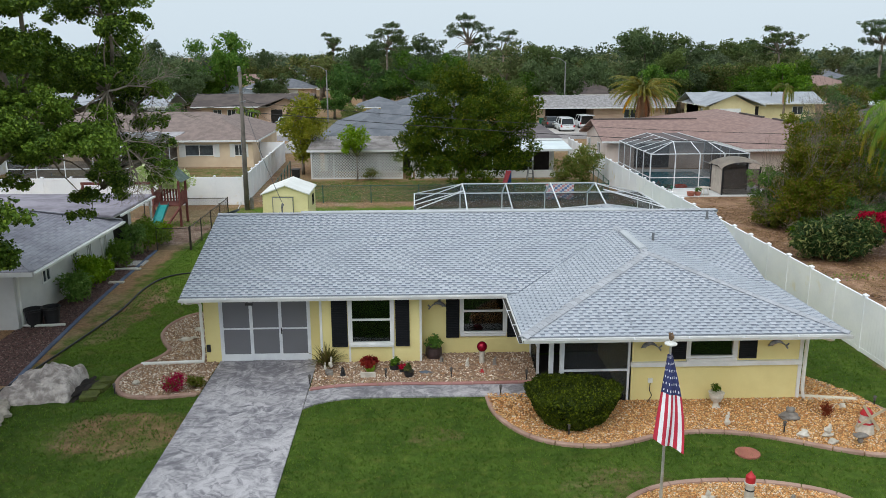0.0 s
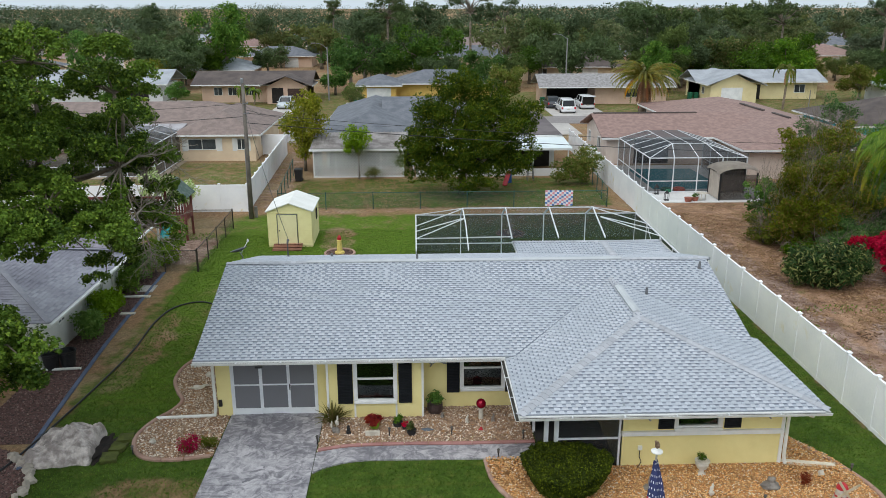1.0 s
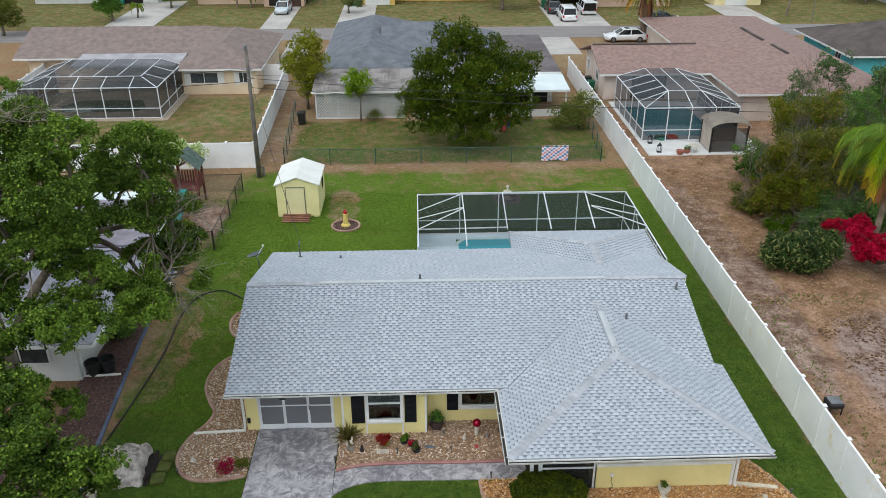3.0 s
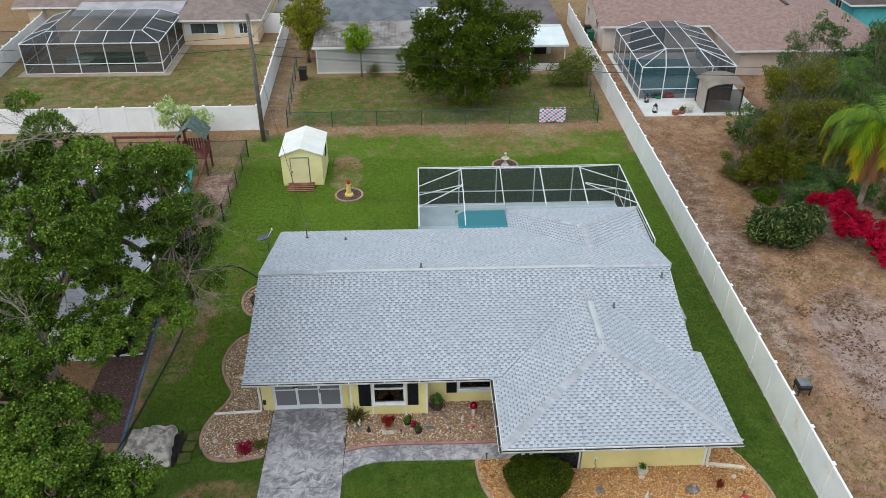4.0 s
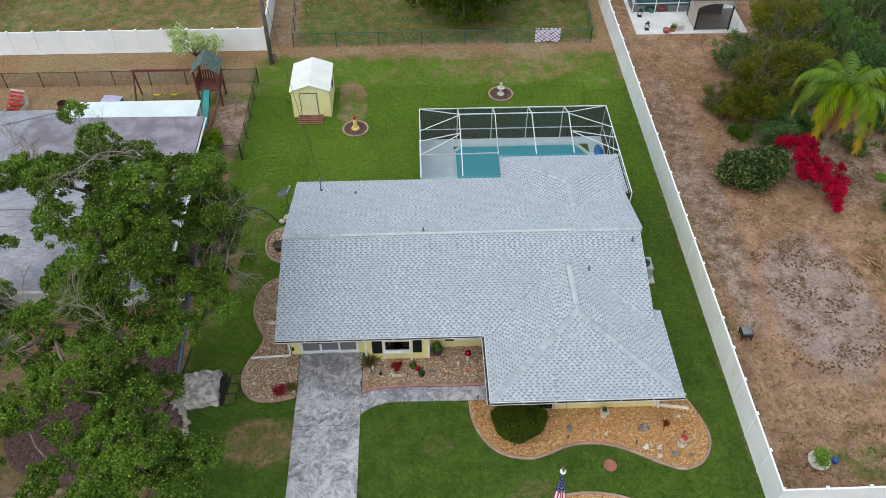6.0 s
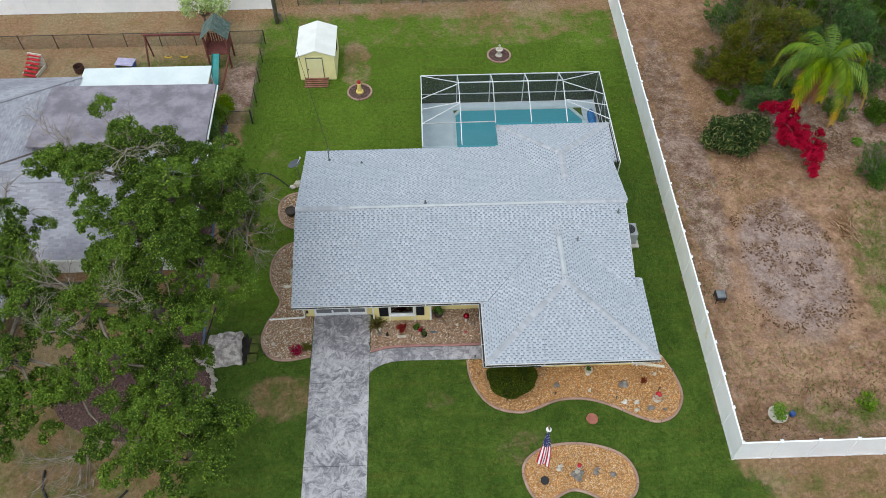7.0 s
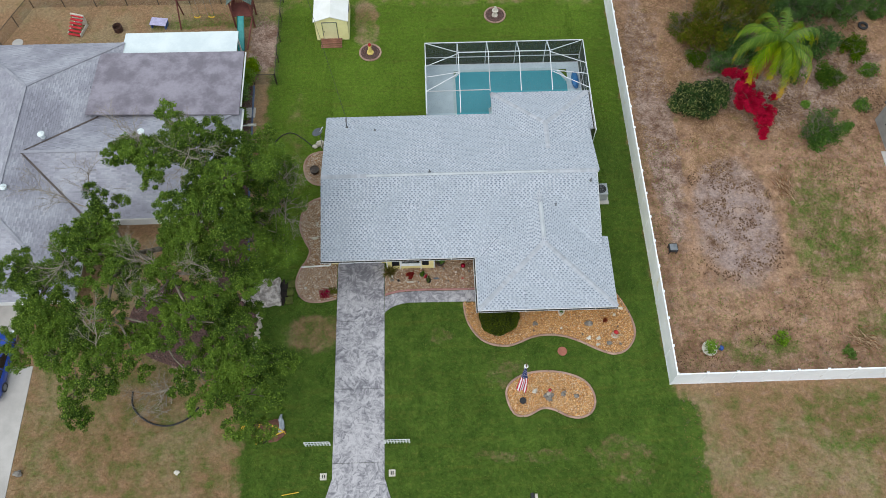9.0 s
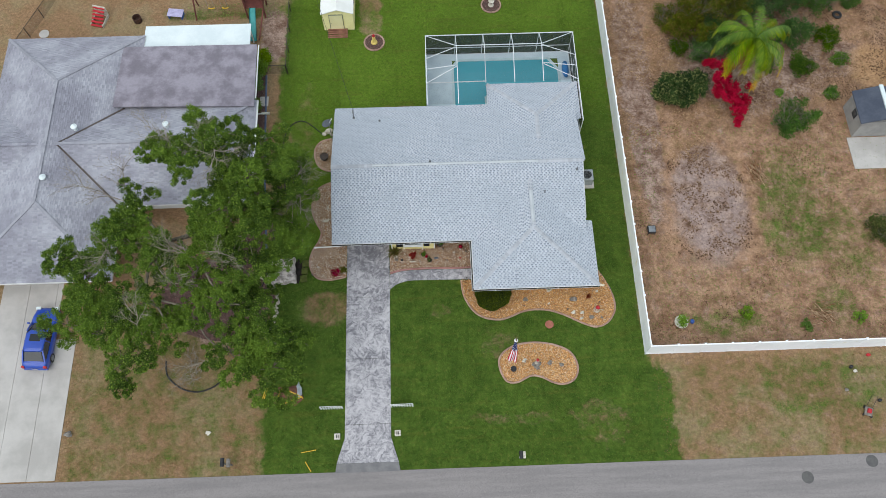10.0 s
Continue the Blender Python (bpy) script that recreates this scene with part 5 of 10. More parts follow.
# mulch strip along the neighbour's wall, with its blue edging
tt = thing("gravel_bed", -13.3, 33, 0, "dark red gravel strip along the white neighbour's wall", "garden bed")
strip = [(-14.2, 22.0), (-12.0, 22.0), (-12.35, 27.0), (-12.6, 31.0), (-12.9, 39.0), (-14.2, 39.0)]
bm = bmesh.new()
slab(bm, [(x, y, 0.016) for x, y in strip], 0.05)
part("bed_soil", bm, MULCH[0], tt, world=True)
stones("gravel", strip, 9000, (0.02, 0.045), MULCH, tt, 50, "dark red-brown gravel")
edging(smooth_loop([(-11.75, 20.5), (-12.0, 22.5), (-12.35, 27.0), (-12.6, 31.0), (-12.9, 39.0)], 0.25, False), tt, surface("blue_grey_edging", lin(92, 104, 128), lin(78, 90, 112), 1.5, 30, 0.8, vary=0.1), closed=False, w=0.15, h=0.06, length=0.9)
t2 = thing("gravel_bed", -13.2, 19.6, 0, "dark gravel bed under the oak ringed with pale stones", "garden bed")
ring = smooth_loop([(-11.4, 19.0), (-11.2, 20.2), (-11.9, 21.2), (-14.2, 22.2), (-17.5, 22.5), (-19.5, 20.5), (-18.5, 17.8), (-15.0, 16.5), (-12.4, 17.4)], 0.3)
bm = bmesh.new()
slab(bm, [(p.x, p.y, 0.014) for p in ring], 0.05)
part("bed_soil", bm, MULCH[0], t2, world=True)
stones("gravel", [(p.x, p.y) for p in ring], 7000, (0.025, 0.05), MULCH, t2, 51, "dark red-brown gravel")
PALE_ROCK = surface("pale_limestone", lin(186, 176, 162), lin(150, 142, 132), 2.5, 20, 0.9, 0.6, grain=0.25, vary=0.12)
rng = random.Random(9)
for i, p in enumerate(smooth_loop([(-11.6, 17.0), (-11.15, 18.2), (-11.1, 19.4), (-11.4, 20.4), (-12.2, 21.2)], 0.2, False)):
    bm = bmesh.new()
    lump(bm, (p.x + rng.uniform(-0.1, 0.1), p.y + rng.uniform(-0.05, 0.05), 0.08), (rng.uniform(0.1, 0.2), rng.uniform(0.09, 0.16), rng.uniform(0.08, 0.14)), 0.3, i, 2)
    tagged(part("border_rock", bm, PALE_ROCK), "pale rounded limestone rock bordering the gravel", "rock", "rocks bordering the oak bed")


# ---- neighbouring houses ----
def roof_polys(x0, x1, y0, y1, ze, pitch, a="hip", b="hip", along="x"):
    """The planes of a hip or gable roof over a rectangle; a, b: its two ends."""
    if along == "y":
        return [[(p[1], p[0], p[2]) for p in q][::-1] for q in roof_polys(y0, y1, x0, x1, ze, pitch, a, b)]
    h = (y1 - y0) / 2
    ym, zt = (y0 + y1) / 2, ze + h * pitch
    ra, rb = (x0 + h if a == "hip" else x0), (x1 - h if b == "hip" else x1)
    out = [[(x0, y0, ze), (x1, y0, ze), (rb, ym, zt), (ra, ym, zt)], [(x1, y1, ze), (x0, y1, ze), (ra, ym, zt), (rb, ym, zt)]]
    if a == "hip":
        out.append([(x0, y1, ze), (x0, y0, ze), (ra, ym, zt)])
    if b == "hip":
        out.append([(x1, y0, ze), (x1, y1, ze), (rb, ym, zt)])
    return out


def neighbour(name, at, label, walls, roofs, wall_mat, roof_mat, openings=(), tall=2.4, gables=()):
    """A house seen from afar: wall blocks, roof planes, and openings (face, a, b, z0, z1, plane, kind)."""
    h = thing(name, *at, 0, label, "house")
    for x0, x1, y0, y1 in walls:
        part("wall", boxes((x0, x1, y0, y1, -0.05, tall)), wall_mat, h, world=True)
    for g in gables:
        bm = bmesh.new()
        slabs = [bm.verts.new(p) for p in g]
        bm.faces.new(slabs)
        part("gable", bm, wall_mat, h, world=True)
    for polys, mat in ((r if isinstance(r, tuple) else (r, roof_mat)) for r in roofs):
        low = min(p[2] for q in polys for p in q)
        for q in polys:
            bm = bmesh.new()
            slab(bm, q, 0.09)
            rf = part("roof", bm, mat, h, world=True)
            for p, s in zip(q, q[1:] + q[:1]):
                if abs(p[2] - low) < 0.02 and abs(s[2] - low) < 0.02:
                    bm = bmesh.new()
                    beam(bm, (p[0], p[1], low - 0.1), (s[0], s[1], low - 0.1), 0.05, 0.16)
                    part("fascia", bm, TRIM, rf)
    for face, a, b, z0, z1, plane, kind in openings:
        out = -1 if face in ("-y", "-x") else 1
        def rect(u0, u1, w0, w1, d0, d1):
            lo, hi = sorted((plane + out * d0, plane + out * d1))
            return (u0, u1, lo, hi, w0, w1) if face[1] == "y" else (lo, hi, u0, u1, w0, w1)
        if kind == "window":
            bm = bmesh.new()
            wall(bm, a, b, 0.003, 0.06, z0, z1, [(a + 0.06, (a + b) / 2 - 0.025, z0 + 0.06, z1 - 0.06), ((a + b) / 2 + 0.025, b - 0.06, z0 + 0.06, z1 - 0.06)])
            for vert in bm.verts:
                u, d = vert.co.x, plane + out * vert.co.y
                vert.co.x, vert.co.y = (u, d) if face[1] == "y" else (d, u)
            bmesh.ops.recalc_face_normals(bm, faces=list(bm.faces))
            w = part("window", bm, TRIM, h, world=True)
            part("pane", boxes(rect(a + 0.06, b - 0.06, z0 + 0.06, z1 - 0.06, 0.003, 0.02)), FAR_PANE, w)
        elif kind in ("garage", "brown"):
            mat = TRIM if kind == "garage" else DARKBROWN
            g = part("garage_door", boxes(rect(a, b, z0, z1, 0.002, 0.03)), mat, h, "" if kind == "garage" else "dark brown garage door", world=True)
            for i in range(4):
                part("panel", boxes(rect(a + 0.02, b - 0.02, z0 + (z1 - z0) * i / 4 + 0.01, z0 + (z1 - z0) * (i + 1) / 4 - 0.01, 0.031, 0.05)), mat, g)
        elif kind == "dark":
            # no real opening: a dark sheet on the wall paints the shade within
            part("door", boxes(rect(a, b, z0, z1, 0.003, 0.03)), FAR_DARK, h, "flat dark panel standing for a shaded opening", world=True)
        elif kind == "shutter":
            part("shutter", boxes(rect(a, b, z0, z1, 0.003, 0.04)), TRIM, h, world=True)
    return h


FAR_PANE = surface("far_window_pane", lin(52, 58, 62), lin(74, 80, 84), 1.0, 4, 0.12, 0.0)
# dark colour that stands for shade in doorways, porches and a car boot
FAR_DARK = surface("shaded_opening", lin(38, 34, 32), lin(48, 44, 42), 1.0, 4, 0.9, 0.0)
DARKBROWN = surface("dark_brown_door", lin(66, 46, 40), lin(76, 56, 48), 1.0, 10, 0.6, 0.0)
WHITE_STUCCO = surface("white_stucco", lin(222, 222, 220), lin(206, 206, 204), 0.6, 50, 0.85, 0.3, grain=0.06)
TAN_STUCCO = surface("tan_stucco", lin(226, 206, 178), lin(214, 192, 164), 0.6, 50, 0.85, 0.3, grain=0.06)
CREAM = surface("cream_stucco", lin(232, 218, 170), lin(222, 206, 158), 0.6, 50, 0.85, 0.3, grain=0.06)
PINKISH = surface("pinkish_stucco", lin(220, 190, 168), lin(210, 178, 156), 0.6, 50, 0.85, 0.3, grain=0.06)
BLUE = surface("turquoise_stucco", lin(96, 200, 212), lin(84, 188, 202), 0.6, 50, 0.85, 0.3, grain=0.06)
R_GREY = surface("old_grey_shingle", lin(166, 166, 174), lin(140, 139, 149), 0.35, 14, 0.9, 0.4, grain=0.22, island=0.10)
R_GREY2 = surface("old_grey_shingle_band", lin(159, 159, 168), lin(135, 134, 144), 0.35, 14, 0.9, 0.4, grain=0.22, island=0.12)
R_MAUVE = surface("mauve_roll_roofing", lin(150, 144, 154), lin(118, 112, 121), 0.7, 6, 0.85, 0.2, grain=0.18)
R_BROWN = surface("brown_shingle", lin(140, 124, 118), lin(122, 108, 103), 1.8, 10, 0.9, 0.4, grain=0.25)
R_PINK = surface("pinkish_shingle", lin(154, 128, 120), lin(134, 110, 104), 2.5, 10, 0.9, 0.4, grain=0.22)
R_SLATE = surface("dark_slate_shingle", lin(116, 119, 126), lin(98, 102, 109), 1.0, 10, 0.9, 0.4, grain=0.25)
R_METAL = surface("weathered_tin", lin(156, 150, 147), lin(108, 100, 96), 0.9, 14, 0.6, 0.2, grain=0.2)
R_WHITE = surface("white_roof_panel", lin(226, 234, 234), lin(212, 222, 224), 0.6, 10, 0.5, 0.05, grain=0.05)
R_TILE = surface("grey_white_tile", lin(158, 156, 156), lin(126, 122, 122), 3.0, 8, 0.9, 0.4, grain=0.3)
R_LIGHT = surface("light_grey_shingle", lin(168, 172, 178), lin(150, 154, 160), 0.5, 10, 0.9, 0.3, grain=0.18)
R_DBROWN = surface("dark_brown_shingle", lin(98, 88, 84), lin(78, 70, 68), 0.5, 10, 0.9, 0.4, grain=0.25)

# white house with the long grey roof
body = roof_polys(-32, -12.95, 26.2, 35.0, 2.4, 0.36, "gable", "hip")
wing = roof_polys(-33.0, -22.2, 20.4, 41.4, 2.4, 0.335, "hip", "hip", "y")
left_house = neighbour("house", (-22, 31), "white stucco house with long weathered grey hip roof", [(-24, -14.1, 27.1, 34.4), (-32.2, -23.2, 21.3, 40.6), (-23.2, -14.1, 34.4, 39.3)],
                       [body, wing, ([[(-23.6, 34.2, 3.2), (-13.05, 34.2, 2.78), (-13.15, 40.0, 2.74), (-23.6, 40.0, 2.85)]], R_MAUVE)], WHITE_STUCCO, R_GREY,
                       [("+x", 29.2, 29.9, 1.1, 1.8, -14.1, "window"), ("+x", 32.0, 32.5, 0.7, 2.0, -14.1, "window"), ("+x", 33.6, 34.0, 0.5, 2.0, -14.1, "window"), ("+x", 35.4, 35.8, 0.5, 2.0, -14.1, "window"), ("+x", 36.8, 38.8, 0.1, 2.1, -14.1, "dark"), ("-y", -31, -26.5, 0, 2.1, 21.3, "garage"), ("-y", -17.6, -15.2, 0.9, 1.9, 27.1, "window")])
roof_l = [c for c in left_house.children if c.name.startswith("roof")][0]
vs, fs, ms = shingles(body + wing, 0.15, (0.26, 0.42))
arrays("shingle_field", vs, fs, [R_GREY, R_GREY2, R_GREY2], roof_l, "weathered grey shingle tabs", slots=ms, kind="stuff")
for x, y, z in ((-25.75, 31.9, 3.9), (-19.1, 31.9, 3.9), (-27.3, 27.7, 4.0)):
    bm = bmesh.new()
    lathe(bm, [(0.16, -0.1), (0.16, 0.22), (0.24, 0.26), (0.24, 0.32), (0.05, 0.42)], 14, (x, y, z))
    part("roof_vent", bm, R_WHITE, roof_l, "white round roof vent")
R_CAP = surface("old_ridge_cap", lin(158, 158, 166), lin(142, 142, 150), 1.0, 20, 0.9, 0.3, grain=0.2)
for p, q in (((-22.2, 41.4, 2.4), (-27.6, 36.0, 4.21)), ((-33.0, 41.4, 2.4), (-27.6, 36.0, 4.21)), ((-27.6, 36.0, 4.21), (-27.6, 25.8, 4.21)), ((-33.0, 20.4, 2.4), (-27.6, 25.8, 4.21)), ((-22.2, 20.4, 2.4), (-27.6, 25.8, 4.21)), ((-26.9, 30.6, 3.98), (-17.35, 30.6, 3.98)), ((-12.95, 26.2, 2.4), (-17.35, 30.6, 3.98)), ((-12.95, 34.9, 2.45), (-17.35, 30.6, 3.98))):
    bm = bmesh.new()
    beam(bm, Vector(p) + Vector((0, 0, 0.03)), Vector(q) + Vector((0, 0, 0.03)), 0.2, 0.03)
    part("ridge_cap", bm, R_CAP, roof_l)
for p, q in (((-22.2, 26.0, 2.42), (-26.9, 30.6, 3.98)), ((-22.9, 34.4, 2.65), (-26.9, 30.6, 3.98))):
    bm = bmesh.new()
    beam(bm, Vector(p) + Vector((0, 0, 0.02)), Vector(q) + Vector((0, 0, 0.02)), 0.14, 0.02)
    part("valley_line", bm, R_DBROWN, roof_l, "dark stained valley")
gx = -12.87
bm = bmesh.new()
for p, q in (((gx, 26.2, 2.33), (gx, 35.0, 2.33)), ((-13.0, 35.0, 2.62), (-13.05, 40.0, 2.62))):
    beam(bm, p, q, 0.09, 0.08)
part("gutter", bm, TRIM, left_house, "white metal gutter", world=True)
for y0 in (27.3, 35.2):
    bm = bmesh.new()
    tube(bm, smooth_loop([(-12.95, y0 - 0.8, 2.3), (-13.3, y0 - 0.5, 2.1), (-14.02, y0, 1.9), (-14.03, y0, 0.3), (-13.9, y0, 0.1), (-12.6, y0 + 0.1, 0.08)], 0.15, False), 0.055, 8)
    part("downpipe", bm, PVC, left_house, "white rain downpipe", world=True)

cover = thing("patio_cover", -18, 41, 0, "flat white aluminium patio cover on posts", "patio cover")
bm = bmesh.new()
slab(bm, [(-22.3, 40.05, 2.38), (-13.8, 40.05, 2.38), (-13.9, 42.5, 2.2), (-22.35, 42.5, 2.2)], 0.08)
part("roof_panel", bm, R_WHITE, cover, world=True)
for x in (-22.1, -19.4, -16.7, -14.1):
    part("post", boxes((x - 0.05, x + 0.05, 42.3, 42.4, 0, 2.12)), TRIM, cover, world=True)

# tan house with a screened pool
tan = neighbour("house", (-22, 76), "tan stucco house with mauve-brown hip roof", [(-20.6, -14.0, 70.3, 83), (-36, -20.6, 75, 84)], [roof_polys(-21.3, -13.4, 69.7, 84.0, 2.45, 0.40, "hip", "hip", "y"), roof_polys(-37, -14.5, 74.2, 85, 2.45, 0.33, "gable", "hip"), ([[(-30.6, 71.2, 2.45), (-21.0, 71.2, 2.45), (-21.0, 74.6, 2.75), (-30.6, 74.6, 2.75)]], surface("pale_lanai_roof", lin(176, 172, 176), lin(150, 146, 150), 0.7, 8, 0.6))],
                TAN_STUCCO, R_BROWN, [("-y", -19.9, -17.4, 1.0, 2.0, 70.3, "window"), ("-y", -20.4, -19.9, 0.9, 2.05, 70.3, "shutter"), ("-y", -17.4, -16.9, 0.9, 2.05, 70.3, "shutter"), ("-y", -15.6, -14.8, 1.0, 2.0, 70.3, "window"), ("-y", -16.0, -15.6, 0.9, 2.05, 70.3, "shutter"), ("-y", -14.8, -14.4, 0.9, 2.05, 70.3, "shutter"), ("+x", 73, 74, 1.0, 2.0, -14.0, "window")])


ROOM_WALL = gauze("charcoal_wall_screen", lin(46, 50, 55), 0.60)
ROOM_ROOF = gauze("charcoal_roof_screen", lin(50, 54, 59), 0.70)


def screen_room(at, label, x0, x1, y0, y1, ze, zt, inset, cols, chamfer=0.0):
    """A white screened pool room with a hipped screen roof."""
    c = thing("pool_cage", *at, 0, label, "pool cage")
    ground = [(x0, y1), (x0, y0 + chamfer), (x0 + chamfer, y0), (x1, y0), (x1, y1)] if chamfer else [(x0, y1), (x0, y0), (x1, y0), (x1, y1)]
    top = [(x0 + inset, y1), (x0 + inset, y0 + inset), (x1 - inset, y0 + inset), (x1 - inset, y1)]
    bm_s = bmesh.new()
    for (ax, ay), (bx, by) in zip(ground, ground[1:]):
        n = max(1, round(math.hypot(bx - ax, by - ay) / cols))
        for i in range(0 if (ax, ay) == ground[0] else 1, n + 1):
            x, y = ax + (bx - ax) * i / n, ay + (by - ay) * i / n
            bm = bmesh.new()
            beam(bm, (x, y, 0.02), (x, y, ze), 0.07)
            part("post", bm, ALU, c, world=True)
            tx, ty = min(max(x, x0 + inset), x1 - inset), max(y, y0 + inset)
            bm = bmesh.new()
            beam(bm, (x, y, ze), (tx, ty, zt), 0.06)
            part("rafter", bm, ALU, c, world=True)
        for z in (0.1, 0.9, ze):
            bm = bmesh.new()
            beam(bm, (ax, ay, z), (bx, by, z), 0.06)
            part("rail", bm, ALU, c, world=True)
        bm_s.faces.new([bm_s.verts.new(p) for p in ((ax, ay, 0.1), (bx, by, 0.1), (bx, by, ze), (ax, ay, ze))])
    n = max(2, round((x1 - x0 - 2 * inset) / cols))
    for i in range(n + 1):
        x = x0 + inset + (x1 - x0 - 2 * inset) * i / n
        bm = bmesh.new()
        beam(bm, (x, y0 + inset, zt), (x, y1, zt), 0.05)
        part("rafter", bm, ALU, c, world=True)
    for (ax, ay), (bx, by) in zip(top, top[1:]):
        bm = bmesh.new()
        beam(bm, (ax, ay, zt), (bx, by, zt), 0.055)
        part("purlin", bm, ALU, c, world=True)
    part("wall_screen", bm_s, ROOM_WALL, c, "charcoal insect screen", world=True)
    bm_s = bmesh.new()
    bm_s.faces.new([bm_s.verts.new((x, y, zt)) for x, y in top])
    for q in (((x0, y1), (x0, y0 + chamfer), top[1], top[0]), ((x0 + chamfer, y0), (x1, y0), top[2], top[1]), ((x1, y0), (x1, y1), top[3], top[2])):
        bm_s.faces.new([bm_s.verts.new((x, y, ze if k < 2 else zt)) for k, (x, y) in enumerate(q)])
    part("roof_screen", bm_s, ROOM_ROOF, c, "charcoal roof screen", world=True)
    return c


screen_room((-27, 67), "white-framed pool cage behind the tan house", -31.9, -20.7, 63.3, 70.9, 2.6, 3.1, 1.7, 2.2)
tagged(part("patio_slab", boxes((-32.5, -20.1, 62.7, 75.0, -0.05, 0.05)), surface("tan_patio", lin(168, 152, 132), lin(150, 136, 118), 0.8, 20, 0.9)), "tan concrete patio under the screen room", "patio", kind="structure")
bm = bmesh.new()
slab(bm, [(x, y, 0.06) for x, y in ((-29.5, 65.2), (-23.5, 65.2), (-22.8, 66.2), (-23.8, 68.6), (-29.0, 68.6), (-30.2, 67.0))], 0.03)
tagged(part("swimming_pool", bm, water_material(lin(66, 92, 58))), "green algae-tinted water of an old pool", "pool", kind="structure")

# lattice-porch house
lat = neighbour("house", (-1, 72), "grey-roofed house with white lattice back porch", [(-7.4, 5.5, 67.3, 84), (5.5, 12.0, 66.8, 80)],
                [roof_polys(-8.3, 0.5, 66.6, 89.0, 2.55, 0.38, "hip", "hip", "y"), roof_polys(-3, 8.5, 72.5, 84, 2.55, 0.38, "gable", "hip"), ([[(5.0, 66.4, 2.75), (12.6, 66.4, 2.75), (12.6, 80.2, 2.95), (5.0, 80.2, 2.95)]], surface("dark_flat_roof", lin(112, 104, 104), lin(92, 84, 86), 0.5, 6, 0.8, 0.1)),
                 ([[(2.0, 62.4, 2.3), (12.7, 62.4, 2.3), (12.7, 66.5, 2.55), (2.0, 66.5, 2.55)]], R_WHITE)], WHITE_STUCCO, R_SLATE, [("-y", 2.6, 11.6, 0.0, 2.2, 66.8, "dark"), ("-y", -7.2, -0.2, 0.0, 2.2, 67.3, "dark")])
part("wall", boxes((0.2, 12.5, 62.65, 62.75, 0, 0.6)), WHITE_STUCCO, lat, "low white porch wall", world=True)
for x in (0.0, 3.2, 6.4, 9.6, 12.45):
    part("post", boxes((x - 0.05, x + 0.05, 62.6, 62.7, 0, 2.3)), TRIM, lat, world=True)
# ribbed tin porch roof
bm = bmesh.new()
slab(bm, [(-8.2, 62.4, 2.35), (0.0, 62.4, 2.35), (0.0, 67.2, 2.95), (-8.2, 67.2, 2.95)], 0.04)
tin = part("porch_roof", bm, R_METAL, lat, "ribbed weathered tin porch roof", world=True)
for i in range(28):
    x = -8.15 + i * 0.301
    bm = bmesh.new()
    beam(bm, (x, 62.38, 2.375), (x, 67.2, 2.975), 0.06, 0.05)
    part("rib", bm, R_METAL, tin)
part("fascia", boxes((-8.25, 0.05, 62.33, 62.38, 2.18, 2.34)), TRIM, lat, world=True)
frame_bm = boxes(*[(x - 0.05, x + 0.05, 62.68, 62.76, 0, 2.2) for x in (-7.95, -6.2, -4.4, -2.6, -0.8)], (-7.9, -0.8, 62.68, 62.76, 2.1, 2.2), (-7.9, -0.8, 62.68, 62.76, 0.0, 0.1))
lf = part("lattice_frame", frame_bm, TRIM, lat, "white lattice screen of crossed laths", world=True)
rng = random.Random(3)
for sgn, yy in ((1, 62.70), (-1, 62.725)):
    c = -2.2 if sgn > 0 else 0.0
    while c < 7.1 + (0 if sgn > 0 else 2.2):
        # lath along z = 0.1 + sgn * (u - c), clipped to the panel
        u0, u1 = (max(0.0, c), min(7.1, c + 2.05)) if sgn > 0 else (max(0.0, c - 2.05), min(7.1, c))
        if u1 - u0 > 0.05:
            z0, z1 = (0.1 + (u0 - c), 0.1 + (u1 - c)) if sgn > 0 else (0.1 + (c - u0), 0.1 + (c - u1))
            bm = bmesh.new()
            beam(bm, (-7.9 + u0, yy, z0), (-7.9 + u1, yy, z1), 0.012, 0.055)
            part("lath", bm, TRIM, lf)
        c += 0.225
# dark side wall, coloured as the shade of the porch
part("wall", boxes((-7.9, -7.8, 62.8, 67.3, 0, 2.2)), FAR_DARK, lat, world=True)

# pink-roofed house with a pool cage and patio
pink = neighbour("house", (26, 73), "pale pinkish house with broad pink-brown shingle roof", [(16.6, 30, 67.2, 75.4), (26.4, 38.2, 60.8, 90)],
                 [roof_polys(16.0, 34, 66.5, 76.1, 2.45, 0.30, "gable", "hip"), roof_polys(25.6, 39.0, 60.0, 91.0, 2.45, 0.215, "hip", "hip", "y")], surface("pale_pinkish_stucco", lin(222, 208, 198), lin(208, 192, 182), 0.6, 50, 0.85, 0.3, grain=0.06), R_PINK,
                 [("-x", 69.5, 70.6, 1.0, 2.0, 16.6, "window"), ("-x", 73.5, 74.4, 1.0, 2.0, 16.6, "window"), ("-y", 19, 22, 0.1, 2.1, 67.2, "dark")], gables=[[(16.6, 67.2, 2.4), (16.6, 75.4, 2.4), (16.6, 71.3, 3.68)]])
for p, q in (((32.2, 72.4, 3.93), (32.2, 77.8, 3.93)), ((32.3, 67.2, 3.93), (32.3, 70.6, 3.93)), ((16.2, 71.3, 3.91), (25.6, 71.3, 3.91)),):
    bm = bmesh.new()
    beam(bm, p, q, 0.25, 0.12)
    part("ridge_vent", bm, R_DBROWN, pink, "dark ridge vent", world=True)
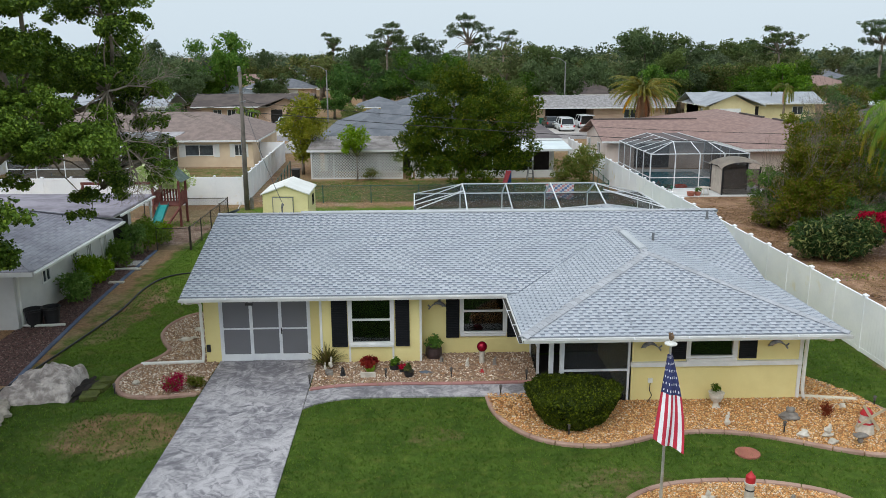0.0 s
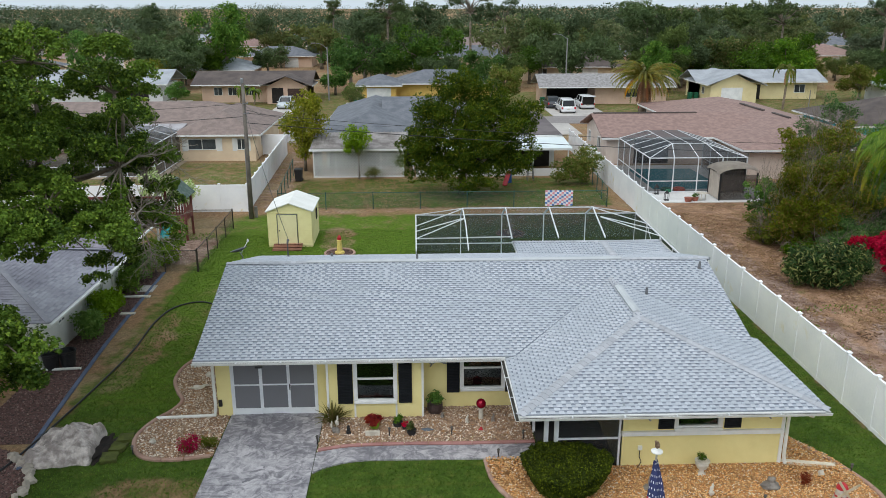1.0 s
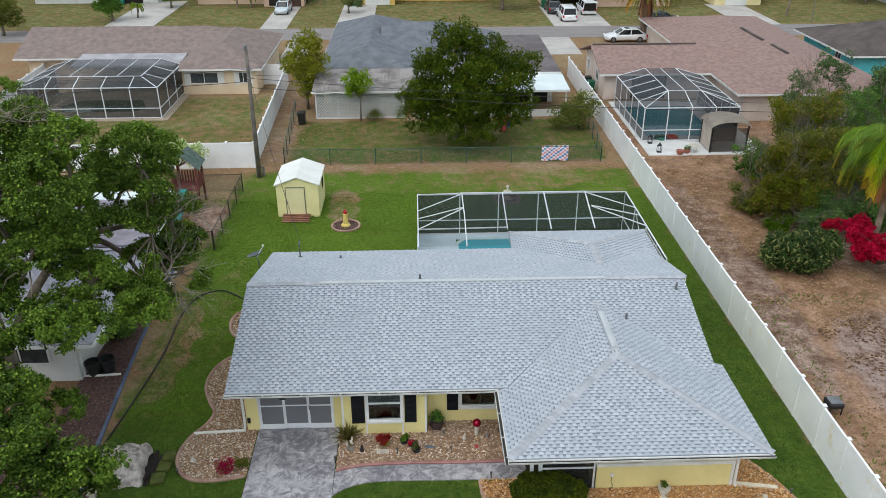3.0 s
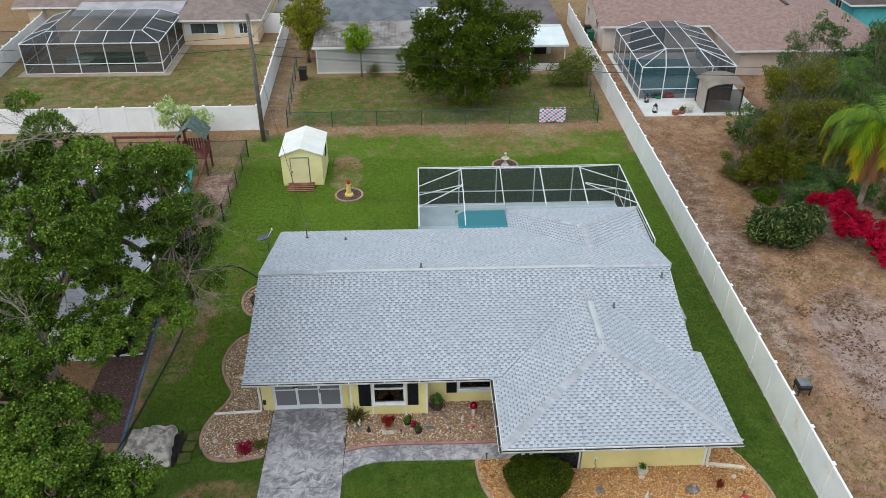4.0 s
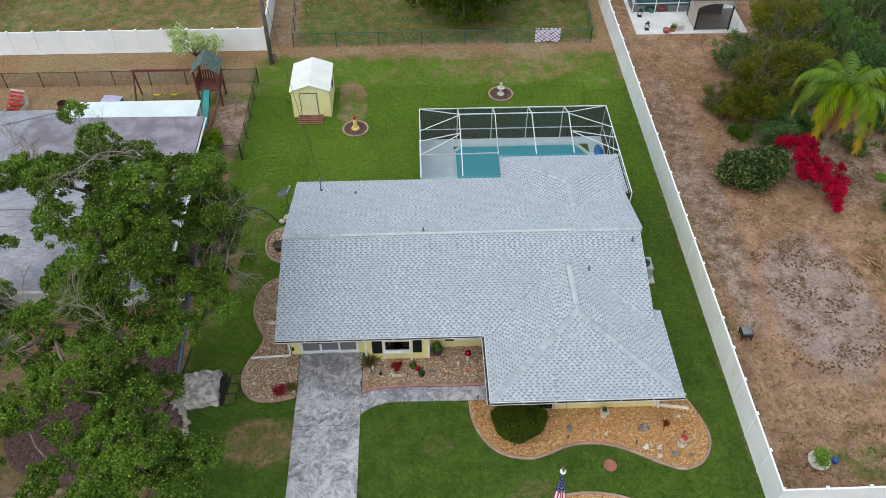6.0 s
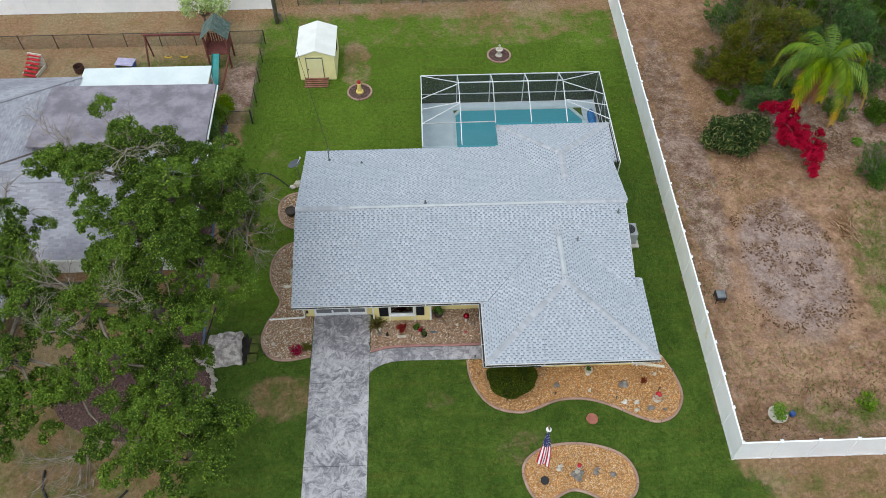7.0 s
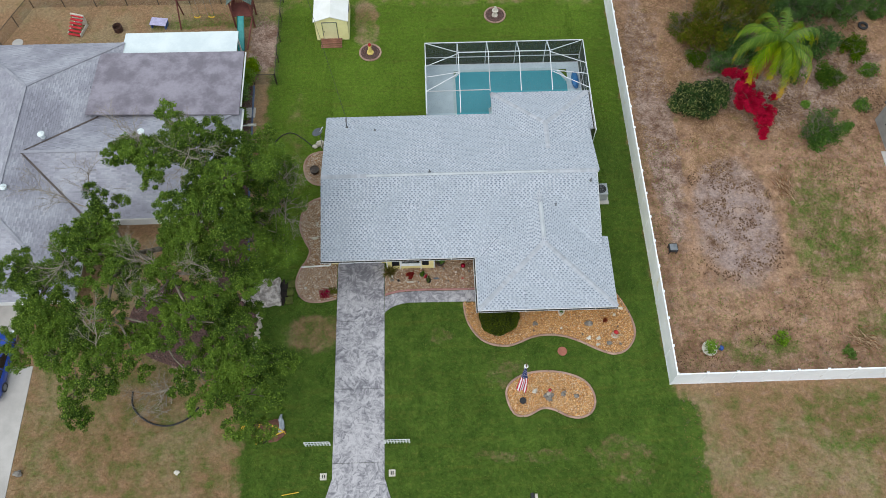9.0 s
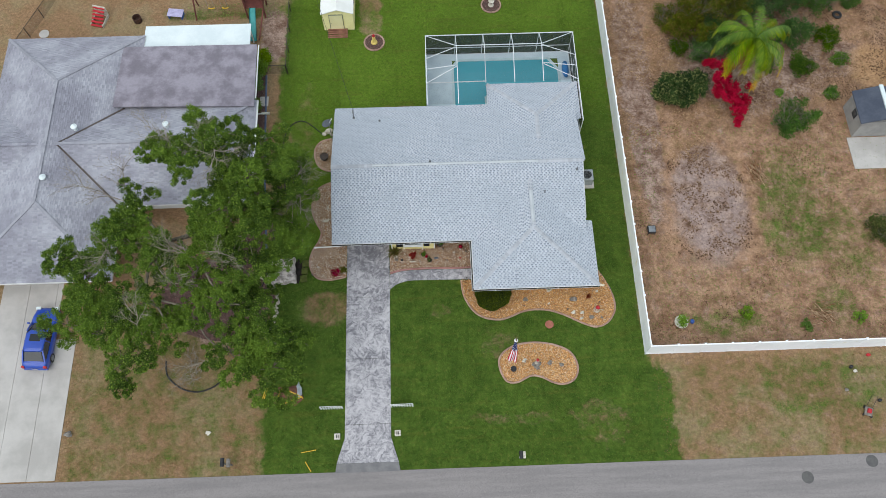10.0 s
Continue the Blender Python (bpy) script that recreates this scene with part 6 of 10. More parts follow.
screen_room((22, 61), "white-framed pool cage beside the privacy fence", 17.15, 24.3, 56.1, 65.2, 2.6, 3.25, 2.3, 1.9)
bm = bmesh.new()
slab(bm, [(x, y, 0.07) for x, y in ((17.9, 57.2), (22.0, 57.2), (23.2, 58.5), (23.2, 64.8), (17.9, 64.8))], 0.03)
tagged(part("swimming_pool", bm, WATER), "turquoise water of a screened pool", "pool", kind="structure")
tagged(part("patio_slab", boxes((16.9, 25.5, 53.0, 66.45, -0.05, 0.05)), surface("white_patio", lin(222, 222, 220), lin(206, 206, 204), 0.8, 20, 0.8)), "white painted concrete patio", "patio", kind="structure")

neighbour("house", (47, 80), "turquoise stucco house with brown hip roof", [(41.3, 55, 72.6, 83.2)], [roof_polys(40.4, 56, 71.7, 84.1, 2.5, 0.33)], BLUE, R_DBROWN, [("-x", 75, 76.2, 1.0, 2.0, 41.3, "window"), ("-y", 46, 47.6, 1.0, 2.0, 72.6, "window"), ("-y", 51, 53, 0.1, 2.1, 72.6, "dark")])

# across the back street
neighbour("house", (-23, 118), "pinkish stucco house with dark brown gable roof", [(-30, -15, 115.5, 122), (-20.5, -15, 113.5, 122)], [roof_polys(-31.2, -14.2, 114.3, 123.5, 2.6, 0.34, "gable", "gable"), roof_polys(-21.3, -14.0, 112.2, 119, 2.6, 0.36, "gable", "gable", "y")], PINKISH, R_DBROWN,
          [("-y", -19.8, -18.2, 0.1, 2.2, 113.5, "dark"), ("-y", -17.6, -15.4, 0.0, 2.1, 113.5, "brown"), ("-y", -28.3, -27.1, 1.0, 2.1, 115.5, "window"), ("-y", -26.3, -25.1, 1.0, 2.1, 115.5, "window"), ("-y", -23.8, -22.3, 1.0, 2.1, 115.5, "window")], gables=[[(-20.5, 113.49, 2.4), (-15, 113.49, 2.4), (-17.7, 113.49, 3.75)]])
neighbour("house", (-2, 121), "yellow stucco house with grey hip roof and white garage", [(-7.3, 12, 117.0, 124), (-7.3, -2.5, 114.0, 120)], [roof_polys(-3, 13, 116.0, 125, 2.5, 0.36), roof_polys(-8.2, -1.6, 113.2, 122, 2.5, 0.36, "hip", "hip", "y")], surface("warm_yellow_stucco", lin(226, 190, 110), lin(214, 176, 96), 0.6, 40, 0.85), R_SLATE, [("-y", -6.6, -3.2, 0, 2.1, 114.0, "garage")])
neighbour("house", (27, 116), "pinkish stucco house with streaked grey tile roof and open carport", [(25.2, 35.2, 111.3, 117), (17.8, 18.4, 111.3, 117), (18.4, 25.2, 116.4, 117)], [roof_polys(17.1, 36.2, 109.9, 118, 2.5, 0.36, "gable", "gable")], PINKISH, R_TILE, [("-y", 29.4, 31.2, 0.9, 2.1, 111.3, "window"), ("-y", 18.4, 25.2, 0.0, 2.3, 116.4, "dark")])
neighbour("house", (50, 117), "cream stucco house with pale grey gable roof", [(41.5, 58.8, 116.0, 122), (41.5, 48, 111.5, 121)], [roof_polys(40.5, 59.8, 115.0, 123, 2.6, 0.36, "gable", "gable"), roof_polys(40.7, 49, 110.5, 121, 2.6, 0.38, "gable", "gable", "y")], CREAM, R_LIGHT,
          [("-y", 43, 46, 0, 2.1, 111.5, "garage"), ("-y", 55.4, 57.0, 0.9, 2.1, 116, "window"), ("-x", 114, 115, 1.0, 2.0, 41.5, "window"), ("-y", 49.3, 50.4, 0, 2.1, 116, "dark")], gables=[[(41.5, 111.49, 2.4), (48, 111.49, 2.4), (44.8, 111.49, 4.0)]])
neighbour("house", (74, 112), "white house with flat white roof and dark screens", [(66, 84, 104, 116)], [roof_polys(65, 86, 103, 117, 2.5, 0.2)], WHITE_STUCCO, R_WHITE, [("-x", 104.5, 107, 1.0, 2.1, 66, "dark"), ("-x", 107.6, 110, 1.0, 2.1, 66, "dark"), ("-y", 67, 71, 1.0, 2.1, 104, "dark")])
neighbour("house", (-44, 122), "white and brown house with pale gable roof", [(-53, -36, 117, 125)], [roof_polys(-54, -34.8, 115.8, 126, 2.6, 0.33, "gable", "gable")], WHITE_STUCCO, R_LIGHT, [("-y", -44, -38, 0, 2.1, 117, "dark")])
neighbour("house", (-62, 82), "tan house with grey hip roof", [(-72, -52, 76, 88)], [roof_polys(-73, -51, 75, 89, 2.5, 0.33)], TAN_STUCCO, R_GREY, [("-y", -66, -64, 1, 2, 76, "window")])
rng = random.Random(21)
far_walls, far_roofs = (TAN_STUCCO, CREAM, PINKISH, WHITE_STUCCO), (R_BROWN, R_SLATE, R_PINK, R_LIGHT, R_DBROWN, R_GREY)
for y in (152, 186, 232, 268, 330):
    x = -190 + rng.uniform(0, 12)
    while x < 210:
        w, d = rng.uniform(14, 20), rng.uniform(9, 12)
        yy = y + rng.uniform(-3, 3)
        neighbour("house", (x, yy), "distant low house among the trees", [(x - w / 2, x + w / 2, yy - d / 2, yy + d / 2)], [roof_polys(x - w / 2 - 0.8, x + w / 2 + 0.8, yy - d / 2 - 0.8, yy + d / 2 + 0.8, 2.5, 0.34, rng.choice(("hip", "gable")), "hip")], rng.choice(far_walls), rng.choice(far_roofs),
                  [("-y", x - w * 0.3, x - w * 0.3 + 1.6, 1.0, 2.1, yy - d / 2, "window"), ("-y", x + w * 0.1, x + w * 0.1 + 3.0, 0.0, 2.1, yy - d / 2, "garage")])
        x += rng.uniform(26, 44)


# ---- plants ----
def leaf_arrays(rng, centres, radii, per, size, up=0.5, slim=0.45, hollow=0.35):
    """Leaves as small folded blades scattered about clump centres."""
    c = np.repeat(np.asarray(centres, float), per, axis=0)
    r = np.repeat(np.asarray(radii, float), per)
    n = len(c)
    d = rng.normal(size=(n, 3))
    d /= np.linalg.norm(d, axis=1, keepdims=True)
    p = c + d * (r * (hollow + (1 - hollow) * rng.random(n) ** 0.6))[:, None] * np.array((1, 1, 0.8))
    nm = rng.normal(size=(n, 3)) + d * 0.6 + np.array((0, 0, up))
    nm /= np.linalg.norm(nm, axis=1, keepdims=True)
    t = np.cross(nm, rng.normal(size=(n, 3)))
    t /= np.linalg.norm(t, axis=1, keepdims=True) + 1e-9
    s = np.cross(nm, t)
    L = size * rng.uniform(0.6, 1.3, n)[:, None]
    W = L * slim
    v = np.stack((p - t * L / 2, p + s * W / 2 + nm * W * 0.15, p + t * L / 2, p - s * W / 2 + nm * W * 0.15), 1).reshape(-1, 3)
    f = (np.arange(n) * 4)[:, None] + np.array((0, 1, 2, 3))
    return v, f


def clumps(rng, blobs, count, spread=0.85):
    """Clump centres in a set of ellipsoids, most of them near the skin."""
    vol = np.array([b[3] * b[4] * b[5] for b in blobs]) ** 0.75
    pick = rng.choice(len(blobs), count, p=vol / vol.sum())
    b = np.asarray(blobs, float)[pick]
    d = rng.normal(size=(count, 3))
    d /= np.linalg.norm(d, axis=1, keepdims=True)
    k = (rng.random(count) ** 0.45)[:, None] * spread
    return b[:, :3] + d * b[:, 3:6] * k


def limbs(bm, rng, root, tips, r0, bend=0.25, n=7):
    """Tapered limbs from a root to their tips."""
    root = Vector(root)
    for tip in tips:
        tip = Vector(tip)
        d = tip - root
        side = Vector(rng.normal(size=3)) * d.length * bend * 0.3
        pts = [root + d * t + side * math.sin(math.pi * t) + Vector((0, 0, d.length * 0.12 * math.sin(math.pi * t))) for t in (0, 0.25, 0.5, 0.75, 1.0)]
        tube(bm, pts, [r0, r0 * 0.75, r0 * 0.5, r0 * 0.3, r0 * 0.12], n)


def tree(name, x, y, label, blobs, count, per, leaf, mat, trunk=(0.2, 2.0), radius=(0.5, 0.9), seed=1, category="tree", group="", bark=None, lean=(0, 0), up=0.5, slim=0.45, branches=10):
    """A tree or shrub about its own origin: trunk, limbs, and a crown of many leaves."""
    rng = np.random.default_rng(seed)
    t = thing(name, x, y, 0, label, category, group)
    cs = clumps(rng, blobs, count)
    cs[:, 2] = np.maximum(cs[:, 2], radius[0] * 0.4)
    v, f = leaf_arrays(rng, cs, rng.uniform(*radius, count), per, leaf, up, slim)
    v[:, 2] = np.maximum(v[:, 2], 0.02)
    bm = bmesh.new()
    r, h = trunk
    tube(bm, [(0, 0, -0.05), (lean[0] * 0.3, lean[1] * 0.3, h * 0.4), (lean[0], lean[1], h)], [r * 1.3, r, r * 0.8], 9)
    limbs(bm, rng, (lean[0], lean[1], h * 0.92), cs[rng.choice(count, min(branches, count), replace=False)], r * 0.55)
    part("trunk", bm, bark or BARK, t, smooth=True)
    arrays("crown", v, f, mat, t)
    return t


L_OAK = leaves("oak_leaves", lin(50, 78, 10), lin(84, 116, 17), lin(120, 148, 32), 0.5, 0.12, 0.5)
L_MANGO = leaves("mango_leaves", lin(52, 80, 32), lin(74, 102, 40), lin(114, 128, 56), 0.9)
L_YELLOW = leaves("yellowing_leaves", lin(108, 122, 32), lin(132, 140, 40), lin(160, 156, 52), 0.8)
L_LIME = leaves("lime_leaves", lin(92, 132, 40), lin(112, 150, 52), lin(130, 164, 64), 0.8)
L_DARK = leaves("dark_leaves", lin(50, 82, 34), lin(66, 102, 42), lin(88, 120, 52), 0.5)
L_GREEN = leaves("green_leaves", lin(58, 98, 34), lin(78, 120, 42), lin(108, 140, 56), 0.5)
# leaf green lightened and greyed: some distance haze is in the colour
L_FARG = leaves("haze_tinted_leaves", lin(70, 92, 52), lin(86, 106, 62), lin(104, 122, 76), 0.2)
L_OLIVE = leaves("olive_leaves", lin(76, 96, 34), lin(98, 114, 44), lin(142, 130, 76), 0.8)
L_HEDGE = leaves("hedge_leaves", lin(40, 56, 22), lin(62, 80, 30), lin(108, 128, 48), 1.6, 0.15)
L_RED = leaves("bougainvillea_bracts", lin(174, 4, 46), lin(198, 14, 64), lin(136, 0, 32), 0.8, 0.15, vary=0.0)
L_CROTON = leaves("croton_leaves", lin(34, 56, 26), lin(54, 78, 34), lin(136, 138, 82), 1.0, 0.15, vary=0.0)
L_PALM = leaves("palm_leaves", lin(84, 114, 36), lin(108, 136, 44), lin(132, 150, 54), 0.5, 0.3)
L_PALM_OLD = leaves("yellow_palm_leaves", lin(186, 158, 50), lin(202, 150, 48), lin(176, 134, 44), 0.5, 0.3)
L_DATE = leaves("date_palm_leaves", lin(96, 106, 48), lin(120, 122, 56), lin(150, 138, 70), 0.5, 0.3)
L_DEAD = leaves("dead_leaves", lin(146, 112, 76), lin(126, 96, 66), lin(160, 128, 92), 0.8, 0.15)
L_QUEEN = leaves("yellow_tipped_palm_leaves", lin(84, 122, 32), lin(104, 142, 38), lin(134, 160, 48), 0.5, 0.3)
nt = L_QUEEN.node_tree
o = nd(nt, "SeparateXYZ", {0: nd(nt, "TexCoord").outputs["Object"]})
reach = nd(nt, "Math", {0: maths(nt, "ADD", maths(nt, "MULTIPLY", o.outputs[0], o.outputs[0]), maths(nt, "MULTIPLY", o.outputs[1], o.outputs[1]))}, operation="SQRT").outputs[0]
age = maths(nt, "ADD", maths(nt, "MULTIPLY_ADD", wobble(nt, 0.9, 2.0), 2.4, -1.2), maths(nt, "MULTIPLY_ADD", o.outputs[2], -0.5, maths(nt, "ADD", reach, 3.0)))
for node in (n for n in list(nt.nodes) if n.bl_idname in ("ShaderNodeBsdfPrincipled", "ShaderNodeBsdfTranslucent")):
    sock = node.inputs[0]
    nt.links.new(blend(nt, ramp(nt, age, 2.3, 3.9), sock.links[0].from_socket, lin(206, 160, 40)), sock)
TWIG = surface("pale_bare_twig", lin(158, 148, 134), lin(124, 114, 102), 2, 20, 0.9, 0.3)

# the oak beside the drive: leafy heads (x, y, z, reach), joined limb by limb
OAK = (-15.2, 24.2)
HIGH_HEADS = ((-15.9, 26.4, 9.5, 2.0), (-13.2, 25.9, 12.0, 1.6), (-15.3, 25.2, 11.0, 1.6), (-10.8, 23.1, 12.0, 2.0), (-8.9, 24.0, 11.0, 1.4), (-12.2, 21.5, 11.2, 1.8),
              (-10.9, 27.4, 9.0, 1.6), (-14.2, 28.0, 9.2, 1.6), (-11.2, 24.1, 9.6, 2.3), (-9.4, 25.1, 8.6, 1.5), (-12.7, 22.4, 8.8, 1.9), (-10.1, 21.2, 8.2, 1.9),
              (-9.6, 25.6, 6.9, 1.1), (-12.6, 26.4, 7.4, 1.4), (-8.6, 21.9, 7.4, 0.9), (-10.6, 23.4, 7.0, 1.0), (-8.8, 25.8, 8.3, 0.9), (-8.4, 24.6, 6.7, 0.8), (-9.1, 26.6, 6.3, 0.9), (-8.7, 23.2, 8.9, 0.8), (-9.8, 25.0, 5.8, 0.8),
              (-13.5, 20.8, 8.8, 1.5))
WEST_HEADS = ((-20.5, 21.4, 8.0, 1.9), (-21.3, 18.9, 8.0, 2.3), (-21.7, 16.8, 7.5, 1.8), (-20.1, 14.8, 7.5, 2.0), (-19.1, 13.0, 7.0, 1.4), (-17.5, 16.8, 8.0, 1.9),
              (-17.1, 19.3, 8.5, 1.6), (-17.9, 14.4, 7.5, 1.5), (-22.6, 15.7, 7.0, 1.2), (-22.8, 20.2, 7.4, 1.3), (-18.8, 23.0, 8.6, 1.3), (-18.9, 20.6, 8.2, 1.6),
              (-16.2, 15.0, 7.6, 1.4), (-19.4, 17.4, 7.6, 1.6), (-18.9, 21.9, 8.2, 1.2), (-20.4, 20.9, 8.0, 1.2), (-17.0, 20.8, 8.3, 1.1), (-21.9, 17.4, 8.0, 1.2))
FRONT_HEADS = ((-14.3, 19.2, 8.5, 1.8), (-11.6, 18.6, 8.0, 2.2), (-12.9, 16.6, 8.0, 1.7), (-10.8, 15.8, 7.4, 2.2), (-9.0, 14.6, 6.6, 1.1), (-9.9, 12.8, 6.4, 1.9),
               (-12.6, 13.8, 7.0, 1.3), (-14.5, 15.6, 7.5, 1.3), (-11.4, 20.3, 9.4, 1.5), (-15.5, 17.8, 8.6, 1.6), (-11.5, 13.2, 6.8, 1.5), (-11.0, 17.2, 6.8, 1.5), (-8.3, 14.3, 7.0, 0.9), (-10.0, 14.0, 7.6, 1.3))
HEADS = HIGH_HEADS + WEST_HEADS + FRONT_HEADS
rg = random.Random(17)
oak = thing("oak_tree", OAK[0], OAK[1], 0, "large spreading oak with green foliage and bare twigs", "tree")
rng = np.random.default_rng(11)
sprays, spray_r = [], []
for x, y, z, r in HEADS:
    domes = [(x, y, z, r * 0.52)]
    for _ in range(5):
        a, k = rg.uniform(0, math.tau), r * rg.uniform(0.62, 1.12)
        domes.append((x + k * math.cos(a), y + k * math.sin(a), z + rg.uniform(-1.2, 0.5), r * rg.uniform(0.28, 0.46)))
    for cx, cy, cz, dr in domes:
        for _ in range(max(6, int(56 * dr * dr))):
            a, up = rg.uniform(0, math.tau), rg.uniform(-0.25, 1.0)
            k = dr * math.sqrt(max(0.0, 1 - up * up)) * rg.uniform(0.7, 1.08)
            sprays.append((cx + k * math.cos(a), cy + k * math.sin(a), cz + up * dr * 0.62 * rg.uniform(0.8, 1.1)))
            spray_r.append(rg.uniform(0.13, 0.30))
cs = np.array(sprays)
v, f = leaf_arrays(rng, cs, np.array(spray_r), int(620000 / len(cs)), 0.092, 0.8, 0.75, 0.2)
arrays("crown", v - np.array((OAK[0], OAK[1], 0.0)), f, L_OAK, oak)
bm = bmesh.new()
fork = Vector((OAK[0], OAK[1], 3.4))
tube(bm, [(OAK[0] + 0.2, OAK[1], -0.05), (OAK[0] + 0.1, OAK[1], 0.5), (OAK[0] - 0.1, OAK[1] + 0.1, 2.0), fork], [0.62, 0.45, 0.40, 0.36], 12)
nodes = [(fork, 0)]
for x, y, z, r in sorted(HEADS, key=lambda h: math.dist(h[:3], fork)):
    tip = Vector((x, y, z - 0.3))
    root, depth = min(nodes, key=lambda q: (q[0] - tip).length + 1.5 * q[1])
    r0 = (0.24, 0.14, 0.09, 0.06, 0.05)[min(depth, 4)]
    d = tip - root
    sway = Vector((rg.uniform(-1, 1), rg.uniform(-1, 1), rg.uniform(0.0, 1.0))) * d.length * 0.14
    tube(bm, [root + d * t + sway * math.sin(math.pi * t) + Vector((rg.uniform(-0.08, 0.08), rg.uniform(-0.08, 0.08), 0)) * math.sin(math.pi * t) for t in (0, 0.2, 0.4, 0.6, 0.8, 1.0)], [r0, r0 * 0.86, r0 * 0.74, r0 * 0.62, r0 * 0.5, r0 * 0.36], 8)
    nodes.append((tip, depth + 1))
    near = cs[np.argsort(np.linalg.norm(cs - np.array(tip), axis=1))[4:150:16]]
    for q in near:
        q = Vector(q)
        tube(bm, [tip, tip + (q - tip) * 0.5 + Vector((rg.uniform(-0.2, 0.2), rg.uniform(-0.2, 0.2), 0.15)), q], [0.035, 0.022, 0.008], 5)
part("trunk", bm, BARK, oak, "grey bark trunk and forking limbs", smooth=True, world=True)


def bare_spray(bm, p, d, length, r, rnd, depth):
    """A leafless branch that forks into finer twigs."""
    pts, q, w = [Vector(p)], Vector(p), Vector(d).normalized()
    for _ in range(4):
        w = (w + Vector((rnd.uniform(-1, 1), rnd.uniform(-1, 1), rnd.uniform(-0.8, 0.8))) * 0.28).normalized()
        q = q + w * length / 4
        pts.append(q.copy())
    tube(bm, pts, [r, r * 0.85, r * 0.7, r * 0.55, r * 0.4], 5 if depth > 1 else 3)
    if depth:
        for i in (1, 2, 2, 3, 3, 4, 4):
            turn = Vector((rnd.uniform(-1, 1), rnd.uniform(-1, 1), rnd.uniform(-0.5, 0.7)))
            bare_spray(bm, pts[i], w + turn * 0.9, length * rnd.uniform(0.4, 0.6), r * 0.5, rnd, depth - 1)


rnd = random.Random(12)
bm = bmesh.new()
for tip in ((-7.9, 24.2, 7.0), (-7.6, 23.1, 6.6), (-8.6, 25.6, 8.6), (-17.5, 27.5, 10.5), (-16.5, 17.0, 8.2), (-21.5, 24.5, 9.5), (-14.8, 12.2, 5.4), (-19.5, 25.0, 9.8), (-15.8, 19.6, 10.0), (-12.6, 23.4, 11.6), (-19.8, 19.2, 9.2), (-16.8, 25.6, 10.4), (-13.8, 27.6, 11.2), (-18.4, 16.2, 8.6), (-12.2, 19.6, 9.8)):
    b = Vector(tip)
    a = min((Vector((h[0], h[1], h[2] - 0.3)) for h in HEADS), key=lambda h: abs((h - b).length - 2.4))
    bare_spray(bm, a, b - a, (b - a).length, 0.038, rnd, 3)
part("bare_branch", bm, TWIG, oak, "pale bare twigs", world=True)

# back-yard trees
mango = tree("mango_tree", 3.6, 56.6, "dense dark green mango tree in the back yard", [(0.2, 0, 5.0, 4.3, 3.8, 3.0), (-2.6, -0.5, 3.0, 2.6, 2.6, 2.2), (3.4, 0, 3.2, 2.6, 2.6, 2.2), (-0.4, 0.2, 7.9, 2.2, 2.2, 1.4), (1.9, -0.6, 7.0, 1.7, 1.7, 1.4), (-2.4, -1.0, 6.3, 1.6, 1.6, 1.4), (4.3, 0.3, 5.6, 1.7, 1.8, 1.6), (0.6, -2.6, 4.2, 2.2, 1.4, 1.6), (3.0, -2.2, 5.2, 1.5, 1.2, 1.2), (-3.2, -1.8, 4.4, 1.4, 1.2, 1.2), (0.4, -1.8, 2.0, 3.6, 2.2, 1.5), (1.0, -2.4, 6.2, 1.4, 1.1, 1.0)], 900, 60, 0.27, L_MANGO, (0.3, 1.6), (0.32, 0.66), 21, slim=0.30, up=0.5)
tree("young_tree", -9.0, 65.5, "slim tree with yellowing leaves by the white fence", [(0, 0, 4.2, 2.2, 2.2, 2.2), (0.2, 0, 2.2, 1.4, 1.4, 1.4), (0.3, 0.2, 5.8, 1.3, 1.3, 1.0)], 130, 60, 0.24, L_YELLOW, (0.12, 1.6), (0.4, 0.7), 22)
tree("young_tree", -4.3, 61.9, "young bright green tree in front of the lattice", [(0, 0, 3.4, 1.4, 1.2, 0.9), (-0.3, 0, 2.6, 1.0, 1.0, 0.6)], 50, 50, 0.22, L_LIME, (0.06, 2.0), (0.3, 0.5), 23)
tree("shrub", 13.0, 59.5, "leafy green shrub in the yard corner", [(0, 0, 1.6, 1.7, 1.6, 1.5), (-1.6, -0.4, 1.0, 1.0, 1.0, 0.9)], 80, 60, 0.2, L_OLIVE, (0.06, 0.6), (0.35, 0.6), 24, "shrub")
tree("shrub", -3.4, 62.0, "thin greyish weedy shrub before the lattice", [(0, 0, 0.5, 0.9, 0.5, 0.5)], 14, 40, 0.14, L_OLIVE, (0.03, 0.3), (0.25, 0.4), 25, "shrub")
tree("frangipani_tree", -15.7, 49.5, "small pale flowering tree behind the playset", [(0, 0, 2.2, 2.0, 1.3, 0.9), (1.2, 0, 1.8, 1.0, 1.0, 0.7), (-1.0, 0, 2.8, 0.9, 0.8, 0.6)], 60, 45, 0.24, leaves("pale_new_leaves", lin(150, 176, 90), lin(168, 186, 112), lin(216, 214, 186), 1.0), (0.09, 1.1), (0.3, 0.5), 26)

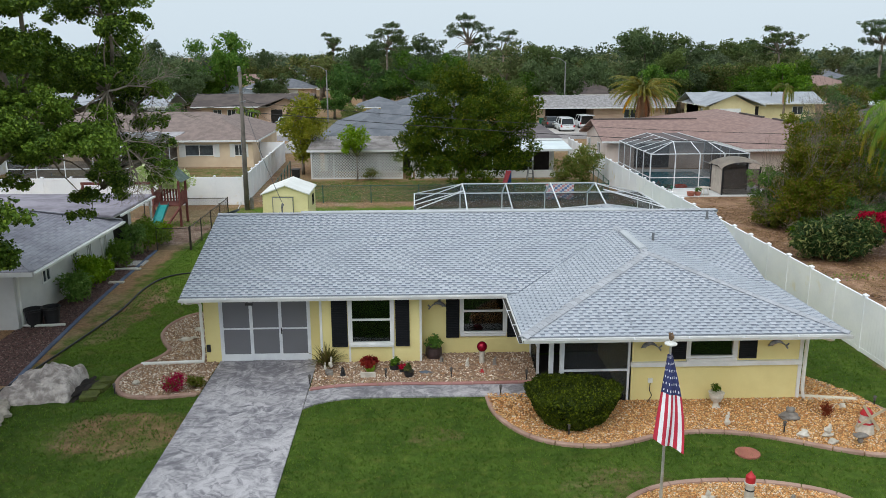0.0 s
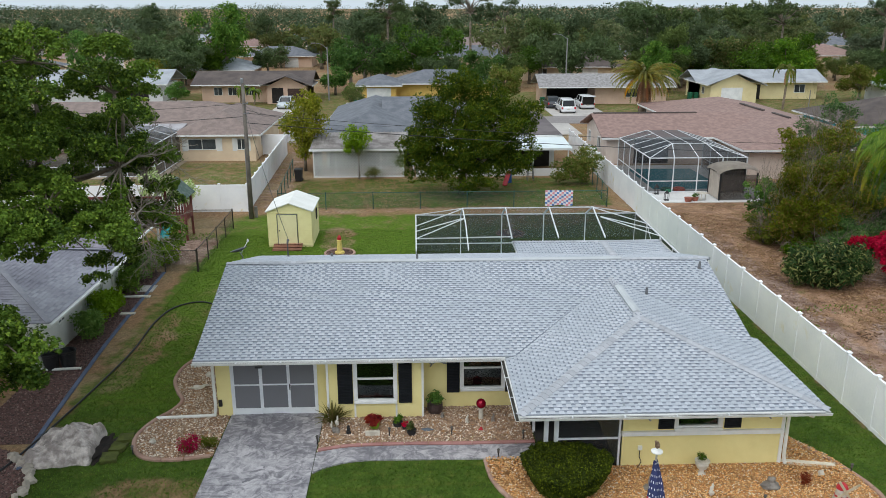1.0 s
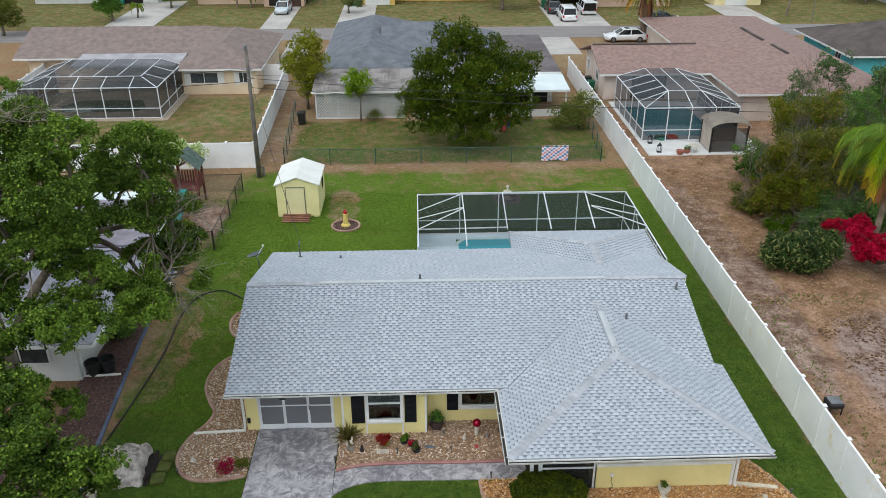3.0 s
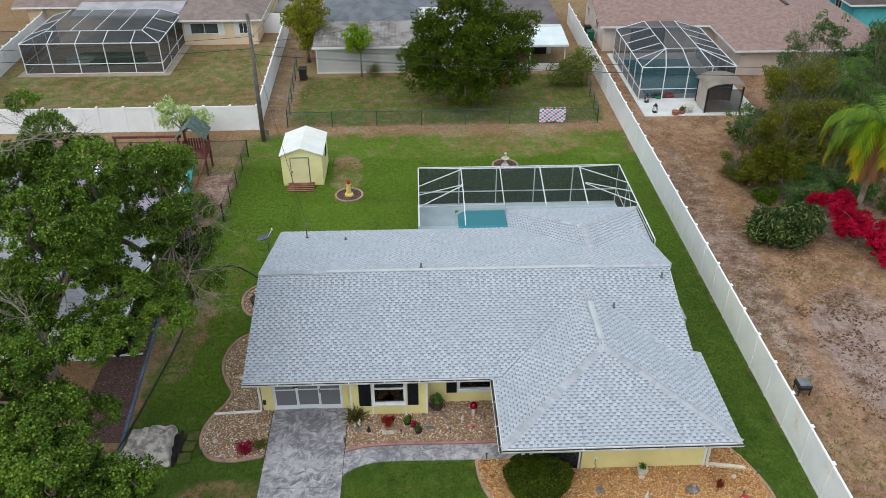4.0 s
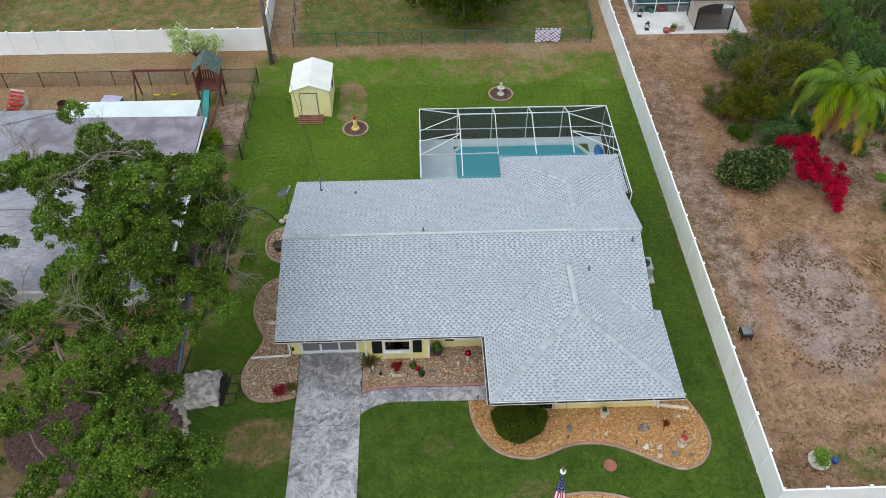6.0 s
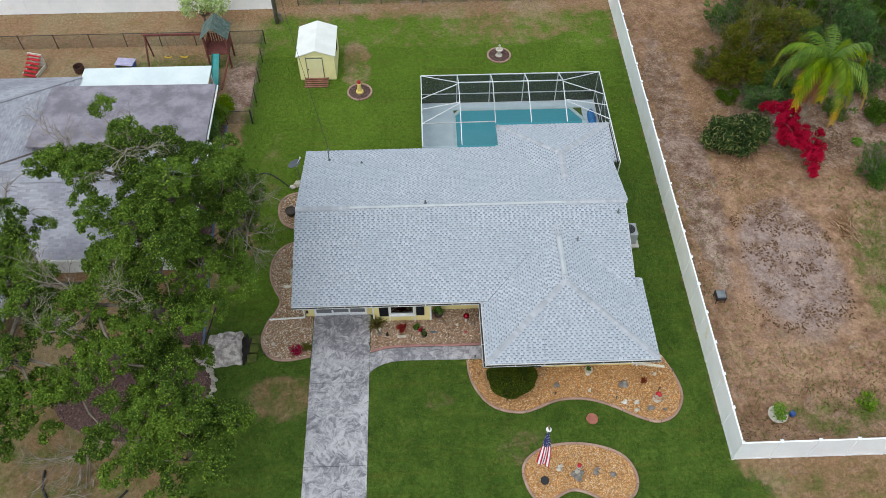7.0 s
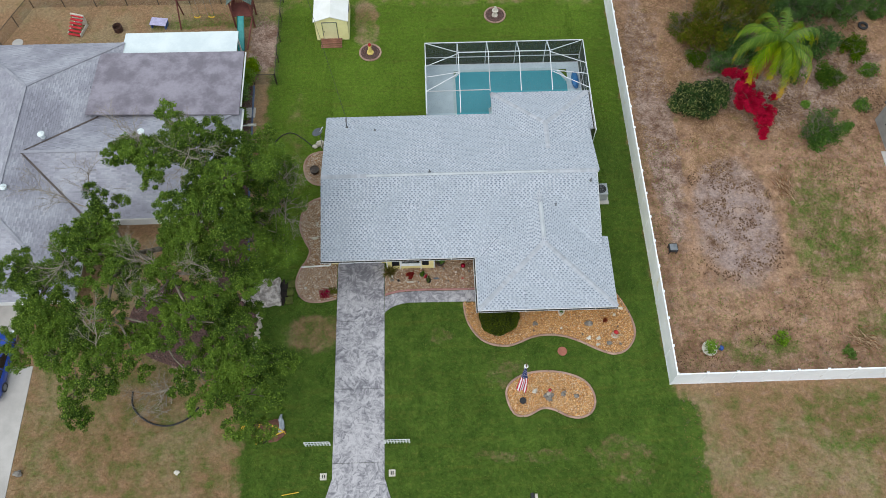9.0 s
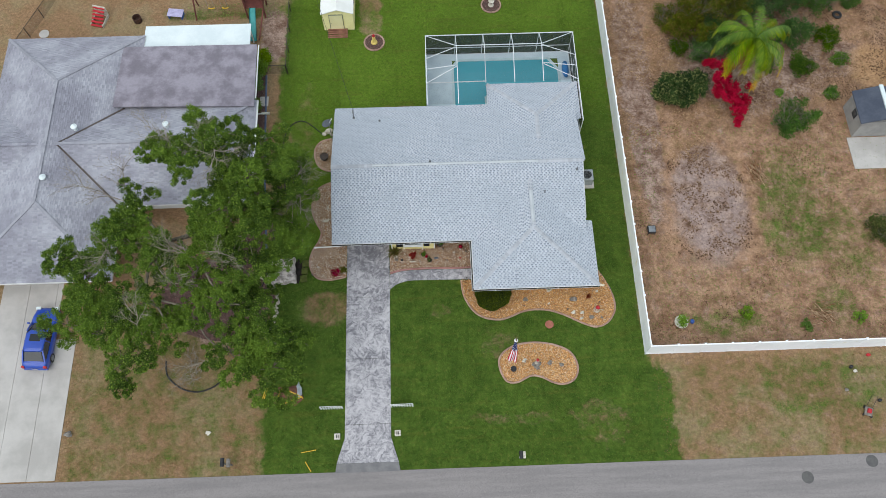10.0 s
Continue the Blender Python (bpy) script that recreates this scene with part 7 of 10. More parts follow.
# thicket on the vacant lot
def ragged(x, y, r, h, mat, label, seed, twigs=30, dense=1.0):
    """A ragged shrub: uneven clumps at many heights, with bare stems between them."""
    rg = np.random.default_rng(seed)
    bl = []
    for _ in range(12):
        a, k, z = rg.uniform(0, math.tau), rg.uniform(0.1, 0.85) * r, rg.uniform(0.25, 1.0)
        bl.append((k * math.cos(a), k * math.sin(a), h * z * 0.85, r * rg.uniform(0.25, 0.5), r * rg.uniform(0.25, 0.5), h * rg.uniform(0.12, 0.24)))
    bl.append((0, 0, h * 0.3, r * 0.9, r * 0.9, h * 0.28))
    t = tree("shrub", x, y, label, bl, int(34 * r * r * dense), 48, 0.17, mat, (0.06, h * 0.4), (0.22, 0.48), seed, "shrub", branches=14)
    bm = bmesh.new()
    for _ in range(twigs):
        a = rg.uniform(0, math.tau)
        s = Vector((rg.normal() * r * 0.25, rg.normal() * r * 0.25, h * 0.2))
        e = Vector((math.cos(a) * r * rg.uniform(0.4, 1.05), math.sin(a) * r * rg.uniform(0.4, 1.05), h * rg.uniform(0.55, 1.15)))
        m_ = (s + e) / 2 + Vector(rg.normal(size=3)) * 0.2
        tube(bm, [s, m_, e], [0.014, 0.009, 0.003], 4)
        for _ in range(3):
            k_ = m_ + (e - s) * 0.25 + Vector(rg.normal(size=3)) * 0.25
            tube(bm, [m_, k_], [0.008, 0.005], 3)
            for _ in range(2):
                tube(bm, [k_, k_ + (e - s) * 0.18 + Vector(rg.normal(size=3)) * 0.28], [0.005, 0.002], 3)
    part("bare_stem", bm, BARK, t, "thin bare twiggy stems")


for i, (x, y, r, h, mat, lab) in enumerate((
        (22.9, 48.0, 2.0, 3.2, L_GREEN, "rounded green shrub with bare stems"), (23.4, 45.2, 2.2, 3.2, L_OLIVE, "sprawling olive-green shrub with bare stems"), (24.9, 47.0, 2.4, 4.8, L_OLIVE, "tall open shrub with reddish twigs"), (27.4, 48.6, 2.6, 5.0, L_GREEN, "tall dense green shrub in the thicket"), (30.2, 46.8, 2.4, 4.6, L_GREEN, "leafy green shrub in the thicket"),
        (24.3, 41.6, 2.0, 2.4, L_GREEN, "low bright green shrub on bare ground"), (27.0, 43.6, 2.0, 3.2, L_GREEN, "rounded green shrub behind the palm"), (32.6, 49.8, 2.8, 5.6, L_DARK, "dark leafy tree in the thicket"), (29.0, 53.0, 2.6, 5.4, L_GREEN, "leafy green tree in the thicket"), (26.6, 51.2, 1.9, 3.8, L_OLIVE, "ragged shrub beside the gazebo"),
        (33.5, 44.5, 1.7, 2.2, L_DARK, "small dark green shrub on bare soil"), (36.5, 52.5, 3.0, 5.4, L_DARK, "dark leafy tree at the lot's far side"), (28.6, 32.9, 1.9, 2.0, L_GREEN, "green shrub with yellow leaves on the lot"), (28.2, 38.6, 1.0, 1.4, L_GREEN, "small bright green shrub near the palm"), (33.9, 23.2, 1.8, 1.5, L_OLIVE, "straggling brown-green bush on the lot"), (20.3, 43.2, 1.3, 1.6, L_OLIVE, "thin weedy shrub on bare soil"), (40.5, 47.0, 2.6, 4.6, L_DARK, "dark leafy shrub by the far fence"), (21.6, 42.4, 2.5, 3.6, L_OLIVE, "broad olive-green shrub over leaf litter"), (24.6, 43.8, 2.4, 4.2, L_OLIVE, "tall olive-green shrub in the thicket"), (22.8, 39.7, 1.7, 2.0, L_GREEN, "feathery dark green shrub behind the croton"), (29.6, 44.0, 2.0, 3.6, L_DARK, "dark green shrub behind the palm"), (34.6, 47.4, 2.4, 4.4, L_GREEN, "leafy green shrub by bare soil"), (38.0, 56.5, 3.0, 5.6, L_DARK, "tall dark leafy tree by the far roofs"))):
    ragged(x, y, r * (1.1 if h > 3.3 else 1.0), h * (1.42 if h > 3.3 else 1.0), mat, lab, 100 + i, twigs=26, dense=1.35)
for i, (x, y, r, h) in enumerate(((26.4, 40.4, 1.5, 2.0), (30.6, 41.2, 1.6, 2.4), (33.4, 41.0, 1.2, 1.4), (28.0, 46.2, 2.0, 3.0), (31.0, 38.2, 1.2, 1.2), (34.2, 38.8, 0.7, 0.7), (32.6, 35.6, 0.6, 0.6), (36.4, 45.0, 1.0, 1.0), (21.0, 40.4, 0.8, 0.9))):
    ragged(x, y, r, h, L_GREEN, "leafy green shrub over brown leaf litter", 150 + i, twigs=8, dense=1.5)
tree("croton_shrub", 20.35, 35.9, "rounded dark variegated croton shrub", [(0, 0, 1.0, 2.5, 1.75, 1.0), (1.3, 0.5, 1.2, 1.1, 1.0, 0.8), (-1.2, -0.2, 0.9, 1.1, 1.0, 0.8)], 320, 46, 0.30, L_CROTON, (0.06, 0.4), (0.22, 0.42), 31, "shrub", slim=0.24, up=1.0)
tree("bougainvillea", 24.2, 35.2, "crimson flowering bougainvillea shrub", [(-1.2, 2.7, 1.5, 0.8, 0.5, 0.4), (-0.2, 2.3, 1.7, 0.8, 0.6, 0.6), (-0.6, 1.1, 1.7, 0.9, 1.0, 0.8), (-0.1, -0.1, 1.4, 1.1, 1.0, 0.9), (0.5, -1.2, 1.0, 0.8, 0.9, 0.7), (0.4, -2.2, 0.6, 0.4, 0.6, 0.4), (1.1, -0.5, 0.9, 0.6, 0.6, 0.5), (-1.0, 0.2, 1.0, 0.5, 0.6, 0.6), (1.8, 0.9, 0.8, 0.3, 0.3, 0.25), (2.4, -0.4, 0.3, 0.15, 0.15, 0.1)], 330, 70, 0.10, L_RED, (0.05, 0.5), (0.10, 0.30), 32, "shrub", slim=0.8)
for i, (x, y, s) in enumerate(((22.5, 17.3, 0.6), (26.5, 16.2, 0.55), (30.4, 16.6, 0.6), (25.0, 34.9, 0.2), (28.6, 35.8, 0.3))):
    tree("shrub", x, y, "small lime-green plant on the bare lot", [(0, 0, s * 0.5, s, s, s * 0.5)], 16, 30, 0.15, L_LIME, (0.02, 0.2), (0.15, 0.25), 60 + i, "shrub")


def palm(name, x, y, label, height, fronds, length, mats, seed, droop=1.0, trunk_r=0.16, skirt=0, leaflet=0.5, bulb=1.0):
    """A feather palm: ringed trunk and arching fronds with leaflets on both sides."""
    rng = np.random.default_rng(seed)
    t = thing(name, x, y, 0, label, "palm tree")
    bm = bmesh.new()
    k = int(height / 0.18)
    pts = [(0.15 * math.sin(i / k * 2), 0, height * i / k) for i in range(k + 1)]
    tube(bm, pts, [trunk_r * (1.25 - 0.4 * i / k) * (1.0 if i % 2 else 0.9) for i in range(k + 1)], 10)
    part("trunk", bm, surface("palm_trunk", lin(140, 126, 108), lin(112, 98, 84), 2, 14, 0.95, 0.5), t)
    top = Vector(pts[-1])
    for i in range(fronds + skirt):
        old = i >= fronds
        az = i * 2.39996 + rng.uniform(-0.2, 0.2)
        rise = -0.9 if old else rng.uniform(-0.25, 1.15)
        L = length * rng.uniform(0.85, 1.1) * (0.75 if old else 1.0)
        out = Vector((math.cos(az), math.sin(az), 0))
        spine, p, ang = [top.copy()], top.copy(), rise
        for s in range(12):
            p = p + (out * math.cos(ang) + Vector((0, 0, math.sin(ang)))) * L / 12
            ang -= 0.20 * droop * (0.6 + s / 12)
            ang = max(ang, -1.45)
            spine.append(p.copy())
        bm = bmesh.new()
        tube(bm, spine, [0.035 * (1 - 0.07 * s) for s in range(13)], 5)
        side = out.cross(Vector((0, 0, 1)))
        for s in range(2, 13):
            for j in range(6):
                a = spine[s - 1] + (spine[s] - spine[s - 1]) * (j / 6)
                d = (spine[s] - spine[s - 1]).normalized()
                for sg in (-1, 1):
                    ll = leaflet * (1.0 - 0.55 * (s / 12) ** 2) * rng.uniform(0.8, 1.15)
                    tip = a + (side * sg * 0.62 + d * 0.5 + Vector((0, 0, -0.5 - 0.4 * rng.random()))) * ll
                    w = d * 0.022
                    mid = a + (tip - a) * 0.5 + Vector((0, 0, 0.05))
                    q = [bm.verts.new(u) for u in (a - w, a + w, mid + w, mid - w, tip)]
                    bm.faces.new((q[0], q[1], q[2], q[3])), bm.faces.new((q[3], q[2], q[4]))
        which = mats[2] if old else mats[1] if rise < 0.05 and rng.random() < 0.6 else mats[0]
        part("frond", bm, which, t)
    return t


palm("queen_palm", 24.2, 36.2, "queen palm with yellowing lower fronds", 6.6, 25, 4.3, (L_QUEEN, L_QUEEN, L_DEAD), 41, 1.25, 0.15, 6, 0.85)
palm("date_palm", 26.3, 91.6, "broad date palm beside the back street", 5.4, 84, 4.3, (L_DATE, L_PALM_OLD, L_DEAD), 42, 0.62, 0.36, 22, 0.45)
palm("queen_palm", 48.5, 104.0, "slim drooping palm on the far lawn", 5.2, 11, 2.6, (L_OLIVE, L_OLIVE, L_DEAD), 43, 1.3, 0.14, 2, 0.5)
for i, (x, y) in enumerate(((-24.0, 112.3), (-22.2, 112.8), (-35.5, 106.0))):
    palm("queen_palm", x, y, "small palm in a far front garden", 2.2 - 0.3 * i, 10, 1.5, (L_PALM, L_PALM, L_DEAD), 44 + i, 1.2, 0.1, 0, 0.35)

# clipped round hedge bush before the entry
rng = np.random.default_rng(71)
hb = thing("hedge_bush", 4.35, 18.95, 0, "large clipped dark green round bush in the gravel", "bush")
n = 2600
a, k = rng.uniform(0, math.tau, n), rng.random(n)
top = rng.random(n) < 0.5
rad = np.where(top, np.sqrt(k) * 1.22, 0.78 + 0.46 * k ** 0.8)
z = np.where(top, 1.02 - 0.16 * (rad / 1.22) ** 3, 0.10 + 0.82 * k)
wob = 1 + 0.05 * np.sin(3 * a + 1) + 0.03 * np.sin(7 * a)
c = np.stack((np.cos(a) * rad * wob, np.sin(a) * rad * wob * 0.86, z), -1)
v, f = leaf_arrays(rng, c, np.full(len(c), 0.09), 22, 0.07, 0.3, 0.6, 0.2)
arrays("foliage", v, f, L_HEDGE, hb)
# dark solid core: stands for the shade between the leaves; the tube is the stem
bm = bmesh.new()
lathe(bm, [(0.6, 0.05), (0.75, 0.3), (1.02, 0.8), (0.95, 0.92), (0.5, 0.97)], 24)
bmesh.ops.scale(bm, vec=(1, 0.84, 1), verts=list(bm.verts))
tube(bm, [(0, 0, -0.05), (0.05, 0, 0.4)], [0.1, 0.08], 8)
part("stems", bm, surface("bush_shade", lin(36, 44, 24), lin(28, 34, 20), 3, 20, 0.95), hb, "dark inner body standing for shade, with one stem")

# shrubs along the neighbour's wall
for i, (x, y, r, h) in enumerate(((-13.4, 30.5, 0.75, 0.9), (-13.5, 32.0, 0.85, 1.0), (-13.55, 33.4, 0.7, 0.8), (-13.6, 35.8, 0.85, 1.0), (-13.5, 37.6, 1.0, 1.2), (-13.3, 39.0, 0.95, 1.2), (-13.0, 40.3, 0.8, 0.9))):
    tree("shrub", x, y, "bright green shrub against the white wall", [(0, 0, h * 0.8, r * 0.78, r * 0.85, h * 0.7)], 40, 50, 0.15, L_LIME, (0.04, 0.4), (0.25, 0.4), 80 + i, "shrub", "shrubs along the white wall")

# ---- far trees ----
# far foliage with the distance haze mixed into its leaf colours
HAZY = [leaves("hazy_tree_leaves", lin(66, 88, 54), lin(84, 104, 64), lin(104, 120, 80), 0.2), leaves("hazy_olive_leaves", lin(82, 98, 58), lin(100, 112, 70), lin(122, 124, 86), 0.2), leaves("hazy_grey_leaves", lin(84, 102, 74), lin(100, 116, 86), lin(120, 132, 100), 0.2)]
protos, far_protos = [], []
for i, (h, r, mat, cnt) in enumerate(((7.5, 4.2, L_DARK, 100), (9.5, 4.8, L_GREEN, 120), (6.5, 3.8, L_OLIVE, 90), (10.5, 4.2, L_FARG, 100), (8.0, 5.2, L_FARG, 120), (5.5, 3.0, L_GREEN, 70))):
    rg = np.random.default_rng(300 + i)
    bl = [(0, 0, h * 0.55, r * 0.8, r * 0.8, h * 0.32)] + [(rg.uniform(-r, r) * 0.75, rg.uniform(-r, r) * 0.75, h * rg.uniform(0.35, 0.88), r * rg.uniform(0.3, 0.5), r * rg.uniform(0.3, 0.5), h * rg.uniform(0.1, 0.18)) for _ in range(9)]
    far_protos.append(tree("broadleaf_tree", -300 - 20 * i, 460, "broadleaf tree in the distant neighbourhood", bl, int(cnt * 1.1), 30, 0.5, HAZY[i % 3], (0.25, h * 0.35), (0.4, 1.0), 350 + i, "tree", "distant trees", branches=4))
    protos.append(tree("broadleaf_tree", -300 - 20 * i, 420, "broadleaf tree in the distant neighbourhood", bl, int(cnt * 1.3), 50, 0.38, mat, (0.25, h * 0.35), (0.45, 1.0), 310 + i, "tree", "distant trees", branches=8))
rg = np.random.default_rng(330)
pine = tree("pine_tree", -420, 420, "tall pine with a flat open crown", [(0.5, 0, 13.0, 3.0, 2.8, 0.8), (3.6, 0.5, 11.6, 2.2, 2.0, 0.7), (-3.4, -0.4, 12.2, 2.4, 2.0, 0.7), (-0.6, 1.6, 14.0, 2.4, 1.8, 0.7), (0.8, -1.8, 10.2, 2.2, 1.6, 0.6), (-2.6, 1.0, 9.0, 1.8, 1.6, 0.7), (3.0, 1.0, 8.2, 1.6, 1.4, 0.6), (5.2, -0.6, 12.6, 1.5, 1.5, 0.5), (-5.0, 0.8, 10.8, 1.6, 1.4, 0.5)], 150, 44, 0.30, HAZY[0], (0.22, 10.5), (0.3, 0.62), 331, "tree", "distant pines", branches=26, up=1.2)


def clear(x, y):
    """Free of the streets and the houses along them."""
    if 90 < y < 112:
        return False
    return not (-55 < x < 86 and y < 128)


rng = random.Random(8)
placed = 0
while placed < 250:
    y = 129 + (rng.random() ** 1.5) * 150
    x = rng.uniform(-0.62 * y - 10, 0.66 * y + 12)
    if not clear(x, y) or (x < 14 and y < 185 and rng.random() < 0.6):
        continue
    s = rng.uniform(0.6, 1.05) if rng.random() < 0.55 else rng.uniform(1.05, 1.45)
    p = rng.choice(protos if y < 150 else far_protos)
    o = copy_thing(p, pose(x, y, 0, 0, 0, rng.uniform(0, 360)) @ Matrix.Diagonal((s, s, s * rng.uniform(0.85, 1.1), 1)))
    placed += 1
for x, y, s in ((-5.2, 168, 1.1), (11.6, 168, 1.2), (18.4, 166, 0.98), (-24, 250, 1.1), (68.0, 150, 1.0), (85, 146, 1.15), (54, 205, 1.05)):
    copy_thing(pine, pose(x, y, 0, 0, 0, x * 11 % 360) @ Matrix.Diagonal((s, s, s, 1)))
for x, y, k, s in ((-8.5, 108.0, 2, 0.5), (12.0, 109.5, 2, 0.85), (9.5, 118, 1, 0.8), (5.0, 126.0, 4, 0.9), (38.5, 126, 1, 0.9), (-12.0, 124.5, 5, 0.8), (-33, 113, 5, 0.6), (-38, 104, 5, 0.7), (63, 112, 2, 0.8), (60, 97, 1, 0.8), (66, 88, 0, 0.9), (48, 62, 1, 0.8), (45, 54, 0, 0.7), (42, 60, 4, 0.7), (52, 50, 1, 0.8), (-56, 100, 1, 0.9), (-48, 96, 2, 0.7), (-62, 70, 0, 0.9), (-46, 62, 5, 0.9), (37, 60, 5, 0.8), (61, 70, 1, 0.9), (47, 42, 2, 0.7), (-40, 28, 1, 0.8), (-41, 44, 5, 0.8)):
    copy_thing(protos[k], pose(x, y, 0, 0, 0, x * 37 % 360) @ Matrix.Diagonal((s, s, s, 1)))

# woods to the horizon, one mass of leaves and gaps
rng = np.random.default_rng(77)
m = 2000
yy = 270 + rng.random(m) ** 1.8 * 1500
xx = rng.uniform(-0.75, 0.78, m) * (yy + 40)
hh = rng.uniform(4, 13, m) * (1 + 0.25 * np.sin(xx * 0.02))
rr = rng.uniform(3.0, 5.5, m) * (1 + yy / 1400)
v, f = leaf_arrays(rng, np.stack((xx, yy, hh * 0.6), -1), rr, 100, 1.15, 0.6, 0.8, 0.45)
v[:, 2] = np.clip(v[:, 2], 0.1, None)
# the woods' leaf colour also carries painted haze
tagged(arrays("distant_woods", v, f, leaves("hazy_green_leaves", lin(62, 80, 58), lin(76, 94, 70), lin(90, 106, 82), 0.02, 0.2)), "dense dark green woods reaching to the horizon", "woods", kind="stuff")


# ---- small things ----
WHITE_CAST = surface("white_cast_stone", lin(212, 206, 194), lin(184, 176, 162), 4, 30, 0.8, 0.2, grain=0.12)
GREY_CAST = surface("grey_cast_stone", lin(142, 136, 128), lin(112, 106, 100), 5, 30, 0.85, 0.3)
RED_PAINT = surface("red_paint", lin(190, 44, 52), lin(170, 34, 42), 3, 20, 0.5, 0.05, grain=0.08)
TERRA = surface("terracotta", lin(170, 108, 90), lin(150, 92, 78), 3, 30, 0.85, 0.2)
YELLOW = surface("yellow_paint", lin(226, 186, 62), lin(208, 166, 50), 3, 20, 0.6, 0.05)
GREEN_PL = surface("green_plastic", lin(26, 96, 72), lin(34, 108, 80), 3, 20, 0.5, 0.05)
TEAL_PL = surface("teal_plastic", lin(40, 140, 140), lin(50, 152, 150), 3, 20, 0.4, 0.05)


def flower_pot(x, y, label, mat, r, h, plant=None, leaf=0.16, count=10, spread=1.3, seed=1, rim=1.1):
    t = thing("potted_plant" if plant else "pot", x, y, 0.02, label, "plant pot")
    bm = bmesh.new()
    lathe(bm, [(r * 0.7, 0), (r, h * 0.55), (r * 0.95, h * 0.9), (r * rim, h * 0.94), (r * rim, h), (r * 0.9, h), (r * 0.85, h * 0.9)], 16)
    part("pot", bm, mat, t, smooth=False)
    if plant:
        rng = np.random.default_rng(seed)
        c = clumps(rng, [(0, 0, h + r * 0.7, r * spread, r * spread, r * 0.8)], count)
        v, f = leaf_arrays(rng, c, np.full(count, r * 0.5), 26, leaf, 0.4, 0.35)
        arrays("leaves", v, f, plant, t)
    return t


# flagpole with its flag
fp = thing("flagpole", 5.47, 14.69, 0.02, "grey metal flagpole with an eagle finial and hanging flag", "flagpole")
bm = bmesh.new()
tube(bm, [(0, 0, 0), (0, 0, 3.72)], [0.035, 0.022], 10)
part("pole", bm, surface("dull_aluminium_pole", lin(176, 174, 164), lin(156, 154, 146), 3, 30, 0.5, metal=0.2), fp)
bm = bmesh.new()
lathe(bm, [(0.02, 3.70), (0.13, 3.72), (0.13, 3.745), (0.05, 3.76), (0.03, 3.80)], 16)
part("finial_disc", bm, PVC, fp, "pale round finial disc")
bm = bmesh.new()
lump(bm, (0, 0, 3.89), (0.05, 0.05, 0.1), 0.2, 4, 2)
lump(bm, (0.0, 0.06, 3.91), (0.04, 0.08, 0.05), 0.2, 5, 1)
lump(bm, (0.0, -0.06, 3.91), (0.04, 0.08, 0.05), 0.2, 6, 1)
part("finial_eagle", bm, surface("bronze_eagle", lin(120, 96, 70), lin(90, 72, 54), 8, 30, 0.6), fp, "brown eagle finial")
NS, NL = 26, 40
vs, fs, ms = [], [], []
for j in range(NL + 1):
    for i in range(NS + 1):
        s, l = i / NS, j / NL
        left, right = (-0.06 - 0.44 * l, 3.50 - 1.52 * l), (0.04 + 0.14 * math.sin(2.6 * l) - 0.04 * l, 3.52 - 1.78 * l)
        fold = 0.06 * math.sin(9.0 * s + 2.0 * l) * (0.25 + l)
        vs.append((left[0] + (right[0] - left[0]) * s, fold - 0.92 * l * (0.9 + 0.1 * s), left[1] + (right[1] - left[1]) * s))
for j in range(NL):
    for i in range(NS):
        a = j * (NS + 1) + i
        fs.append((a, a + 1, a + NS + 2, a + NS + 1))
        canton = j < NL * 0.43
        ms.append((2 if i % 4 == 1 + (j // 3) % 2 * 2 and j % 3 == 1 else 1) if canton else (0 if (i // 3) % 2 == 0 else 2))

arrays("flag", vs, fs, [surface("flag_red", lin(180, 40, 62), lin(160, 34, 54), 3, 60, 0.8), surface("flag_blue", lin(44, 52, 96), lin(38, 44, 82), 3, 60, 0.8), surface("flag_white", lin(226, 224, 226), lin(212, 210, 214), 3, 60, 0.8)], fp, "striped red, white and blue cloth flag", smooth=True, slots=ms)

# island ornaments
lh = thing("lighthouse_ornament", 7.15, 14.1, 0.03, "white garden lighthouse with a red cap", "ornament")
bm = bmesh.new()
lathe(bm, [(0.16, 0), (0.16, 0.06), (0.13, 0.1), (0.085, 0.78), (0.12, 0.8), (0.12, 0.84), (0.06, 0.85)], 16)
part("tower", bm, WHITE_CAST, lh)
bm = bmesh.new()
lathe(bm, [(0.1, 0.845), (0.1, 0.98), (0.03, 1.06), (0.01, 1.1)], 14)
part("cap", bm, RED_PAINT, lh, "red painted cap")
bm = bmesh.new()
lathe(bm, [(0.103, 0.66), (0.101, 0.69)], 14)
part("band", bm, BLACK, lh)
bm = bmesh.new()
for k, (dx, dy, q) in enumerate(((0.02, -0.2, 0.2), (-0.16, -0.06, 0.15), (0.17, -0.05, 0.16), (0.08, -0.36, 0.13))):
    lump(bm, (dx, dy, q * 0.5), (q, q * 0.9, q * 0.8), 0.3, k + 40, 3)
part("rock_base", bm, GREY_CAST, lh, "dark grey rocks round the foot")


def figure(x, y, label, mat, rows, z=0.03, name="garden_ornament"):
    """A small cast ornament out of lumps."""
    bm = bmesh.new()
    for i, (dx, dy, dz, rx, ry, rz) in enumerate(rows):
        lump(bm, (x + dx * 0.8, y + dy * 0.8, z + dz * 0.8), (rx * 0.74, ry * 0.74, rz * 0.8), 0.24, i + x, 3)
    return tagged(part(name, bm, mat, smooth=True), label, "ornament")


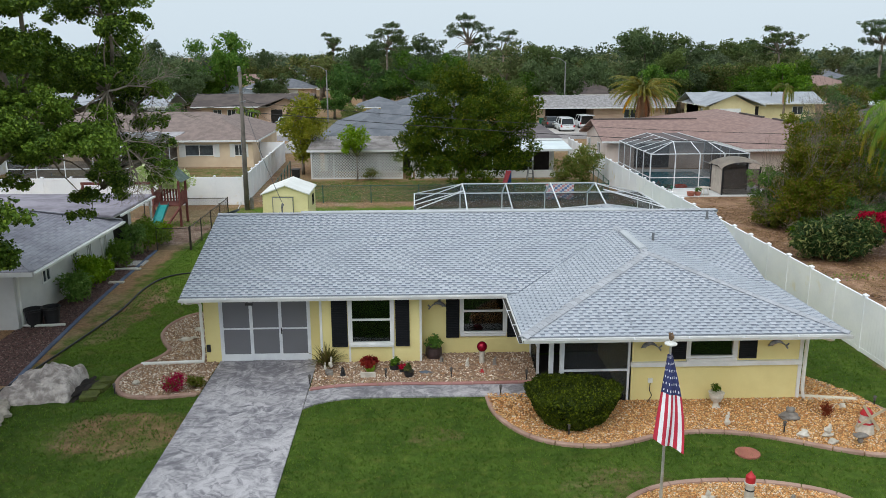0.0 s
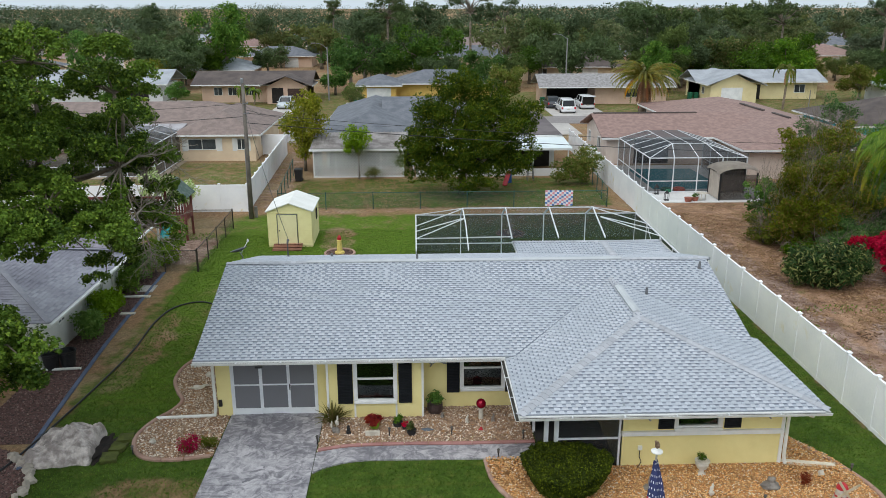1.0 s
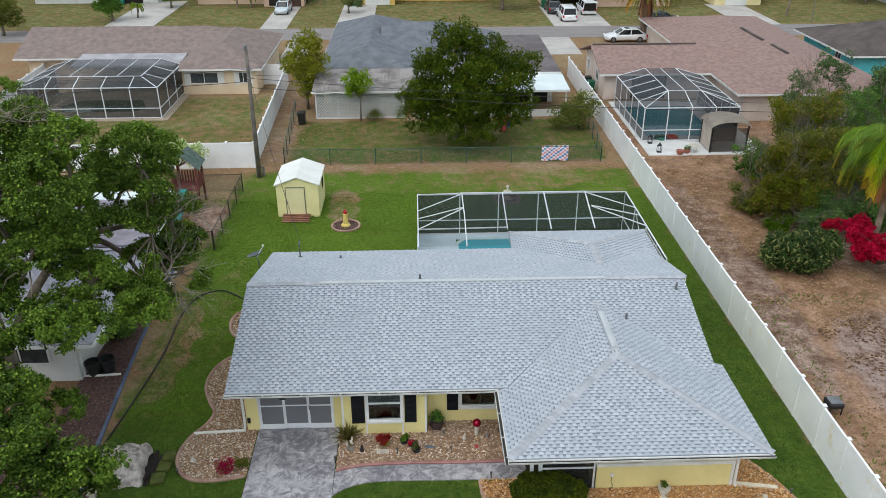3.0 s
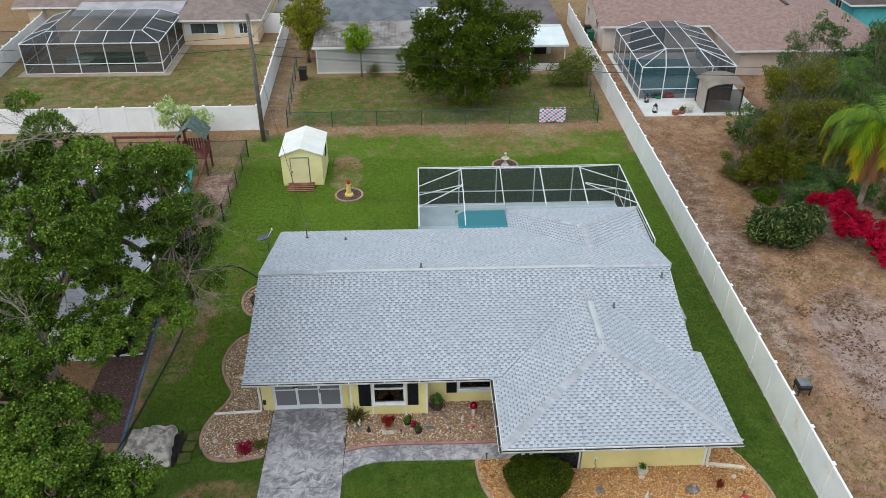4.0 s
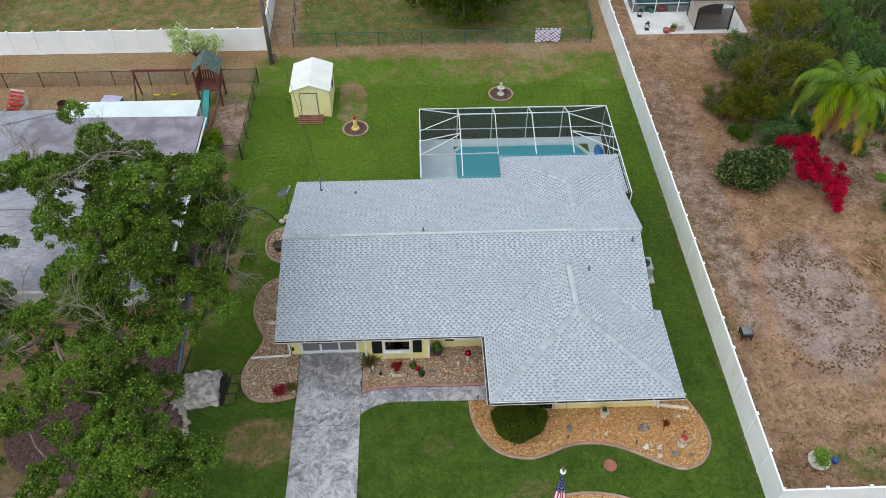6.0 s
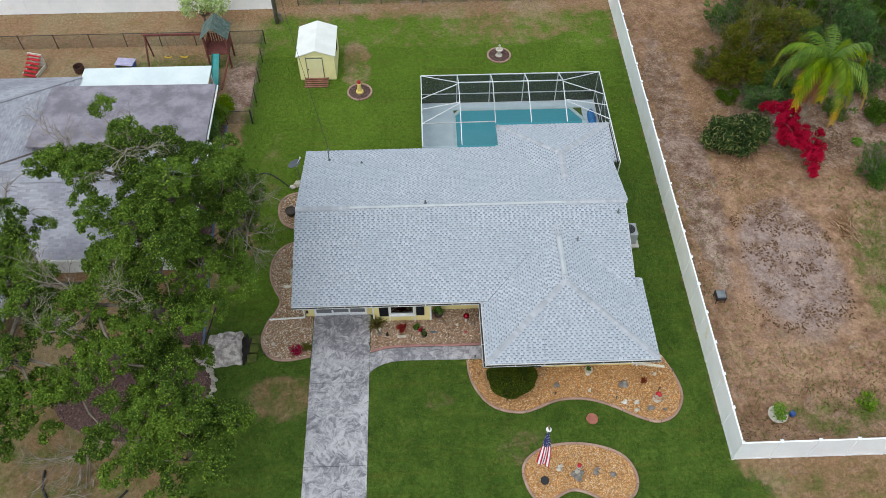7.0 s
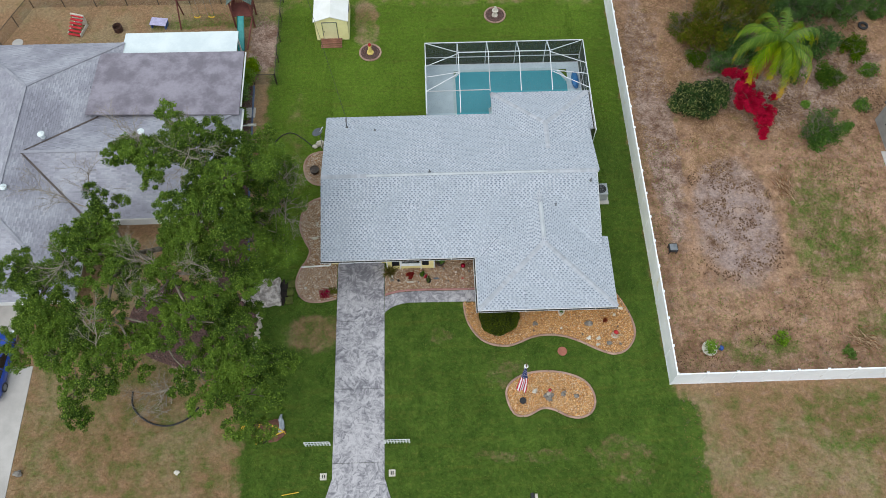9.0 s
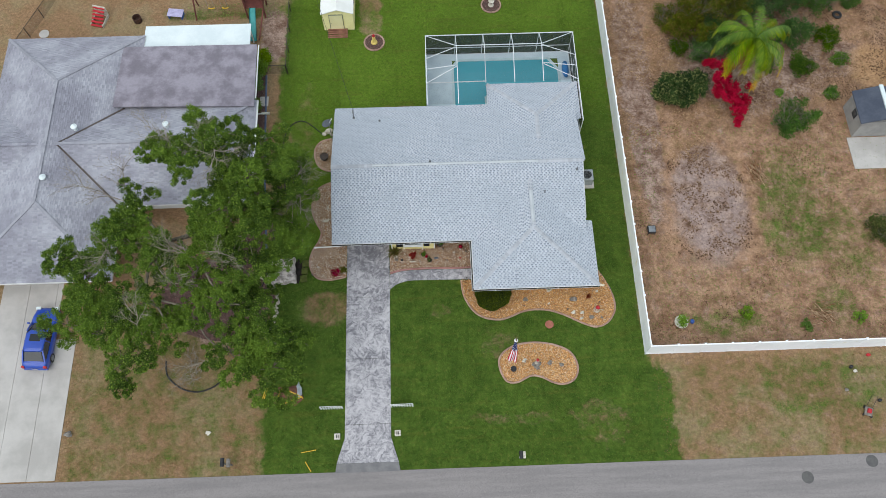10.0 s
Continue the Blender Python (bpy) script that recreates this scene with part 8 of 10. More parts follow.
BIRD = [(0, 0, 0.1, 0.1, 0.08, 0.1), (0, 0, 0.26, 0.07, 0.06, 0.12), (0.03, 0, 0.41, 0.045, 0.04, 0.06)]
SITTER = [(0, 0, 0.07, 0.12, 0.1, 0.07), (0, 0, 0.2, 0.08, 0.07, 0.11), (0, 0, 0.33, 0.055, 0.05, 0.06)]
figure(6.31, 14.34, "white and brown pelican ornament on the gravel", WHITE_CAST, [(0, -0.05, 0.1, 0.2, 0.16, 0.1), (0, 0, 0.32, 0.13, 0.12, 0.2), (0.08, 0, 0.56, 0.08, 0.07, 0.1), (0.17, -0.06, 0.5, 0.1, 0.03, 0.04)])
figure(8.08, 14.16, "small grey pelican ornament on the gravel", GREY_CAST, [(0, -0.1, 0.08, 0.2, 0.18, 0.09), (0, 0, 0.3, 0.11, 0.1, 0.2), (0.07, 0, 0.52, 0.07, 0.06, 0.1), (0.15, -0.05, 0.46, 0.1, 0.03, 0.04)])
figure(8.9, 13.95, "flat weathered grey stone ornament", GREY_CAST, [(0, 0, 0.05, 0.22, 0.16, 0.06), (0.02, 0, 0.1, 0.12, 0.1, 0.05)])
figure(8.39, 18.45, "grey and white pelican ornament by the edging", WHITE_CAST, BIRD)
figure(6.75, 18.85, "weathered grey heron ornament on a plate", GREY_CAST, [(0, 0, 0.04, 0.26, 0.18, 0.05), (0, 0.02, 0.28, 0.06, 0.05, 0.2), (0.02, 0.02, 0.5, 0.04, 0.04, 0.06)])
figure(10.2, 18.75, "grey rock with a dark top", GREY_CAST, [(0, 0, 0.1, 0.34, 0.22, 0.12), (0.05, 0.05, 0.26, 0.14, 0.12, 0.16)])
figure(10.72, 17.7, "white duck ornament on a pale rock", WHITE_CAST, [(0, 0, 0.06, 0.16, 0.13, 0.08), (0, 0, 0.22, 0.13, 0.1, 0.1), (0.05, 0, 0.36, 0.05, 0.05, 0.08)])
figure(10.65, 17.3, "pale coral rock on the gravel", WHITE_CAST, [(0, 0, 0.07, 0.17, 0.14, 0.09)])
figure(11.35, 17.3, "dark bird bath rock", GREY_CAST, [(0, 0, 0.12, 0.08, 0.08, 0.14), (0, 0, 0.26, 0.26, 0.18, 0.06)])
figure(11.95, 19.3, "round white stone ball on the gravel", WHITE_CAST, [(0, 0, 0.1, 0.12, 0.12, 0.11)])
figure(10.1, 17.75, "tan and white coral stone", WHITE_CAST, [(0, 0, 0.06, 0.2, 0.15, 0.08), (0.1, 0.1, 0.1, 0.1, 0.1, 0.08)])
figure(12.1, 17.3, "small dark stone on the gravel", GREY_CAST, [(0, 0, 0.06, 0.13, 0.1, 0.07)])
figure(11.3, 21.0, "grey driftwood on the gravel", GREY_CAST, [(0, 0, 0.07, 0.16, 0.3, 0.08)])
figure(1.77, 22.65, "small white bird ornament in the pebbles", WHITE_CAST, BIRD)
figure(2.63, 22.7, "small grey bird ornament in the pebbles", GREY_CAST, BIRD)
figure(0.97, 22.95, "small grey squirrel ornament in the pebbles", GREY_CAST, SITTER)
figure(0.7, 23.35, "small white lamb ornament in the pebbles", WHITE_CAST, SITTER)
figure(-2.07, 22.2, "black and white puppy ornament", BLACK, SITTER)
figure(-2.45, 22.35, "white egret ornament on driftwood", WHITE_CAST, [(0, 0, 0.42, 0.09, 0.07, 0.14), (0.03, 0, 0.62, 0.04, 0.035, 0.12), (-0.2, -0.05, 0.32, 0.06, 0.05, 0.1), (-0.2, -0.05, 0.46, 0.03, 0.03, 0.07)])
figure(-2.48, 22.25, "grey driftwood stump in the pebbles", GREY_CAST, [(0, 0, 0.12, 0.17, 0.12, 0.14), (-0.08, 0, 0.2, 0.1, 0.09, 0.1)])
figure(0.45, 22.3, "blue-grey crocodile ornament in the pebbles", surface("blue_grey_cast", lin(98, 108, 122), lin(80, 90, 104), 4, 20, 0.7), [(0, 0, 0.06, 0.22, 0.09, 0.06), (0.2, 0, 0.05, 0.12, 0.05, 0.04)])
figure(3.2, 23.0, "white fish skeleton ornament in the pebbles", WHITE_CAST, [(-0.2, 0, 0.1, 0.06, 0.05, 0.09), (0, 0, 0.1, 0.04, 0.05, 0.13), (0.1, 0, 0.11, 0.03, 0.05, 0.14), (0.2, 0, 0.12, 0.03, 0.05, 0.13), (0.3, 0, 0.1, 0.03, 0.05, 0.1)])
figure(2.2, 22.25, "small dark red ornament in the pebbles", RED_PAINT, [(0, 0, 0.05, 0.11, 0.08, 0.05), (0, 0, 0.13, 0.05, 0.05, 0.05)])
figure(-8.2, 21.85, "round white stone on the pebbles", WHITE_CAST, [(0, 0, 0.08, 0.13, 0.12, 0.09)])
figure(-7.75, 25.6, "pale bleached driftwood on the pebbles", WHITE_CAST, [(0, 0, 0.08, 0.3, 0.16, 0.09), (0.35, 0.15, 0.1, 0.2, 0.06, 0.05)])
figure(-7.3, 26.5, "pale whale-bone ornament on the pebbles", WHITE_CAST, [(0, 0, 0.07, 0.42, 0.07, 0.06), (-0.4, 0.25, 0.08, 0.12, 0.2, 0.05)])
figure(-15.27, 10.07, "white heart-shaped stone on the lawn", WHITE_CAST, [(-0.08, 0.04, 0.05, 0.16, 0.13, 0.06), (0.1, 0.04, 0.05, 0.14, 0.13, 0.06), (0, -0.08, 0.05, 0.11, 0.14, 0.05)])
figure(-24.6, 10.3, "grey boulder at the lawn's edge", GREY_CAST, [(0, 0, 0.15, 0.34, 0.26, 0.2)])

bm = bmesh.new()
lathe(bm, [(0.30, 0.0), (0.30, 0.04), (0.27, 0.05)], 24, (8.32, 16.92, 0.0))
tagged(part("stepping_stone", bm, TERRA), "round terracotta stepping stone in the lawn", "stepping stone")
bm = bmesh.new()
lathe(bm, [(0.19, 0), (0.21, 0.1), (0.19, 0.12)], 16, (5.55, 13.75, 0.03))
tagged(part("drain_grate", bm, BLACK), "dark round grate pot in the gravel island", "pot")

ur = flower_pot(8.45, 19.45, "white pedestal urn with a small dark plant", WHITE_CAST, 0.2, 0.24, L_DARK, 0.08, 8, 0.7, 5)
for o in ur.children:
    o.location.z = 0.26
bm = bmesh.new()
lathe(bm, [(0.15, 0), (0.15, 0.06), (0.08, 0.1), (0.07, 0.2), (0.12, 0.26)], 16)
part("pedestal", bm, WHITE_CAST, ur)

wm = thing("windmill_ornament", 11.8, 17.9, 0.03, "white and red garden windmill with wooden sails", "ornament")
bm = bmesh.new()
lathe(bm, [(0.24, 0), (0.23, 0.1), (0.15, 0.42), (0.16, 0.44), (0.12, 0.52)], 8)
part("tower", bm, WHITE_CAST, wm)
bm = bmesh.new()
lathe(bm, [(0.17, 0.5), (0.12, 0.6), (0.03, 0.68)], 8)
lathe(bm, [(0.19, 0.26), (0.18, 0.31)], 8)
part("cap", bm, RED_PAINT, wm, "red cap and band")
for k in range(4):
    a = math.radians(35 + 90 * k)
    bm = bmesh.new()
    beam(bm, (0, -0.2, 0.5), (0.42 * math.cos(a), -0.22, 0.5 + 0.42 * math.sin(a)), 0.02, 0.07)
    part("sail", bm, surface("sail_wood", lin(196, 182, 156), lin(176, 160, 134), 4, 20, 0.8), wm)

gz = thing("gazing_ball", 2.25, 22.9, 0.03, "dark red gazing ball on a white pedestal", "ornament")
bm = bmesh.new()
lathe(bm, [(0.14, 0), (0.13, 0.04), (0.085, 0.12), (0.075, 0.4), (0.1, 0.48), (0.06, 0.5)], 16)
part("pedestal", bm, WHITE_CAST, gz)
bm = bmesh.new()
bmesh.ops.create_uvsphere(bm, u_segments=24, v_segments=14, radius=0.165, matrix=Matrix.Translation((0, 0, 0.64)))
part("ball", bm, surface("mirror_red", lin(150, 12, 44), lin(140, 10, 40), 2, 10, 0.12, 0.0, metal=0.5), gz, "glossy dark red glass ball", smooth=True)

flower_pot(0.74, 23.35, "large dark brown glazed pot with a leafy plant", surface("dark_glaze", lin(72, 58, 56), lin(58, 48, 48), 4, 20, 0.35), 0.27, 0.52, L_GREEN, 0.14, 12, 1.0, 6, 0.62)
flower_pot(-1.25, 22.5, "frog planter with a red croton plant", surface("frog_green", lin(120, 160, 40), lin(104, 144, 36), 4, 20, 0.5), 0.16, 0.28, leaves("croton_red", lin(136, 56, 38), lin(158, 76, 44), lin(120, 44, 40), 3.0), 0.22, 14, 2.0, 7)
flower_pot(-0.5, 22.55, "black pot with a small green plant", BLACK, 0.15, 0.24, L_GREEN, 0.12, 9, 1.4, 8)
flower_pot(-0.05, 22.1, "black pot with green leaves", BLACK, 0.15, 0.2, L_OLIVE, 0.12, 9, 1.4, 9)
flower_pot(-0.25, 22.4, "small pot of scarlet flowers", BLACK, 0.1, 0.16, leaves("scarlet_petals", lin(206, 34, 40), lin(220, 52, 52), lin(80, 110, 40), 4.0), 0.09, 9, 1.8, 10)
flower_pot(-7.95, 31.0, "dark round pot on the pebbles", surface("pot_dark", lin(70, 60, 54), lin(56, 48, 44), 4, 20, 0.6), 0.3, 0.42)
tagged(part("welcome_plaque", boxes((-1.52, -1.06, 22.02, 22.08, 0.03, 0.22)), WHITE_CAST, bevel=0.01), "small white carved plaque standing in the pebbles", "plaque")
bm = bmesh.new()
rng = np.random.default_rng(91)
for _ in range(150):
    a, e = rng.uniform(0, math.tau), rng.uniform(0.35, 1.4)
    L = rng.uniform(0.5, 0.95)
    d = Vector((math.cos(a) * math.cos(e), math.sin(a) * math.cos(e), math.sin(e)))
    s = d.cross(Vector((0, 0, 1))).normalized() * 0.014
    p0, p1, p2 = Vector((0, 0, 0.15)), Vector((0, 0, 0.15)) + d * L * 0.6, Vector((0, 0, 0.15)) + d * L + Vector((0, 0, -0.12))
    q = [bm.verts.new(v) for v in (p0 - s, p0 + s, p1 + s, p1 - s, p2)]
    bm.faces.new(q[:4]), bm.faces.new((q[3], q[2], q[4]))
sp = thing("spiky_plant", -2.62, 22.75, 0.02, "tall spiky grassy plant beside the garage", "plant")
part("leaves", bm, leaves("spiky_leaves", lin(112, 112, 66), lin(92, 100, 52), lin(134, 126, 84), 2.0), sp)
tree("flowering_shrub", -6.9, 21.3, "small shrub dotted with crimson flowers", [(0, 0, 0.32, 0.45, 0.35, 0.28)], 40, 30, 0.07, leaves("red_blooms", lin(176, 24, 48), lin(196, 44, 66), lin(84, 108, 44), 6.0), (0.02, 0.15), (0.1, 0.16), 92, "shrub")
tree("shrub", -6.4, 21.55, "small green shrub at the drive's edge", [(0, 0, 0.25, 0.35, 0.3, 0.22)], 20, 30, 0.09, L_OLIVE, (0.02, 0.12), (0.1, 0.16), 93, "shrub")
tree("shrub", -7.0, 28.0, "dry reddish ornamental grass by the wall", [(0, 0, 0.5, 0.35, 0.5, 0.45)], 26, 40, 0.2, leaves("rust_blades", lin(150, 84, 54), lin(170, 100, 66), lin(120, 70, 50), 3.0), (0.03, 0.2), (0.15, 0.25), 94, "shrub", slim=0.12)
tree("shrub", 11.3, 18.9, "tuft of dry brown grass in the gravel", [(0, 0, 0.22, 0.14, 0.14, 0.22)], 10, 30, 0.16, leaves("brown_blades", lin(140, 92, 60), lin(120, 80, 54), lin(160, 110, 76), 3.0), (0.01, 0.1), (0.08, 0.14), 95, "shrub", slim=0.12)
for x, y in ((-3.0, 21.6), (-0.75, 22.0), (1.24, 22.0), (3.5, 21.7), (4.1, 18.05), (6.6, 18.3), (9.7, 17.95), (12.0, 18.4), (-8.6, 21.2), (12.9, 19.4), (2.6, 20.6)):
    s = thing("solar_light", x, y, 0.02, "small dark solar path light on a stake", "garden light", "solar path lights")
    bm = bmesh.new()
    tube(bm, [(0, 0, 0), (0, 0, 0.25)], 0.02, 6)
    part("stake", bm, BLACK, s)
    bm = bmesh.new()
    lathe(bm, [(0.035, 0.2), (0.035, 0.29), (0.055, 0.3), (0.02, 0.34)], 10)
    part("head", bm, surface("solar_head", lin(70, 66, 62), lin(88, 84, 80), 4, 20, 0.5), s)


def wall_dolphin(x, y, z, sgn, label, birdlike=False):
    """A leaping shape hung flat on the wall."""
    bm = bmesh.new()
    pts = [Vector((x + sgn * (t - 0.5) * 0.5, y - 0.04, z + 0.14 * math.sin(math.pi * t) - 0.05)) for t in np.linspace(0, 1, 9)]
    tube(bm, pts, [0.012, 0.04, 0.06, 0.065, 0.06, 0.045, 0.03, 0.02, 0.01], 8)
    beam(bm, pts[4], pts[4] + Vector((-sgn * 0.07, 0, 0.13)), 0.02, 0.06)
    beam(bm, pts[3], pts[3] + Vector((-sgn * 0.1, 0, -0.12)), 0.02, 0.05)
    beam(bm, pts[8], pts[8] + Vector((sgn * 0.08, 0, 0.07)), 0.02, 0.04)
    beam(bm, pts[8], pts[8] + Vector((sgn * 0.06, 0, -0.08)), 0.02, 0.04)
    tagged(part("wall_ornament", bm, surface("ornament_grey", lin(150, 152, 158), lin(110, 112, 120), 6, 20, 0.5), smooth=True), label, "ornament")


wall_dolphin(6.65, 19.90, 1.74, 1, "grey dolphin ornament hung on the yellow wall")
wall_dolphin(10.22, 19.90, 1.74, 1, "grey dolphin ornament hung on the yellow wall")
wall_dolphin(0.9, 23.70, 1.80, -1, "grey gull ornament hung on the yellow wall")

# drive-side things
for x0, x1 in ((-7.72, -6.28), (-2.95, -1.5)):
    pf = thing("picket_fence", x0, 11.4, 0, "short white picket fence beside the drive", "fence", "picket fences at the drive")
    for i in range(9):
        x = x0 + (x1 - x0) * i / 8
        w = 0.05 if i in (0, 8) else 0.035
        bm = bmesh.new()
        slab(bm, [(x - w, 11.385, 0.85), (x + w, 11.385, 0.85), (x + w, 11.415, 0.85), (x - w, 11.415, 0.85)], 0.85)
        top = [bm.verts.new(p) for p in ((x - w, 11.4, 0.85), (x + w, 11.4, 0.85), (x, 11.4, 0.93))]
        bm.faces.new(top)
        part("picket", bm, TRIM, pf, world=True)
    for z in (0.25, 0.65):
        part("rail", boxes((x0, x1, 11.416, 11.45, z, z + 0.07)), TRIM, pf, world=True)
for x, y in ((-6.61, 9.54), (-2.55, 9.63)):
    pl = thing("marker_plate", x, y, 0, "white square plate with dark marks beside the drive", "marker")
    part("plate", boxes((-0.2, 0.2, -0.2, 0.2, 0.0, 0.08)), WHITE_CAST, pl, bevel=0.01)
    part("mark", boxes((-0.08, -0.02, -0.1, 0.1, 0.08, 0.086)), BLACK, pl)
    part("mark", boxes((0.03, 0.09, -0.1, 0.1, 0.08, 0.086)), BLACK, pl)
mb = thing("mailbox", 5.55, 7.75, 0, "dark and white mailbox on a post by the street", "mailbox")
part("post", boxes((-0.05, 0.05, -0.05, 0.05, 0, 0.95)), TRIM, mb)
bm = bmesh.new()
tube(bm, [(-0.02, -0.25, 1.08), (-0.02, 0.25, 1.08)], 0.12, 12)
part("box", bm, BLACK, mb)
part("paper_tube", boxes((0.12, 0.28, -0.22, 0.22, 0.92, 1.06)), WHITE_CAST, mb)
for x, y in ((-13.95, 7.95), (-13.55, 7.9)):
    m2 = thing("mailbox", x, y, 0, "dark mailbox on a short post by the street", "mailbox")
    part("post", boxes((-0.04, 0.04, -0.04, 0.04, 0, 0.9)), WOOD_POLE, m2)
    bm = bmesh.new()
    tube(bm, [(0, -0.26, 1.0), (0, 0.26, 1.0)], 0.13, 12)
    part("box", bm, BLACK if x < -13.8 else GREY_CAST, m2)
for p, q in (((-9.0, 8.55, 0.05), (-8.0, 8.7, 0.05)), ((-8.7, 7.95, 0.05), (-8.3, 7.3, 0.05)), ((-11.75, 12.3, 0.05), (-11.5, 13.2, 0.05)), ((-11.65, 12.25, 0.05), (-11.4, 13.15, 0.05))):
    bm = bmesh.new()
    tube(bm, [p, q], 0.03, 8)
    tagged(part("yellow_stake", bm, YELLOW), "yellow wooden stake lying on the lawn", "stake")
# excavated hole with boards and tape under the oak
ex = thing("dug_hole", -10.0, 12.2, 0, "fenced-off mound of red soil with tarp and tape", "soil mound")
bm = bmesh.new()
lump(bm, (-10.0, 12.4, 0.05), (0.95, 0.7, 0.2), 0.3, 3, 3)
part("soil", bm, surface("red_soil", lin(122, 84, 68), lin(98, 66, 54), 3, 20, 0.95, 0.5), ex, world=True)
bm = bmesh.new()
lump(bm, (-9.3, 12.75, 0.12), (0.2, 0.55, 0.14), 0.4, 8, 2)
part("tarp", bm, surface("grey_tarp", lin(172, 178, 184), lin(150, 156, 164), 3, 10, 0.5), ex, "crumpled pale grey tarp", world=True)
bm = bmesh.new()
slab(bm, [(-10.3, 11.62, 0.06), (-9.2, 12.1, 0.06), (-9.25, 12.25, 0.06), (-10.4, 11.8, 0.06)], 0.05)
part("hole", bm, surface("wet_soil", lin(44, 36, 34), lin(56, 46, 42), 3, 20, 0.95), ex, "dark wet hole", world=True)
for p, q in (((-10.7, 11.6, 0.45), (-10.5, 12.7, 0.5)), ((-10.7, 11.6, 0.45), (-9.0, 12.2, 0.5)), ((-10.2, 12.8, 0.5), (-9.0, 12.2, 0.5))):
    bm = bmesh.new()
    beam(bm, p, q, 0.06, 0.05)
    part("tape", bm, YELLOW, ex, "yellow barrier board", world=True)
for x, y in ((-10.7, 11.6), (-9.0, 12.2), (-10.4, 12.75)):
    part("stake", boxes((x - 0.025, x + 0.025, y - 0.025, y + 0.025, 0, 0.55)), YELLOW, ex, world=True)
bm = bmesh.new()
tube(bm, smooth_loop([(-18.6, 15.15, 0.06), (-18.4, 14.1, 0.06), (-17.4, 13.2, 0.06), (-16.2, 12.9, 0.06), (-15.1, 13.25, 0.06), (-14.4, 14.0, 0.06)], 0.2, False), 0.055, 8)
tagged(part("drain_hose", bm, BLACK, smooth=True), "black corrugated drain hose curved on the dry lawn", "hose")
bm = bmesh.new()
rng = np.random.default_rng(97)
for k in range(9):
    a = Vector((-16.6 + rng.uniform(-0.6, 0.6), 14.2 + rng.uniform(-0.5, 0.5), 0.06))
    b = a + Vector((rng.uniform(-2.0, 1.0), rng.uniform(-1.3, 2.2), rng.uniform(0.05, 0.5)))
    tube(bm, [a, (a + b) / 2 + Vector((0.1, 0.1, 0.12)), b], [0.03, 0.02, 0.006], 5)
    for j in range(7):
        s = a + (b - a) * rng.uniform(0.3, 1.0)
        e = s + Vector(rng.normal(size=3)) * 0.45
        e.z = abs(e.z) * 0.6 + 0.03
        tube(bm, [s, e], [0.012, 0.004], 4)
tagged(part("fallen_branch", bm, TWIG), "bare grey fallen branch lying on the lawn", "branch")

# limestone slab with dug edge, hoses, tubs
bm = bmesh.new()
bmesh.ops.create_grid(bm, x_segments=44, y_segments=44, size=1.0)
for v in bm.verts:
    u, w = v.co.x, v.co.y
    q = Vector((u, w, 0.0))
    x = -10.82 + u * (1.0 - 0.12 * w) + 0.16 * noise.noise(q * 2.2 + Vector((0, 0, 1)))
    y = 21.62 + w * 1.02 + 0.10 * u + 0.16 * noise.noise(q * 2.2 + Vector((0, 0, 5)))
    side = min((1 - abs(u)) / 0.16, (1 - w) / 0.22, (1 + w) / 0.34, 1.0)
    crest = 0.42 + 0.26 * math.exp(-((u - 0.05) ** 2 / 0.35 + (w - 0.25) ** 2 / 0.3)) + 0.10 * u
    ridge = 0.16 * noise.noise(q * 2.4 + Vector((4, 0, 2))) + 0.08 * noise.noise(q * 6.0) - 0.07 * abs(noise.noise(q * 4.0 + Vector((0, 7, 0)))) + 0.03 * noise.noise(q * 16.0)
    v.co = Vector((x, y, -0.04 + max(0.0, side) ** 0.6 * (crest + ridge)))
tagged(part("limestone_boulder", bm, surface("weathered_limestone", lin(204, 194, 188), lin(146, 136, 131), 2.6, 11, 0.92, 1.0, grain=0.42, lo=0.36, hi=0.62)), "large rough weathered grey limestone boulder on the lawn", "rock")
bm = bmesh.new()
lump(bm, (-9.62, 21.55, 0.02), (0.30, 0.95, 0.10), 0.5, 4, 4)
tagged(part("dug_soil", bm, surface("black_soil", lin(46, 38, 34), lin(30, 26, 24), 4, 20, 0.95, 0.6)), "dark dug soil beside the limestone slab", "soil")
for x, y, a in ((-9.15, 22.2, 5), (-9.2, 21.6, -6), (-9.25, 21.0, 10)):
    bm = boxes((-0.24, 0.24, -0.26, 0.26, 0.0, 0.11))
    bmesh.ops.subdivide_edges(bm, edges=list(bm.edges), cuts=2)
    for v in bm.verts:
        v.co += Vector((noise.noise(v.co * 5 + Vector((x, y, 0))), noise.noise(v.co * 5 + Vector((y, x, 3))), noise.noise(v.co * 6 + Vector((3, x, y))))) * 0.05
    turned(bm, pose(x, y, 0, 0, 0, a))
    tagged(part("sod_piece", bm, surface("cut_turf", lin(88, 96, 40), lin(72, 78, 34), 4, 30, 0.95, 0.6, grain=0.35)), "cut block of turf lying on the lawn", "turf", "cut turf blocks")
bm = bmesh.new()
tube(bm, smooth_loop([(-14.2, 17.5, 0.05), (-12.5, 19.8, 0.05), (-11.95, 21.9, 0.06), (-11.5, 25.5, 0.05), (-11.2, 29.0, 0.05), (-11.25, 32.0, 0.05), (-10.9, 33.8, 0.05), (-9.9, 34.5, 0.05), (-8.9, 33.9, 0.05), (-8.2, 33.2, 0.06)], 0.25, False), 0.034, 8)
tagged(part("garden_hose", bm, BLACK, smooth=True), "thick black corrugated hose curving over the lawn", "hose")
